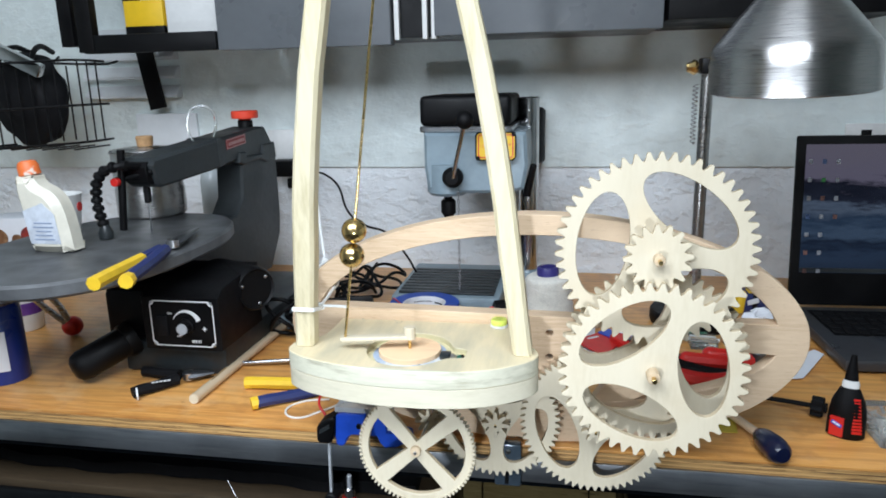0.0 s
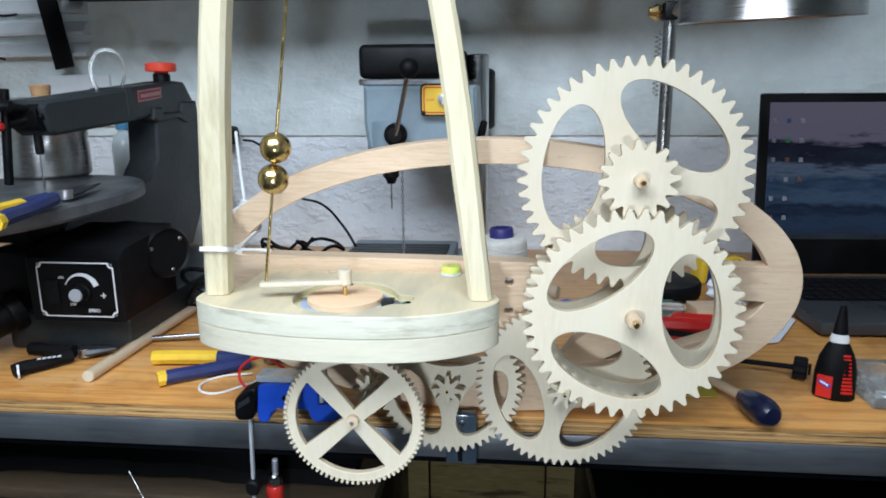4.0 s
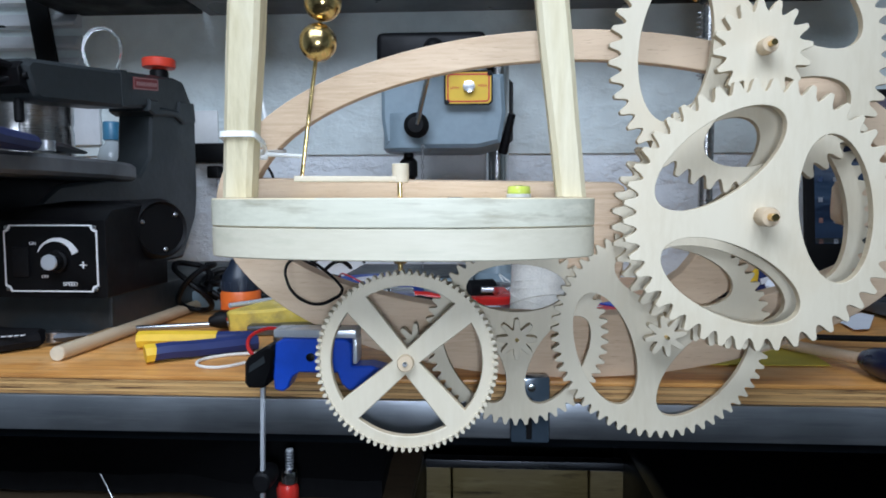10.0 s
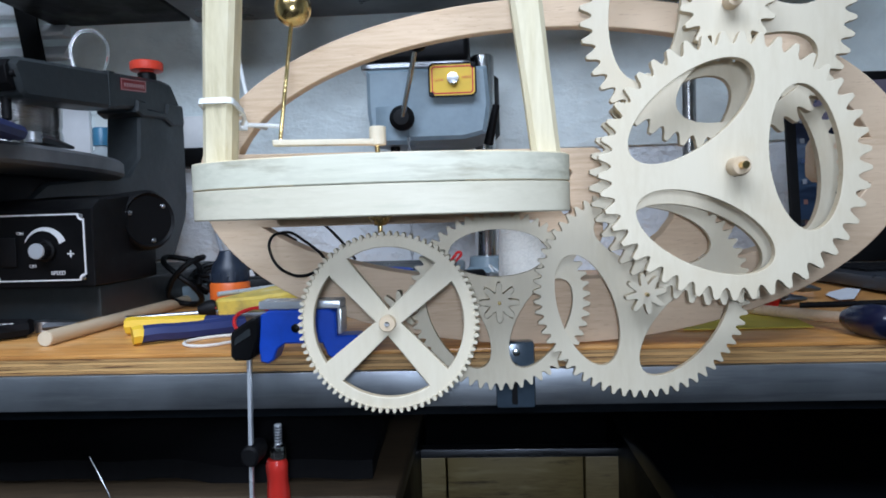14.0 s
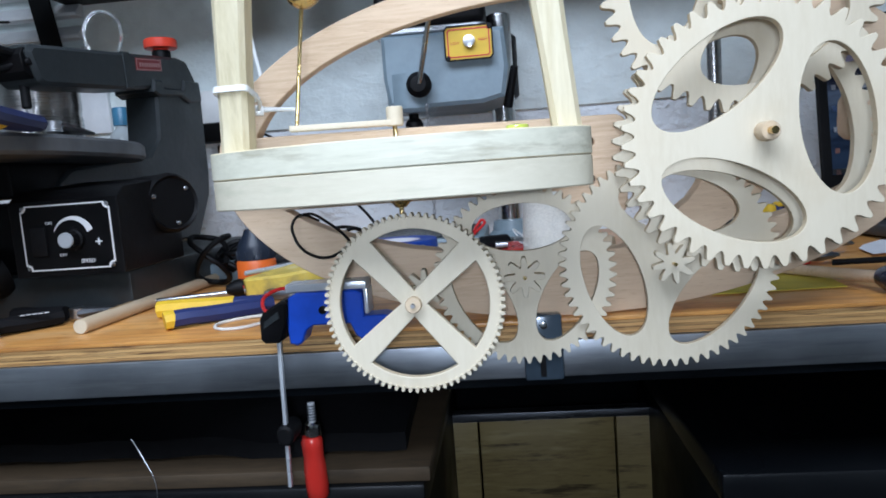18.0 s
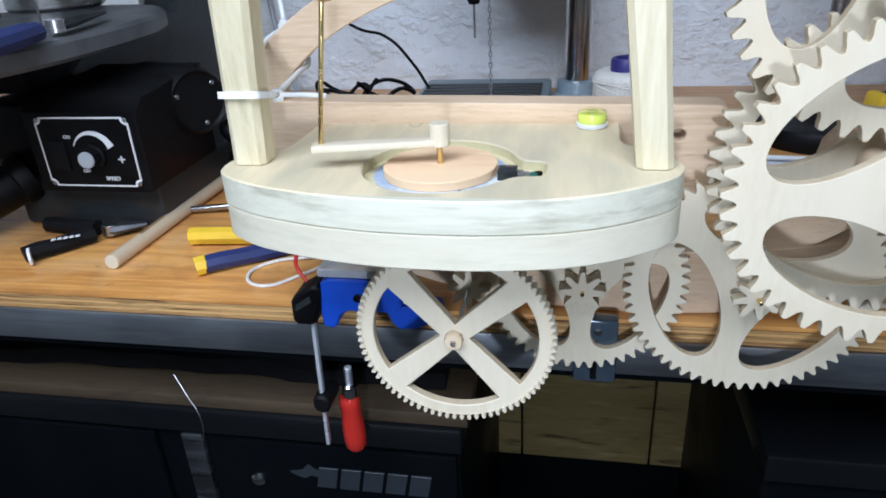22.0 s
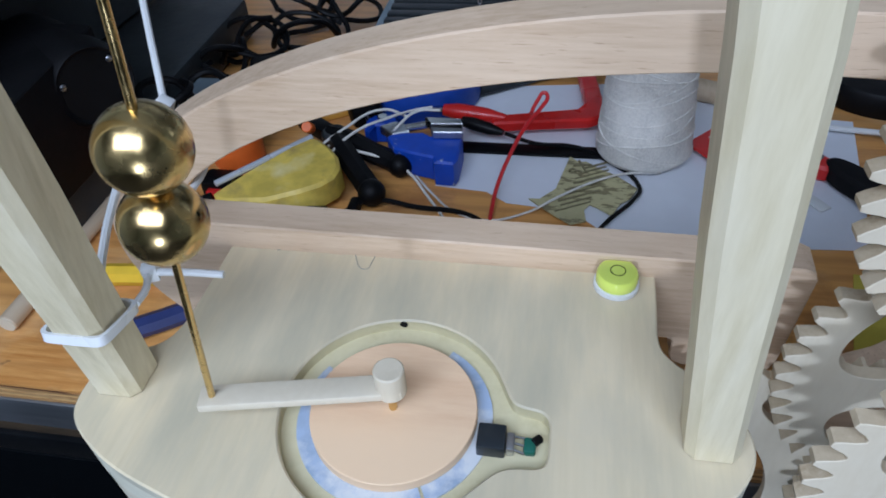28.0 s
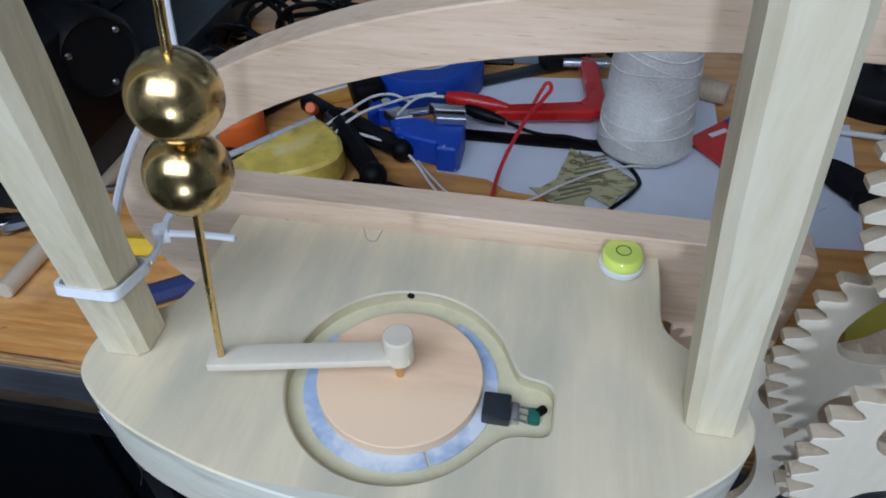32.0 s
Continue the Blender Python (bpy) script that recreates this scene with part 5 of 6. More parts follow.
part("chuck", lathe([(0, 0), (0.007, 0), (0.011, 0.010), (0.0145, 0.013), (0.0145, 0.036), (0.011, 0.040), (0.008, 0.042), (0.008, 0.052), (0, 0.052)], Matrix.Translation((-0.158, 1.300, 1.116)), 24), BLACK, dp)
part("drill_bit", stick((-0.158, 1.300, 1.070), (-0.158, 1.300, 1.118), 0.0015), SCREW, dp)
part("depth_lever", stick((-0.006, 1.30, 1.165), (0.008, 1.28, 1.225), 0.008, 0.006), BLACK, dp)
for i in range(26):
    z = 1.172 - i * 0.0074
    part("chain_link", cable([(-0.132 - 0.0018 * (1 - i % 2), 1.262 - 0.0018 * (i % 2), z), (-0.132, 1.262, z - 0.0042), (-0.132 + 0.0018 * (1 - i % 2), 1.262 + 0.0018 * (i % 2), z), (-0.132, 1.262, z + 0.0042)], 0.0008, True, 3), SCREW, dp)

# ---- desk lamp ----
dl = thing("desk_lamp", (0.31, 1.29, BENCH), "brushed nickel desk lamp with a bell shade", "desk lamp")
part("foot", lathe([(0, 0), (0.075, 0), (0.077, 0.006), (0.077, 0.022), (0.074, 0.026), (0.015, 0.03), (0.011, 0.04), (0, 0.04)], Matrix.Translation((0.305, 1.27, BENCH + 0.0005)), 40), BLACK, dl)
part("pole", stick((0.305, 1.27, BENCH + 0.02), (0.300, 1.25, 1.40), 0.0105, seg=24), SHADE, dl)
part("joint", box(0.286, 0.312, 1.225, 1.262, 1.382, 1.408, 0.003), BLACK, dl)
part("wing_nut", lathe([(0, 0), (0.010, 0.002), (0.013, 0.008), (0.009, 0.014), (0.007, 0.02), (0, 0.02)], Matrix.Translation((0.284, 1.24, 1.393)) @ Matrix.Rotation(radians(-90), 4, "Y"), 8), BRASS, dl, "brass wing nut")
part("upper_arm", stick((0.302, 1.23, 1.39), (0.372, 1.12, 1.52), 0.008), SHADE, dl)
part("spring", cable([(0.278 + 0.004 * math.cos(i * 1.9), 1.225 + 0.004 * math.sin(i * 1.9), 1.365 - i * 0.0021) for i in range(48)], 0.0009), SCREW, dl, "thin coil spring")
SH = Matrix.Translation((0.362, 1.0, 1.357)) @ Matrix.Rotation(radians(4), 4, "X") @ Matrix.Rotation(radians(-2), 4, "Y") @ Matrix.Scale(0.89, 4)
part("shade", lathe([(0.1165, 0.0), (0.1185, 0.0015), (0.1175, 0.004), (0.1160, 0.040), (0.1130, 0.066), (0.106, 0.076), (0.050, 0.142), (0.042, 0.150), (0.040, 0.190), (0.036, 0.200), (0, 0.204), (0, 0.200), (0.034, 0.196), (0.038, 0.148), (0.048, 0.139), (0.104, 0.073), (0.1135, 0.036), (0.1150, 0.002), (0.1165, 0.0)], SH, 64), SHADE, dl, "brushed nickel bell shade")
part("bulb", lathe([(0.026 * math.sin(math.pi * i / 12), 0.055 - 0.030 * math.cos(math.pi * i / 12)) for i in range(13)], SH, 24), WHITE, dl)

# ---- laptop ----
DECK = plain("laptop_deck", (0.050, 0.052, 0.056), 0.35, 0.3, 0.15, 60, 0.05)
lp = thing("laptop", (0.66, 1.2, BENCH), "open black laptop with its screen showing icons", "laptop")
LM = Matrix.Translation((0.492, 1.055, BENCH + 0.001)) @ Matrix.Rotation(radians(2), 4, "Z")
part("base", moved(box(0, 0.385, 0, 0.262, 0.003, 0.022, 0.004), LM), DECK, lp, "dark brushed grey deck")
part("key_well", moved(box(0.025, 0.362, 0.108, 0.236, 0.0222, 0.0232), LM), BLACK, lp)
part("touchpad", moved(box(0.12, 0.225, 0.014, 0.09, 0.0222, 0.0228), LM), STEEL, lp)
key = None
for r in range(5):
    for c in range(17):
        x0, y0 = 0.027 + c * 0.0196 + (r % 2) * 0.002, 0.112 + r * 0.0245
        if key is None:
            key = finish(box(0, 0.0165, 0, 0.0200, 0, 0.0022, 0.0012, 1), "key", RUBBER, False)
        k = new("key", key)
        k.matrix_world = LM @ Matrix.Translation((x0, y0, 0.0233))
        k.parent = lp
        k.matrix_parent_inverse = Matrix.Translation(-lp.location)
SC = LM @ Matrix.Translation((0, 0.262, 0.020)) @ Matrix.Rotation(radians(-6), 4, "X")
part("screen_lid", moved(box(0, 0.385, 0, 0.009, 0.004, 0.318, 0.004), SC), BLACK, lp)
part("display", moved(box(0.016, 0.369, -0.0008, -0.0001, 0.066, 0.302), SC), LCD, lp, "dim blue desktop picture")
SHADES = [plain("icon_red", (0.24, 0.12, 0.10), 0.4), plain("icon_pale", (0.36, 0.38, 0.42), 0.4), plain("icon_green", (0.06, 0.30, 0.09), 0.4), plain("icon_blue", (0.08, 0.13, 0.26), 0.4)]
for r in range(7):
    for c in range(3):
        if (r, c) not in ((4, 2), (6, 2), (5, 2)):
            part("icon", moved(box(0.0215 + c * 0.0235, 0.0285 + c * 0.0235, -0.0014, -0.0009, 0.267 - r * 0.0335, 0.275 - r * 0.0335, 0.0002, 1), SC), SHADES[(1, 3, 1, 1, 2, 1, 1, 0, 1, 3, 1, 0, 1, 1, 0, 0, 1, 3, 0, 1, 1)[r * 3 + c]], lp)
part("task_bar", moved(box(0.016, 0.369, -0.0014, -0.0009, 0.067, 0.075), SC), DKGREY, lp)

# ---- twine spool, tape and the litter behind the clock ----
sp = thing("twine_spool", (0.044, 1.115, BENCH), "cone of white cotton twine with a violet core", "spool")
SP = Matrix.Translation((0.046, 1.118, BENCH + 0.0024)) @ Matrix.Rotation(radians(-2), 4, "Y")
prof = [(0, 0), (0.036, 0.0), (0.044, 0.005)]
for i in range(46):
    prof += [(0.0458 - i * 0.000175 - (0.0005 if i % 2 else 0), 0.009 + i * 0.00245)]
part("twine", lathe(prof + [(0.0355, 0.1225), (0.030, 0.125), (0.017, 0.125)], SP, 56), TWINE, sp, "wound cotton twine")
random.seed(19)
for k in range(9):
    loop, z0 = [], (0.020, 0.024, 0.047, 0.052, 0.071, 0.083, 0.088, 0.104, 0.110)[k]
    swing, turn, r1 = random.uniform(0.004, 0.017), random.uniform(0, 6.28), random.uniform(0.0004, 0.0011)
    for a in [2 * math.pi * j / 20 for j in range(20)]:
        z = max(0.009, min(0.117, z0 + swing * math.sin(a + turn) + 0.0015 * math.sin(3 * a + k)))
        r = 0.0463 - z * 0.0715
        loop.append(tuple(SP @ Vector((r * math.cos(a), r * math.sin(a), z))))
    part("loose_turn", cable(loop, r1, True, 3), TWINE, sp)
part("core", lathe([(0.012, 0.119), (0.0185, 0.124), (0.0180, 0.137), (0.0165, 0.139), (0.0125, 0.139), (0.012, 0.119)], SP, 32), PURPLE, sp, "violet plastic core")
whole("twine_end", cable([(0.060, 1.078, BENCH + 0.006), (0.030, 1.070, BENCH + 0.009), (0.002, 1.052, BENCH + 0.0125), (-0.030, 1.028, BENCH + 0.0115), (-0.062, 1.008, BENCH + 0.004), (-0.096, 0.996, BENCH + 0.003), (-0.125, 1.005, BENCH + 0.003), (-0.150, 1.030, BENCH + 0.003), (-0.170, 1.055, BENCH + 0.004)], 0.0011), TWINE, "loose end of white twine on the bench", "twine")
tp = thing("tape_roll", (-0.195, 1.215, BENCH), "roll of blue painter's tape lying flat", "tape roll")
TP = Matrix.Translation((-0.193, 1.212, BENCH + 0.0035))
part("tape", lathe([(0.041, 0), (0.066, 0), (0.0665, 0.001), (0.0665, 0.035), (0.066, 0.036), (0.0415, 0.036), (0.041, 0.0)], TP, 64), TAPEBLUE, tp)
part("core", lathe([(0.0385, 0.0005), (0.0408, 0.0005), (0.0408, 0.0355), (0.0385, 0.0355), (0.0385, 0.0005)], TP, 64), PAPER, tp, "printed white cardboard core")
for k, (a0, a1, z) in enumerate(((40, 75, 0.024), (80, 140, 0.026), (82, 130, 0.016), (20, 34, 0.02))):
    m = [tuple(TP @ Vector((0.0384 * math.cos(radians(a)), 0.0384 * math.sin(radians(a)), z))) for a in range(a0, a1, 6)]
    part("print_bar", cable(m, 0.0014 if k in (0, 3) else 0.0007), BLACK, tp)


def sheet(name, pts, z, mat, label, cat, curl=0.002, thick=0.0004):
    me = cut([pts], thick, Matrix.Translation((0, 0, z)))
    for v in me.vertices:
        v.co.z += curl * noise.noise(Vector((v.co.x * 14, v.co.y * 14, z)))
    return tagged(part(name, me, mat), label, cat)


sheet("paper_sheet", [(-0.150, 1.045), (-0.10, 1.040), (-0.08, 1.025), (-0.02, 1.018), (0.01, 0.989), (0.118, 0.994), (0.128, 1.265), (-0.131, 1.236)], BENCH + 0.0012, PAPER, "torn sheet of white paper on the bench", "paper", 0.0004)
sheet("paper_sheet", [(0.142, 0.985), (0.222, 0.990), (0.258, 1.19), (0.165, 1.20)], BENCH + 0.0014, PAPER, "sheet of white paper under tools", "paper", 0.0004)
sheet("paper_sheet", [(0.404, 1.018), (0.424, 1.022), (0.487, 1.128), (0.478, 1.146), (0.440, 1.116), (0.418, 1.080)], BENCH + 0.003, PAPER, "folded white paper slip beside the laptop", "paper", 0.003)
sheet("yellow_pad", [(0.17, 0.84), (0.292, 0.842), (0.305, 0.94), (0.20, 0.96)], BENCH + 0.0016, plain("yellow_paper", (0.62, 0.50, 0.06), 0.75, 0, 0.15, 50, 0.1), "dull yellow sheet of abrasive on the bench", "sandpaper", 0.0006, 0.001)
sp2 = sheet("sandpaper", [(-0.024, 1.099), (-0.016, 1.091), (-0.008, 1.092), (0.004, 1.080), (0.018, 1.071), (0.038, 1.051), (0.031, 1.036), (0.022, 1.028), (0.014, 1.011), (0.002, 1.022), (-0.005, 1.026), (-0.010, 1.018), (-0.008, 1.001), (-0.022, 0.995), (-0.042, 1.012), (-0.060, 1.030), (-0.050, 1.030), (-0.036, 1.046), (-0.030, 1.072)], BENCH + 0.0045, SANDP, "torn tan piece of sandpaper, printed side up", "sandpaper", 0.003, 0.0012)
for i in range(9):
    y = 1.020 + i * 0.0082
    m = pose(-0.020 + i * 0.0028, y, BENCH + 0.0064 + 0.003 * noise.noise(Vector(((-0.02 + i * 0.0028) * 14, y * 14, BENCH + 0.0045))), 0, 0, 28)
    part("print_line", slab(0.046 - 0.0035 * abs(i - 3) - 0.008 * (i % 2), 0.0013 + 0.0005 * (i % 3), 0.0006, m), PRINT, sp2)
part("grit_mark", letters("3X", 0.020, pose(-0.014, 1.078, BENCH + 0.0068, 0, 0, 62), 0.0003), PRINT, sp2)
hk = thing("mini_hacksaw", (-0.05, 1.16, BENCH), "small red-framed hacksaw lying on the paper", "hacksaw")
part("frame", cut([[(-0.108, 1.142), (-0.02, 1.162), (-0.012, 1.175), (-0.022, 1.262), (-0.004, 1.264), (0.008, 1.172), (0.004, 1.150), (-0.006, 1.142), (-0.104, 1.127)]], 0.012, Matrix.Translation((0, 0, BENCH + 0.016)), 0.002), RED, hk)
part("wing_bolt", stick((-0.040, 1.252, BENCH + 0.018), (0.012, 1.256, BENCH + 0.018), 0.005), SCREW, hk)
part("blade", slab(0.125, 0.019, 0.003, pose(-0.096, 1.238, BENCH + 0.006, 0, 0, 32), 0.0006), DKGREY, hk, "dark steel blade")
ac = thing("alligator_clip", (-0.13, 1.15, BENCH), "red-sleeved alligator clip with a red lead", "clip", "alligator clips")
part("sleeve", lathe([(0, 0), (0.006, 0), (0.0088, 0.015), (0.0082, 0.045), (0.004, 0.066), (0, 0.066)], between((-0.157, 1.149, BENCH + 0.022), (-0.090, 1.140, BENCH + 0.020))[0], 16), RED, ac)
part("jaw", slab(0.016, 0.006, 0.005, pose(-0.164, 1.150, BENCH + 0.0225), 0.001), SCREW, ac)
whole("red_lead", cable([(-0.0640, 1.093, BENCH + 0.055), (-0.0580, 1.104, BENCH + 0.064), (-0.0530, 1.109, BENCH + 0.0685), (-0.0495, 1.106, BENCH + 0.0665), (-0.0540, 1.098, BENCH + 0.060), (-0.0660, 1.084, BENCH + 0.050), (-0.0775, 1.066, BENCH + 0.034), (-0.0885, 1.039, BENCH + 0.014), (-0.0920, 1.005, BENCH + 0.004), (-0.0900, 0.965, BENCH + 0.003)], 0.0019), REDWIRE, "red wire standing up from the bench", "wire")
whole("red_lead", cable([(-0.262, 1.245, BENCH + 0.012), (-0.255, 1.215, BENCH + 0.044), (-0.235, 1.185, BENCH + 0.046), (-0.205, 1.160, BENCH + 0.036), (-0.172, 1.150, BENCH + 0.024)], 0.0012), REDWIRE, "thin red lead running to the alligator clip", "wire")
bc = thing("alligator_clip", (-0.10, 1.12, BENCH), "black-sleeved alligator clip with a black lead", "clip", "alligator clips")
part("sleeve", lathe([(0, 0), (0.005, 0), (0.0068, 0.012), (0.0062, 0.030), (0.003, 0.045), (0, 0.045)], between((-0.135, 1.132, BENCH + 0.020), (-0.090, 1.118, BENCH + 0.016))[0], 16), BLACK, bc)
part("lead", cable([(-0.090, 1.118, BENCH + 0.016), (-0.06, 1.112, BENCH + 0.010), (-0.02, 1.115, BENCH + 0.006), (0.006, 1.10, BENCH + 0.005), (0.04, 1.055, BENCH + 0.005), (0.034, 1.035, BENCH + 0.006), (0.012, 1.005, BENCH + 0.005), (0.0, 0.985, BENCH + 0.005)], 0.002), BLACK, bc)
whole("black_strap", box(-0.14, 0.06, 1.100, 1.118, BENCH + 0.0022, BENCH + 0.0050, 0.001), BLACK, "flat black strap across the paper", "strap")
bv = thing("blue_clamp_vise", (-0.17, 1.09, BENCH), "blue plastic helping-hand clamp with steel jaws", "clamp")
part("body", cut([[(-0.203, 1.084), (-0.196, 1.090), (-0.168, 1.094), (-0.160, 1.088), (-0.152, 1.096), (-0.141, 1.099), (-0.128, 1.086), (-0.128, 1.050), (-0.131, 1.043), (-0.149, 1.044), (-0.152, 1.052), (-0.176, 1.058), (-0.192, 1.064)]], 0.028, Matrix.Translation((0, 0, BENCH + 0.0155)), 0.002), BLUEWORN, bv, "scuffed blue clamp body")
part("arm", cut([[(-0.234, 1.122), (-0.228, 1.131), (-0.210, 1.134), (-0.201, 1.124), (-0.200, 1.108), (-0.206, 1.103), (-0.212, 1.112), (-0.222, 1.112), (-0.226, 1.100), (-0.232, 1.104)]], 0.022, Matrix.Translation((0, 0, BENCH + 0.0125)), 0.002), BLUEWORN, bv)
part("link", cut([[(-0.214, 1.100), (-0.200, 1.110), (-0.186, 1.104), (-0.182, 1.092), (-0.198, 1.086)]], 0.010, Matrix.Translation((0, 0, BENCH + 0.0255)), 0.001), SCREW, bv)
part("steel_jaw", cut([[(-0.168, 1.104), (-0.132, 1.104), (-0.129, 1.094), (-0.160, 1.092)]], 0.010, Matrix.Translation((0, 0, BENCH + 0.0355)), 0.001), CHROME, bv, "bright steel jaw")
part("steel_jaw", cut([[(-0.160, 1.090), (-0.130, 1.091), (-0.127, 1.083), (-0.156, 1.081)]], 0.008, Matrix.Translation((0, 0, BENCH + 0.0340)), 0.001), SCREW, bv)
part("jaw_gap", cut([[(-0.159, 1.0915), (-0.131, 1.0935), (-0.1305, 1.0912), (-0.158, 1.0903)]], 0.004, Matrix.Translation((0, 0, BENCH + 0.0330))), BLACK, bv)
part("screw", stick((-0.186, 1.098, BENCH + 0.030), (-0.165, 1.098, BENCH + 0.035), 0.004), CHROME, bv)
part("pivot_bolt", rod(0.0055, 0.003, Matrix.Translation((-0.217, 1.124, BENCH + 0.0240)), 0.0008, 16), CHROME, bv)
for pts in ([(-0.285, 1.06, 0.012), (-0.25, 1.09, 0.03), (-0.215, 1.125, 0.034), (-0.19, 1.12, 0.03)], [(-0.26, 1.05, 0.020), (-0.235, 1.08, 0.034), (-0.205, 1.105, 0.037), (-0.185, 1.125, 0.034), (-0.165, 1.13, 0.036)], [(-0.262, 1.075, 0.02), (-0.225, 1.062, 0.024), (-0.185, 1.055, 0.015), (-0.15, 1.02, 0.003), (-0.13, 0.99, 0.002)], [(-0.196, 1.085, 0.035), (-0.178, 1.11, 0.042), (-0.155, 1.118, 0.040)]):
    whole("twine_piece", cable([(x, y, BENCH + z) for x, y, z in pts], 0.0014), TWINE, "short piece of knotted white twine", "twine", "twine pieces")
yt = thing("yellow_tool", (-0.29, 1.03, BENCH), "worn yellow wedge-shaped tool casing with dirt stains", "tool")
part("casing", cut([[(-0.343, 0.984), (-0.338, 0.977), (-0.327, 0.974), (-0.290, 0.976), (-0.262, 0.987), (-0.244, 0.997), (-0.234, 1.008), (-0.232, 1.022), (-0.238, 1.038), (-0.250, 1.052), (-0.264, 1.064), (-0.272, 1.066), (-0.289, 1.052), (-0.318, 1.018)]], 0.028, Matrix.Translation((0, 0, BENCH + 0.0155)) @ Matrix.Translation((-0.29, 1.02, 0)) @ Matrix.Rotation(radians(5), 4, "X") @ Matrix.Rotation(radians(-3), 4, "Y") @ Matrix.Translation((0.29, -1.02, 0.003)), 0.003), OLIVE, yt, "dirty yellow plastic casing")
part("back_edge", stick((-0.343, 0.990, BENCH + 0.031), (-0.275, 1.070, BENCH + 0.033), 0.003, 0.0035), ZINC, yt, "grey metal edge strip")
part("nose", lathe([(0, 0), (0.005, 0.001), (0.010, 0.012), (0.010, 0.020), (0, 0.020)], between((-0.362, 0.972, BENCH + 0.014), (-0.338, 0.984, BENCH + 0.017))[0], 14), BLACK, yt)
part("red_nib", rod(0.0055, 0.012, Matrix.Translation((-0.279, 1.080, BENCH + 0.0365)) @ Matrix.Rotation(radians(50), 4, "X"), 0.001), ORANGE, yt, "orange-red tip")
bpl = thing("pliers", (-0.225, 1.06, BENCH), "black-handled pliers lying behind the yellow tool", "pliers", "pliers")
for k, (pts, r) in enumerate((([(-0.268, 1.102, 0.016), (-0.245, 1.088, 0.020), (-0.215, 1.070, 0.018), (-0.196, 1.064, 0.014), (-0.186, 1.058, 0.013)], 0.0105), ([(-0.255, 1.086, 0.018), (-0.240, 1.062, 0.020), (-0.222, 1.038, 0.017), (-0.208, 1.020, 0.014), (-0.203, 1.012, 0.014)], 0.0118))):
    grip = part("handle", cable([(x, y, BENCH + z) for x, y, z in pts], r), BLACK, bpl, "thick black rubber handle")
    x, y, z = pts[-1]
    part("grip_end", lathe([(r * 1.12 * math.sin(math.pi * i / 10), -r * 1.12 * math.cos(math.pi * i / 10)) for i in range(11)], Matrix.Translation((x, y, BENCH + z)), 16), BLACK, grip)
part("pivot", rod(0.014, 0.018, Matrix.Translation((-0.262, 1.098, BENCH + 0.006)), 0.003), DKGREY, bpl)
part("jaw", slab(0.050, 0.018, 0.016, pose(-0.288, 1.118, BENCH + 0.014, 0, 0, 145), 0.004), BLACK, bpl)
ob_ = thing("glue_pot", (-0.345, 1.085, BENCH), "orange plastic pot with a dark blue cap", "bottle")
OB = Matrix.Translation((-0.358, 1.072, BENCH + 0.0005))
part("pot_body", lathe([(0, 0), (0.0245, 0), (0.026, 0.003), (0.026, 0.036), (0.024, 0.039), (0, 0.039)], OB, 32), ORANGE, ob_)
part("cap", lathe([(0, 0.0392), (0.0245, 0.0392), (0.0250, 0.043), (0.0240, 0.047), (0.0245, 0.051), (0.0225, 0.060), (0.0150, 0.072), (0.012, 0.080), (0, 0.081)], OB, 28), POTCAP, ob_, "ribbed dark blue cap")
for k in range(14):
    a = 2 * math.pi * k / 14
    part("cap_rib", slab(0.0016, 0.0030, 0.011, OB @ pose(0.0248 * math.cos(a), 0.0248 * math.sin(a), 0.0460, 0, 0, math.degrees(a)), 0.0005), POTCAP, ob_)
whole("usb_hub", slab(0.075, 0.028, 0.012, pose(-0.275, 0.975, BENCH + 0.0067, 0, 0, 6), 0.003), STEEL, "small grey steel bar on the bench", "bar")
whole("power_cable", cable([(-0.23, 0.985, BENCH + 0.006), (-0.205, 1.005, BENCH + 0.010), (-0.16, 1.005, BENCH + 0.006), (-0.11, 1.0, BENCH + 0.004), (-0.082, 0.972, BENCH + 0.004)], 0.0024), BLACK, "short black power cable behind the clock", "cable")
whole("cord_ferrule", box(-0.222, -0.212, 0.988, 1.008, BENCH + 0.0005, BENCH + 0.013, 0.003), BLACK, "black plug end on the bench", "plug")
orange_card = thing("blade_packet", (-0.29, 1.19, BENCH), "orange and white striped cardboard packet", "packet")
part("card", slab(0.06, 0.045, 0.006, pose(-0.286, 1.178, BENCH + 0.004, 0, 0, 32), 0.0006), PACKET, orange_card)
for i in range(2):
    part("stripe", slab(0.05, 0.006, 0.0012, pose(-0.293 + i * 0.010, 1.170 + i * 0.014, BENCH + 0.0072, 0, 0, 40), 0.0003), INK, orange_card)
for (x, y, a, sx, sy, sz, lab) in ((-0.335, 1.165, 60, 0.13, 0.035, 0.02, "black plastic tool arm on the bench"), (-0.255, 1.175, -65, 0.09, 0.035, 0.034, "black plastic power brick on the bench"), (-0.35, 1.23, 20, 0.10, 0.05, 0.03, "black plastic tool case on the bench")):
    b = thing("black_tool", (x, y, BENCH), lab, "tool", "black tools")
    part("body", slab(sx, sy, sz, pose(x, y, BENCH + sz / 2 + 0.003, 0, 0, a), min(sy, sz) * 0.25), BLACK, b)
    part("pin", stick((x + sx * 0.45 * math.cos(radians(a)), y + sx * 0.45 * math.sin(radians(a)), BENCH + sz / 2), (x + sx * 0.75 * math.cos(radians(a)), y + sx * 0.75 * math.sin(radians(a)), BENCH + sz / 2), 0.003), SCREW, b)
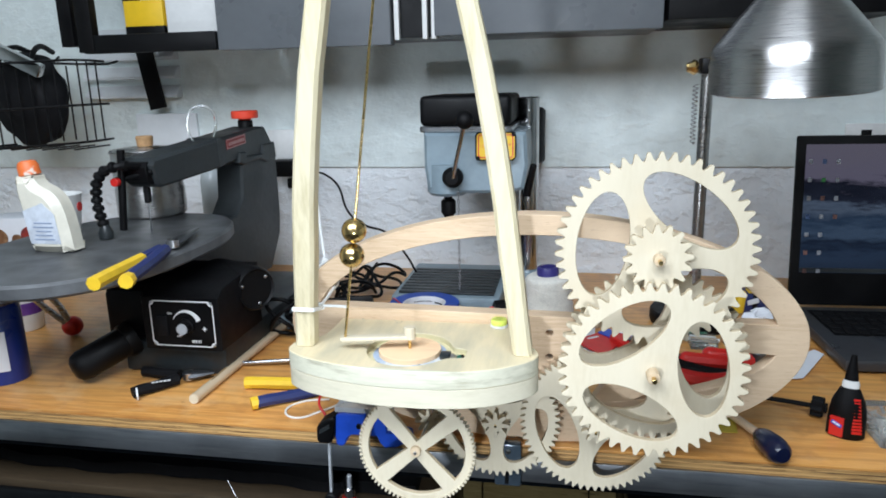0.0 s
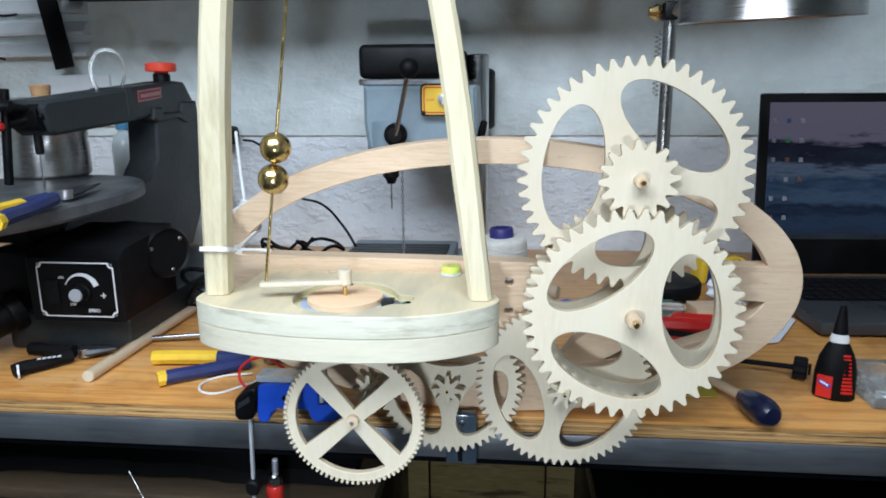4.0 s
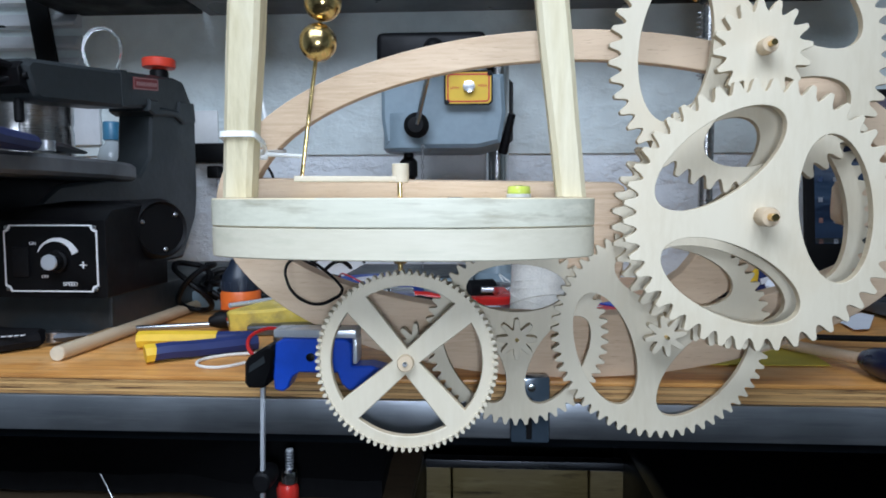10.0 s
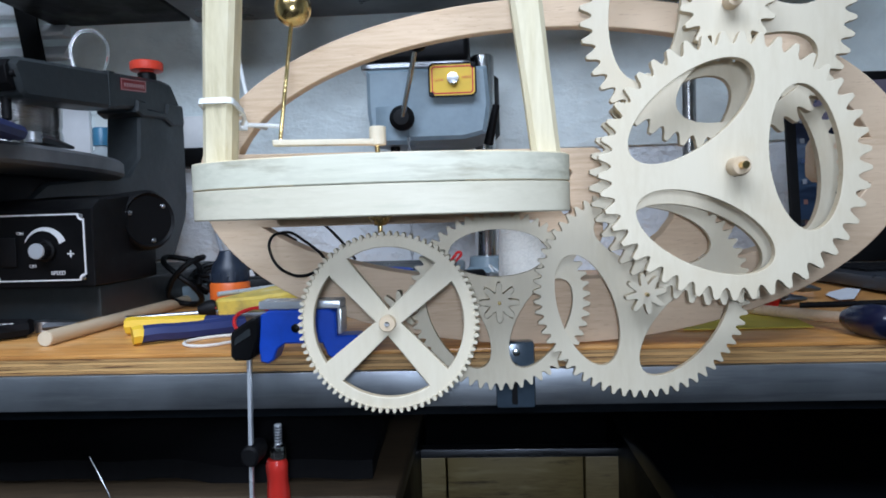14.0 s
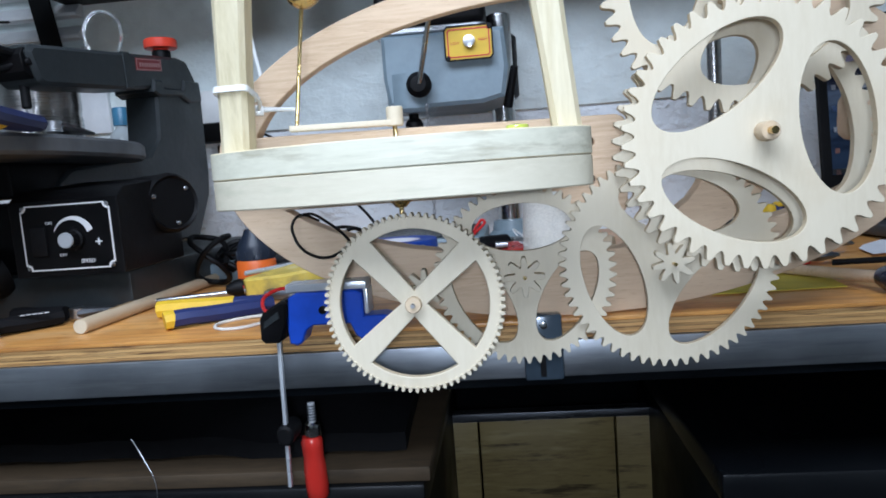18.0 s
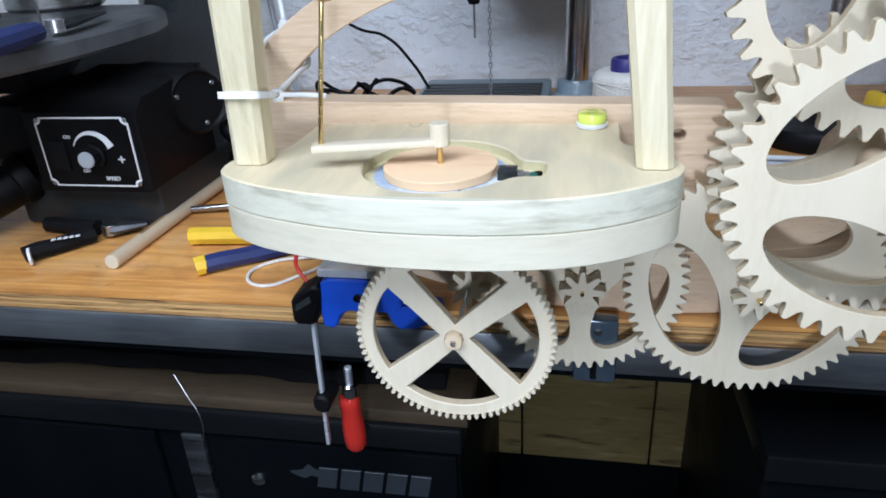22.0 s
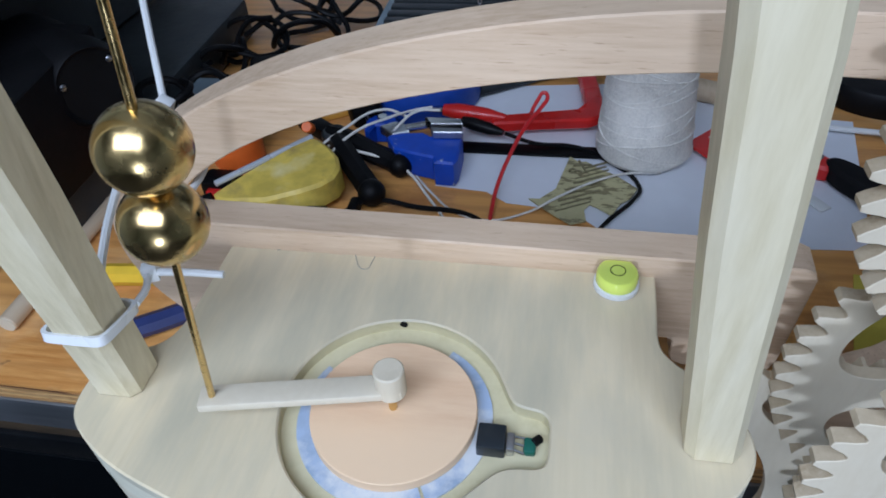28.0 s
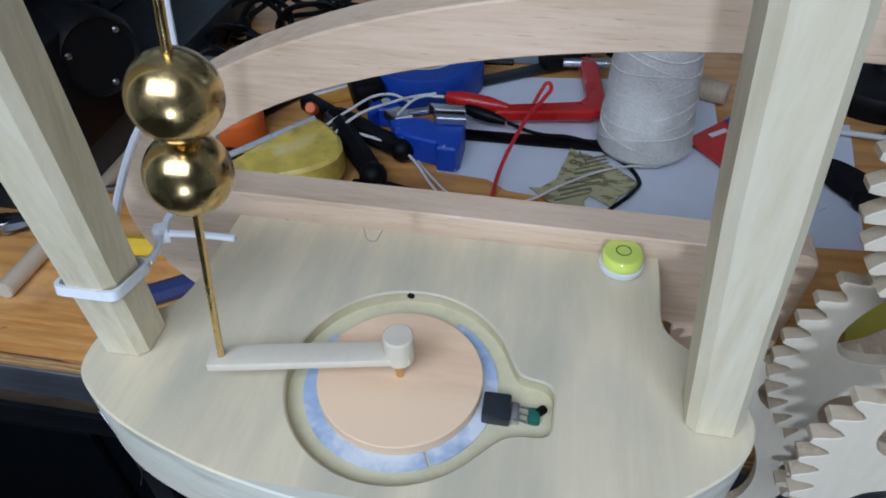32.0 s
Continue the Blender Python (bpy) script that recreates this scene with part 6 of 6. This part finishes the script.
mt = thing("small_motor", (-0.03, 1.27, BENCH), "small black motor with bared wires beside the spool", "motor")
part("casing", moved(rod(0.0155, 0.050, None, 0.003, 28), between((-0.064, 1.258, BENCH + 0.0165), (-0.016, 1.282, BENCH + 0.0165))[0]), BLACK, mt)
part("terminal", slab(0.022, 0.016, 0.014, pose(-0.004, 1.290, BENCH + 0.018, 0, 0, 28), 0.002), SCREW, mt, "grey metal terminal end")
part("lead", cable([(-0.004, 1.294, BENCH + 0.026), (-0.010, 1.300, BENCH + 0.036), (-0.002, 1.308, BENCH + 0.030), (0.012, 1.302, BENCH + 0.020)], 0.0013), NYLON, mt)
part("black_clip", slab(0.034, 0.014, 0.014, pose(0.020, 1.292, BENCH + 0.016, 0, 0, -40), 0.003), BLACK, mt)
whole("hex_key", stick((-0.134, 1.268, BENCH + 0.0045), (-0.098, 1.270, BENCH + 0.0045), 0.0035, seg=6), BLACK, "short black hex key on the bench", "key")
random.seed(7)
for k, (x, y, r) in enumerate(((-0.36, 1.32, 0.055), (-0.42, 1.27, 0.05), (-0.33, 1.40, 0.06), (-0.40, 1.42, 0.05), (-0.45, 1.24, 0.04))):
    pts = []
    for i in range(16):
        a = i * 0.9 + k
        pts.append((x + r * (0.7 + 0.3 * random.random()) * math.cos(a), y + r * (0.6 + 0.3 * random.random()) * math.sin(a), BENCH + 0.008 + 0.045 * random.random()))
    whole("power_cable", cable(pts, 0.0034), BLACK, "tangled black power cable behind the saw", "cable", "power cables")
for k, (x, y, r, h) in enumerate(((-0.425, 1.085, 0.028, 0.085), (-0.40, 1.12, 0.032, 0.06))):
    pts = []
    for i in range(13):
        a = i * 1.15 + k
        pts.append((x + r * (0.6 + 0.4 * random.random()) * math.cos(a), y + r * (0.6 + 0.4 * random.random()) * math.sin(a), BENCH + 0.006 + h * (0.5 + 0.5 * math.sin(i * 0.7 + k)) * random.uniform(0.6, 1.0)))
    whole("power_cable", cable(pts, 0.0038), BLACK, "coiled black power cable heaped beside the saw motor", "cable", "power cables")
whole("black_lead", cable([(-0.53, 1.565, 1.175), (-0.49, 1.53, 1.172), (-0.455, 1.51, 1.15), (-0.43, 1.50, 1.09), (-0.39, 1.49, 1.062), (-0.335, 1.47, 1.05), (-0.28, 1.43, 1.01), (-0.25, 1.40, 0.978)], 0.0026), BLACK, "thin black lead from the wall adapter", "cable")
whole("braided_lead", cable([(-0.585, 1.575, 1.155), (-0.58, 1.57, 1.12), (-0.57, 1.56, 1.06), (-0.54, 1.52, 0.99), (-0.50, 1.47, BENCH + 0.006)], 0.004), SHADES[1], "black and white braided lead hanging down the wall", "cable")
wl = thing("wall_adapter", (-0.585, 1.58, 1.2), "black power adapter in a white wall socket", "power adapter")
part("socket_plate", box(-0.655, -0.585, 1.585, 1.5912, 1.165, 1.275, 0.003), WHITE, wl)
part("adapter_body", box(-0.635, -0.545, 1.540, 1.5848, 1.165, 1.205, 0.008), BLACK, wl)
part("plug_lower", box(-0.60, -0.575, 1.555, 1.5848, 1.135, 1.160, 0.004), BLACK, wl)
ws = thing("wall_socket", (0.70, 1.59, 1.25), "white wall socket above the laptop", "wall socket")
part("socket_plate", box(0.645, 0.765, 1.584, 1.5912, 1.195, 1.275, 0.003), WHITE, ws)
part("switch", box(0.675, 0.695, 1.581, 1.5838, 1.235, 1.262, 0.001), BLACK, ws)

# ---- right side of the bench ----
s2 = thing("screwdriver", (0.30, 0.85, BENCH), "screwdriver with a navy handle near the bench edge", "screwdriver")
part("handle", lathe([(0, 0), (0.009, 0.0005), (0.0130, 0.005), (0.0150, 0.014), (0.0152, 0.026), (0.0130, 0.044), (0.009, 0.055), (0, 0.056)], between((0.3245, 0.766, BENCH + 0.0157), (0.311, 0.822, BENCH + 0.0130))[0], 24), NAVYGRIP, s2, "glossy navy handle")
part("shaft", stick((0.312, 0.819, BENCH + 0.0130), (0.262, 0.955, BENCH + 0.006), 0.0055), BIRCH, s2, "bare wooden shank")
sg = thing("superglue_bottle", (0.427, 0.868, BENCH), "small black and red superglue bottle", "bottle")
SG = Matrix.Translation((0.4225, 0.856, BENCH + 0.0005)) @ Matrix.Rotation(radians(-20), 4, "Z") @ Matrix.Diagonal((1, 0.58, 1, 1))
part("bottle_body", lathe([(0, 0), (0.0195, 0), (0.0215, 0.002), (0.0213, 0.030), (0.0185, 0.048), (0.0125, 0.062), (0.010, 0.066), (0, 0.066)], SG, 36), BLACK, sg)
part("collar", lathe([(0, 0.0662), (0.0098, 0.0662), (0.0098, 0.071), (0.0085, 0.0755), (0, 0.0755)], SG, 24), NYLON, sg, "pale grey collar")
part("cap", lathe([(0, 0.0757), (0.0078, 0.0757), (0.0070, 0.084), (0.0045, 0.100), (0.003, 0.109), (0, 0.109)], SG, 20), BLACK, sg)
for i in range(11):
    z = 0.011 + i * 0.0042
    part("red_rib", slab(0.0125 - 0.0004 * i, 0.0040, 0.0030, SG @ pose(0.0118 - 0.00035 * i, -0.0190 + 0.0006 * i, z, 0, 0, 28), 0.001), RED, sg)
part("red_panel", slab(0.017, 0.003, 0.026, SG @ pose(-0.0105, -0.0188, 0.0155, 0, 0, -28), 0.0008), RED, sg)
part("blue_stripe", slab(0.014, 0.003, 0.005, SG @ pose(-0.0104, -0.0196, 0.0190, 0, 20, -28), 0.0006), BLUE, sg)
part("print_bar", slab(0.010, 0.003, 0.002, SG @ pose(-0.0104, -0.0200, 0.0195, 0, 20, -28), 0.0003), INK, sg)
bk = thing("chuck_key", (0.40, 0.90, BENCH), "black knurled knob on a steel rod", "chuck key")
KM = between((0.398, 0.910, BENCH + 0.0146), (0.414, 0.902, BENCH + 0.0146))[0]
part("knob", cut([[((0.0128 + 0.0016 * math.cos(8 * a)) * math.cos(a), (0.0128 + 0.0016 * math.cos(8 * a)) * math.sin(a)) for a in [2 * math.pi * i / 64 for i in range(64)]]], 0.015, KM @ Matrix.Translation((0, 0, 0.0085)), 0.0015), RUBBER, bk, "lobed black plastic knob")
part("knob_boss", rod(0.007, 0.003, KM @ Matrix.Translation((0, 0, 0.0170)), 0.0008, 20), RUBBER, bk)
part("rod", stick((0.325, 0.945, BENCH + 0.0085), (0.400, 0.909, BENCH + 0.0140), 0.0033), RUBBER, bk)
sb = thing("screw_box", (0.49, 0.86, BENCH), "clear plastic box of small screws", "box")
part("box_shell", box(0.452, 0.545, 0.826, 0.905, BENCH + 0.0005, BENCH + 0.030, 0.003), GLASS, sb)
random.seed(3)
for i in range(14):
    x, y, a = random.uniform(0.465, 0.53), random.uniform(0.838, 0.893), random.uniform(0, 3.14)
    part("screw", stick((x - 0.008 * math.cos(a), y - 0.008 * math.sin(a), BENCH + 0.006 + 0.001 * (i % 5)), (x + 0.008 * math.cos(a), y + 0.008 * math.sin(a), BENCH + 0.006 + 0.001 * (i % 5)), 0.0018, 0.0012, 8), SCREW, sb)
def grips(label, origin, ways, joint, tip):
    """Two thick dipped handles that meet at a riveted joint with short jaws."""
    t = thing("pliers", origin, label, "pliers", "pliers")
    for pts, r, mat in ways:
        h = part("handle", cable([(x, y, BENCH + z) for x, y, z in pts], r), mat, t)
        x, y, z = pts[0]
        part("grip_end", lathe([(r * math.sin(math.pi * i / 10), -r * math.cos(math.pi * i / 10)) for i in range(11)], Matrix.Translation((x, y, BENCH + z)), 16), mat, h)
    part("joint", rod(0.011, 0.014, Matrix.Translation((joint[0], joint[1], BENCH + joint[2])), 0.002, 20), STEEL, t)
    m, n = between((joint[0], joint[1], BENCH + joint[2]), (tip[0], tip[1], BENCH + tip[2]))
    part("jaw", moved(lathe([(0, 0), (0.010, 0.0), (0.011, n * 0.3), (0.006, n * 0.8), (0.003, n), (0, n)], None, 8), m @ Matrix.Diagonal((1, 0.6, 1, 1))), STEEL, t, "dark steel jaws")


grips("pliers with glossy red dipped handles beside the laptop", (0.31, 1.05, BENCH),
      (([(0.258, 1.034, 0.022), (0.285, 1.024, 0.024), (0.320, 1.024, 0.023), (0.352, 1.038, 0.020)], 0.0115, RED),
       ([(0.300, 1.072, 0.0145), (0.322, 1.066, 0.0150), (0.345, 1.064, 0.0150), (0.364, 1.060, 0.0160)], 0.0135, RED)), (0.366, 1.052, 0.018), (0.402, 1.062, 0.012))
grips("pliers with one red and one black handle", (0.28, 0.99, BENCH),
      (([(0.232, 0.994, 0.0128), (0.255, 0.982, 0.0128), (0.285, 0.975, 0.0128), (0.312, 0.982, 0.0128)], 0.0125, RED),
       ([(0.232, 1.046, 0.0118), (0.255, 1.020, 0.0130), (0.285, 1.002, 0.0130), (0.316, 0.996, 0.0128)], 0.0110, BLACK)), (0.322, 0.990, 0.0100), (0.352, 0.988, 0.0100))
rp = thing("blister_card", (0.115, 1.14, BENCH), "red and blue printed card package", "package")
part("card", cut([[(0.088, 1.127), (0.138, 1.178), (0.172, 1.148), (0.146, 1.080), (0.124, 1.077)]], 0.002, Matrix.Translation((0, 0, BENCH + 0.0078))), RED, rp)
part("blue_panel", cut([[(0.129, 1.166), (0.148, 1.184), (0.190, 1.146), (0.165, 1.124)]], 0.002, Matrix.Translation((0, 0, BENCH + 0.0102))), BLUE, rp)
part("hang_slot", slab(0.022, 0.006, 0.001, pose(0.120, 1.142, BENCH + 0.0094, 0, 0, 38), 0.0003), INK, rp)
rc = thing("utility_cutter", (0.17, 1.07, BENCH), "red and black utility cutter on paper", "cutter")
part("grip", cut([smooth_loop([(0.148, 1.136), (0.160, 1.148), (0.178, 1.140), (0.200, 1.112), (0.214, 1.092), (0.206, 1.080), (0.190, 1.086), (0.166, 1.104)], 4)], 0.016, Matrix.Translation((0, 0, BENCH + 0.0105)), 0.003), RED, rc, "red plastic grip")
part("slider", slab(0.034, 0.012, 0.004, pose(0.188, 1.104, BENCH + 0.0200, 0, 0, -48), 0.001), STEEL, rc, "worn steel plate")
part("black_end", cut([smooth_loop([(0.206, 1.094), (0.222, 1.092), (0.246, 1.066), (0.262, 1.040), (0.252, 1.026), (0.232, 1.040), (0.208, 1.072)], 4)], 0.020, Matrix.Translation((0, 0, BENCH + 0.0125)), 0.004), RUBBER, rc, "black rubber end")
whole("label_strip", slab(0.048, 0.012, 0.0015, pose(0.184, 1.058, BENCH + 0.0035, 0, 0, -56), 0.0004), NYLON, "small white printed label strip", "label")
yb = thing("snap_pliers", (0.43, 1.34, BENCH), "navy tool with yellow grips and a white tag", "tool")
YM = pose(0.432, 1.345, BENCH + 0.0235, 0, 0, 12)
part("body", slab(0.082, 0.036, 0.044, YM, 0.008), BLUEGRIP, yb)
for dx, w in ((-0.0345, 0.018), (0.0365, 0.012)):
    part("grip", slab(w, 0.040, 0.046, YM @ pose(dx, 0, 0.001, 0, 6, 0), 0.007), YELGRIP, yb, "yellow rubber grip")
part("top_band", slab(0.052, 0.016, 0.006, YM @ pose(0.004, -0.010, 0.0225, 8, 0, 0), 0.002), YELGRIP, yb)
part("strap", slab(0.014, 0.0385, 0.047, YM @ pose(-0.008, 0, 0), 0.005), BLACK, yb)
part("tag", slab(0.022, 0.001, 0.010, YM @ pose(-0.014, -0.0215, 0.004, 0, -14, 0), 0.0003), PAPER, yb, "white paper tag")
off = thing("dowel_offcut", (0.115, 1.222, BENCH), "short sawn dowel offcut lying on the paper", "offcut")
part("rod", stick((0.086, 1.234, BENCH + 0.0138), (0.136, 1.213, BENCH + 0.0138), 0.0118, seg=24), DOWEL, off)
part("sawn_end", lathe([(0, 0), (0.0105, 0), (0.0105, 0.0005), (0, 0.0006)], between((0.13595, 1.21302, BENCH + 0.0138), (0.140, 1.2113, BENCH + 0.0138))[0], 24), BASS, off, "pale sawn end")
crumple = bmesh.new()
bmesh.ops.create_icosphere(crumple, subdivisions=3, radius=1)
for v in crumple.verts:
    n = 0.75 + 0.5 * noise.noise(v.co * 2.6) + 0.18 * noise.noise(v.co * 7)
    v.co = Vector((0.421 + v.co.x * 0.046 * n, 1.205 + v.co.y * 0.036 * n, max(BENCH + 0.0006, BENCH + 0.024 + v.co.z * 0.030 * n)))
bag = whole("crumpled_bag", crumple, PAPER, "crumpled white plastic bag on the bench", "bag", smooth=False)
bag.data.materials.append(BLUE)
for f in bag.data.polygons:
    if (f.center - Vector((0.438, 1.180, BENCH + 0.046))).length < 0.016:
        f.material_index = 1
whole("wood_offcut", slab(0.070, 0.046, 0.014, pose(0.374, 1.158, BENCH + 0.0075, 0, 0, 8), 0.001), BIRCH, "flat pale wood offcut beside the bag", "offcut")
cb = thing("parts_box", (0.302, 1.145, BENCH), "small clear plastic parts box with a green edge", "box")
part("box_shell", box(0.280, 0.324, 1.128, 1.162, BENCH + 0.0005, BENCH + 0.018, 0.002), GLASS, cb)
part("green_edge", box(0.281, 0.312, 1.1635, 1.1665, BENCH + 0.0005, BENCH + 0.019, 0.0008), GREENPCB, cb)
whole("white_zip_tie", cable([(0.16, 1.18, BENCH + 0.006), (0.24, 1.165, BENCH + 0.008), (0.33, 1.15, BENCH + 0.010)], 0.003), NYLON, "white plastic strip behind the gears", "strip")

# ---- left end of the bench ----
can = thing("spray_can", (-0.79, 0.87, BENCH), "blue and white spray can on the bench", "can")
CN = Matrix.Translation((-0.806, 0.872, BENCH + 0.0005))
part("can_body", lathe([(0, 0), (0.033, 0), (0.034, 0.003), (0.034, 0.118), (0.030, 0.126), (0, 0.126)], CN, 40), NAVYCAN, can)
part("text_panel", cut([[(-0.010, -0.032), (0.010, -0.032), (0.010, 0.032), (-0.010, 0.032)]], 0.0012, CN @ Matrix.Rotation(radians(38), 4, "Z") @ Matrix.Translation((0, -0.0346, 0.055)) @ UPRIGHT), PAPER, can)
part("rim", lathe([(0.031, 0.126), (0.0325, 0.128), (0.031, 0.130), (0.028, 0.128), (0.031, 0.126)], CN, 36), SCREW, can)
tub = thing("plastic_tub", (-0.938, 1.088, BENCH), "white plastic tub with a violet band", "tub")
TB = Matrix.Translation((-0.958, 1.088, BENCH + 0.0005))
part("tub_body", lathe([(0, 0), (0.030, 0), (0.032, 0.003), (0.0365, 0.066), (0.039, 0.067), (0.039, 0.072), (0.034, 0.072), (0.029, 0.004), (0, 0.004)], TB, 36), WHITE, tub)
part("band", lathe([(0.0345, 0.033), (0.0362, 0.057), (0.0356, 0.057), (0.0340, 0.033), (0.0345, 0.033)], TB, 36), plain("violet_print", (0.12, 0.035, 0.24), 0.5), tub, "violet printed band")
rt = thing("pipe_cutter", (-0.834, 1.062, BENCH), "grey bent tool with a red plastic end", "tool")
for dx, dy in ((0, 0), (0.022, 0.014)):
    part("tube", cable([(-0.885 + dx, 1.00 + dy, 1.075), (-0.868 + dx, 1.01 + dy, 1.030), (-0.850 + dx * 0.7, 1.035 + dy * 0.7, 0.985), (-0.836, 1.056, 0.955)], 0.006), SCREW, rt)
part("red_end", lathe([(0.0185 * math.sin(math.pi * i / 12), 0.0185 - 0.0185 * math.cos(math.pi * i / 12)) for i in range(13)], Matrix.Translation((-0.834, 1.062, BENCH + 0.0005)), 20), RED, rt, "round red plastic knob")

# ---- over the bench ----
cabs = thing("wall_cabinet", (-0.2, 1.45, 1.45), "slate grey wall cabinet with plain doors", "cabinet")
part("carcass", box(-0.60, 0.235, 1.335, 1.597, 1.468, 2.05, 0.002), CABINET, cabs)
part("door", box(-0.612, -0.262, 1.300, 1.332, 1.449, 2.05, 0.002), CABINET, cabs)
part("door", box(-0.178, 0.230, 1.300, 1.332, 1.462, 2.05, 0.002), CABINET, cabs)
part("dark_gap", box(-0.255, -0.185, 1.326, 1.334, 1.462, 2.05), BLACK, cabs)
for x in (-0.257, -0.203, -0.186):
    part("white_strip", box(x, x + 0.009, 1.312, 1.3255, 1.458, 2.05, 0.001), WHITE, cabs)
whole("dark_cabinet", box(0.238, 0.62, 1.305, 1.597, 1.475, 2.05, 0.003), BLACK, "black cabinet hanging beside the grey doors", "cabinet")
shelf = thing("black_shelf", (-0.75, 1.4, 1.46), "black steel shelf frame holding small boxes", "shelf")
part("front_rail", box(-0.905, -0.614, 1.295, 1.312, 1.450, 1.486, 0.002), BLACK, shelf)
part("upright", box(-0.915, -0.880, 1.293, 1.315, 1.452, 1.95, 0.002), BLACK, shelf)
part("upright", moved(box(-0.021, 0.021, -0.004, 0.004, -0.07, 0.30, 0.001), pose(-0.925, 1.55, 1.40, 0, -9, 0)), BLACK, shelf)
part("shelf_board", box(-0.90, -0.614, 1.312, 1.595, 1.472, 1.484, 0.001), BLACK, shelf)
part("bracket", box(-0.955, -0.925, 1.295, 1.315, 1.465, 1.95, 0.002), BLACK, shelf)
yx = thing("battery_box", (-0.8, 1.4, 1.485), "yellow and black cardboard box on the shelf", "box")
part("carton", box(-0.865, -0.775, 1.385, 1.43, 1.4865, 1.56, 0.001), YELLOW, yx)
part("black_panel", box(-0.8652, -0.7748, 1.3845, 1.4302, 1.4865, 1.508, 0.0005), BLACK, yx)
whole("white_carton", box(-0.765, -0.64, 1.38, 1.47, 1.4865, 1.63, 0.002), WHITE, "plain white carton on the shelf", "box")
bkt = thing("wire_basket", (-1.12, 1.42, 1.25), "black wire basket hung with dark clutter", "basket")
for i in range(9):
    part("wire", cable([(-1.235 + i * 0.031, 1.34, 1.250 + 0.003 * i), (-1.235 + i * 0.031, 1.34, 1.43)], 0.0018, False, 2), BLACK, bkt)
for z in (1.255, 1.335, 1.43):
    part("hoop", cable([(-1.245, 1.46, z), (-1.245, 1.34, z), (-0.983, 1.34, z + 0.012), (-0.983, 1.46, z + 0.012)], 0.0026, False, 2), BLACK, bkt)
for i in range(7):
    part("wire", cable([(-1.235 + i * 0.04, 1.34, 1.252), (-1.235 + i * 0.04, 1.46, 1.252)], 0.0018, False, 2), BLACK, bkt)
for i in range(3):
    part("wire", cable([(-0.983, 1.37 + i * 0.03, 1.264), (-0.983, 1.37 + i * 0.03, 1.442)], 0.0018, False, 2), BLACK, bkt)
for x in (-1.20, -1.02):
    part("hook", cable([(x, 1.34, 1.436), (x, 1.46, 1.437), (x, 1.560, 1.445), (x, 1.5905, 1.462)], 0.0026, False, 3), BLACK, bkt)
lump = bmesh.new()
bmesh.ops.create_icosphere(lump, subdivisions=4, radius=1)
for v in lump.verts:
    n = 0.92 + 0.16 * noise.noise(v.co * 1.6) + 0.05 * noise.noise(v.co * 5)
    v.co = Vector((-1.13 + v.co.x * 0.10 * n, 1.40 + v.co.y * 0.052 * n, max(1.2545, 1.36 + v.co.z * 0.11 * n)))
sack = thing("dark_bag", (-1.13, 1.45, 1.2545), "black fabric tool bag in the wire basket", "bag")
part("bag_body", lump, RUBBER, sack)
for dx in (-0.035, 0.035):
    part("strap", cable([(-1.13 + dx, 1.375, 1.40), (-1.13 + dx * 1.2, 1.365, 1.445), (-1.13 + dx, 1.40, 1.475), (-1.13 + dx * 0.8, 1.45, 1.465)], 0.006), BLACK, sack)
whole("bit_rail", slab(0.17, 0.018, 0.03, pose(-1.12, 1.335, 1.455, 0, 25, 0), 0.004), CHROME, "chrome bit rail hung over the basket", "rail")
for i in range(4):
    z = 1.357 + i * 0.045
    whole("wall_plank", cut([[(1.5912, z), (1.5912, z + 0.030), (1.578, z + 0.026), (1.562, z + 0.006), (1.562, z)]], 0.250, Matrix.Translation((-0.995, 0, 0)) @ Matrix(((0, 0, 1, 0), (1, 0, 0, 0), (0, 1, 0, 0), (0, 0, 0, 1))), 0.001), PAINT, "white painted horizontal wall slat", "board", "white wall slats")
whole("wall_board", box(-1.00, -0.835, 1.580, 1.5912, 1.205, 1.318, 0.003), PAINT, "white painted square board on the wall", "board")
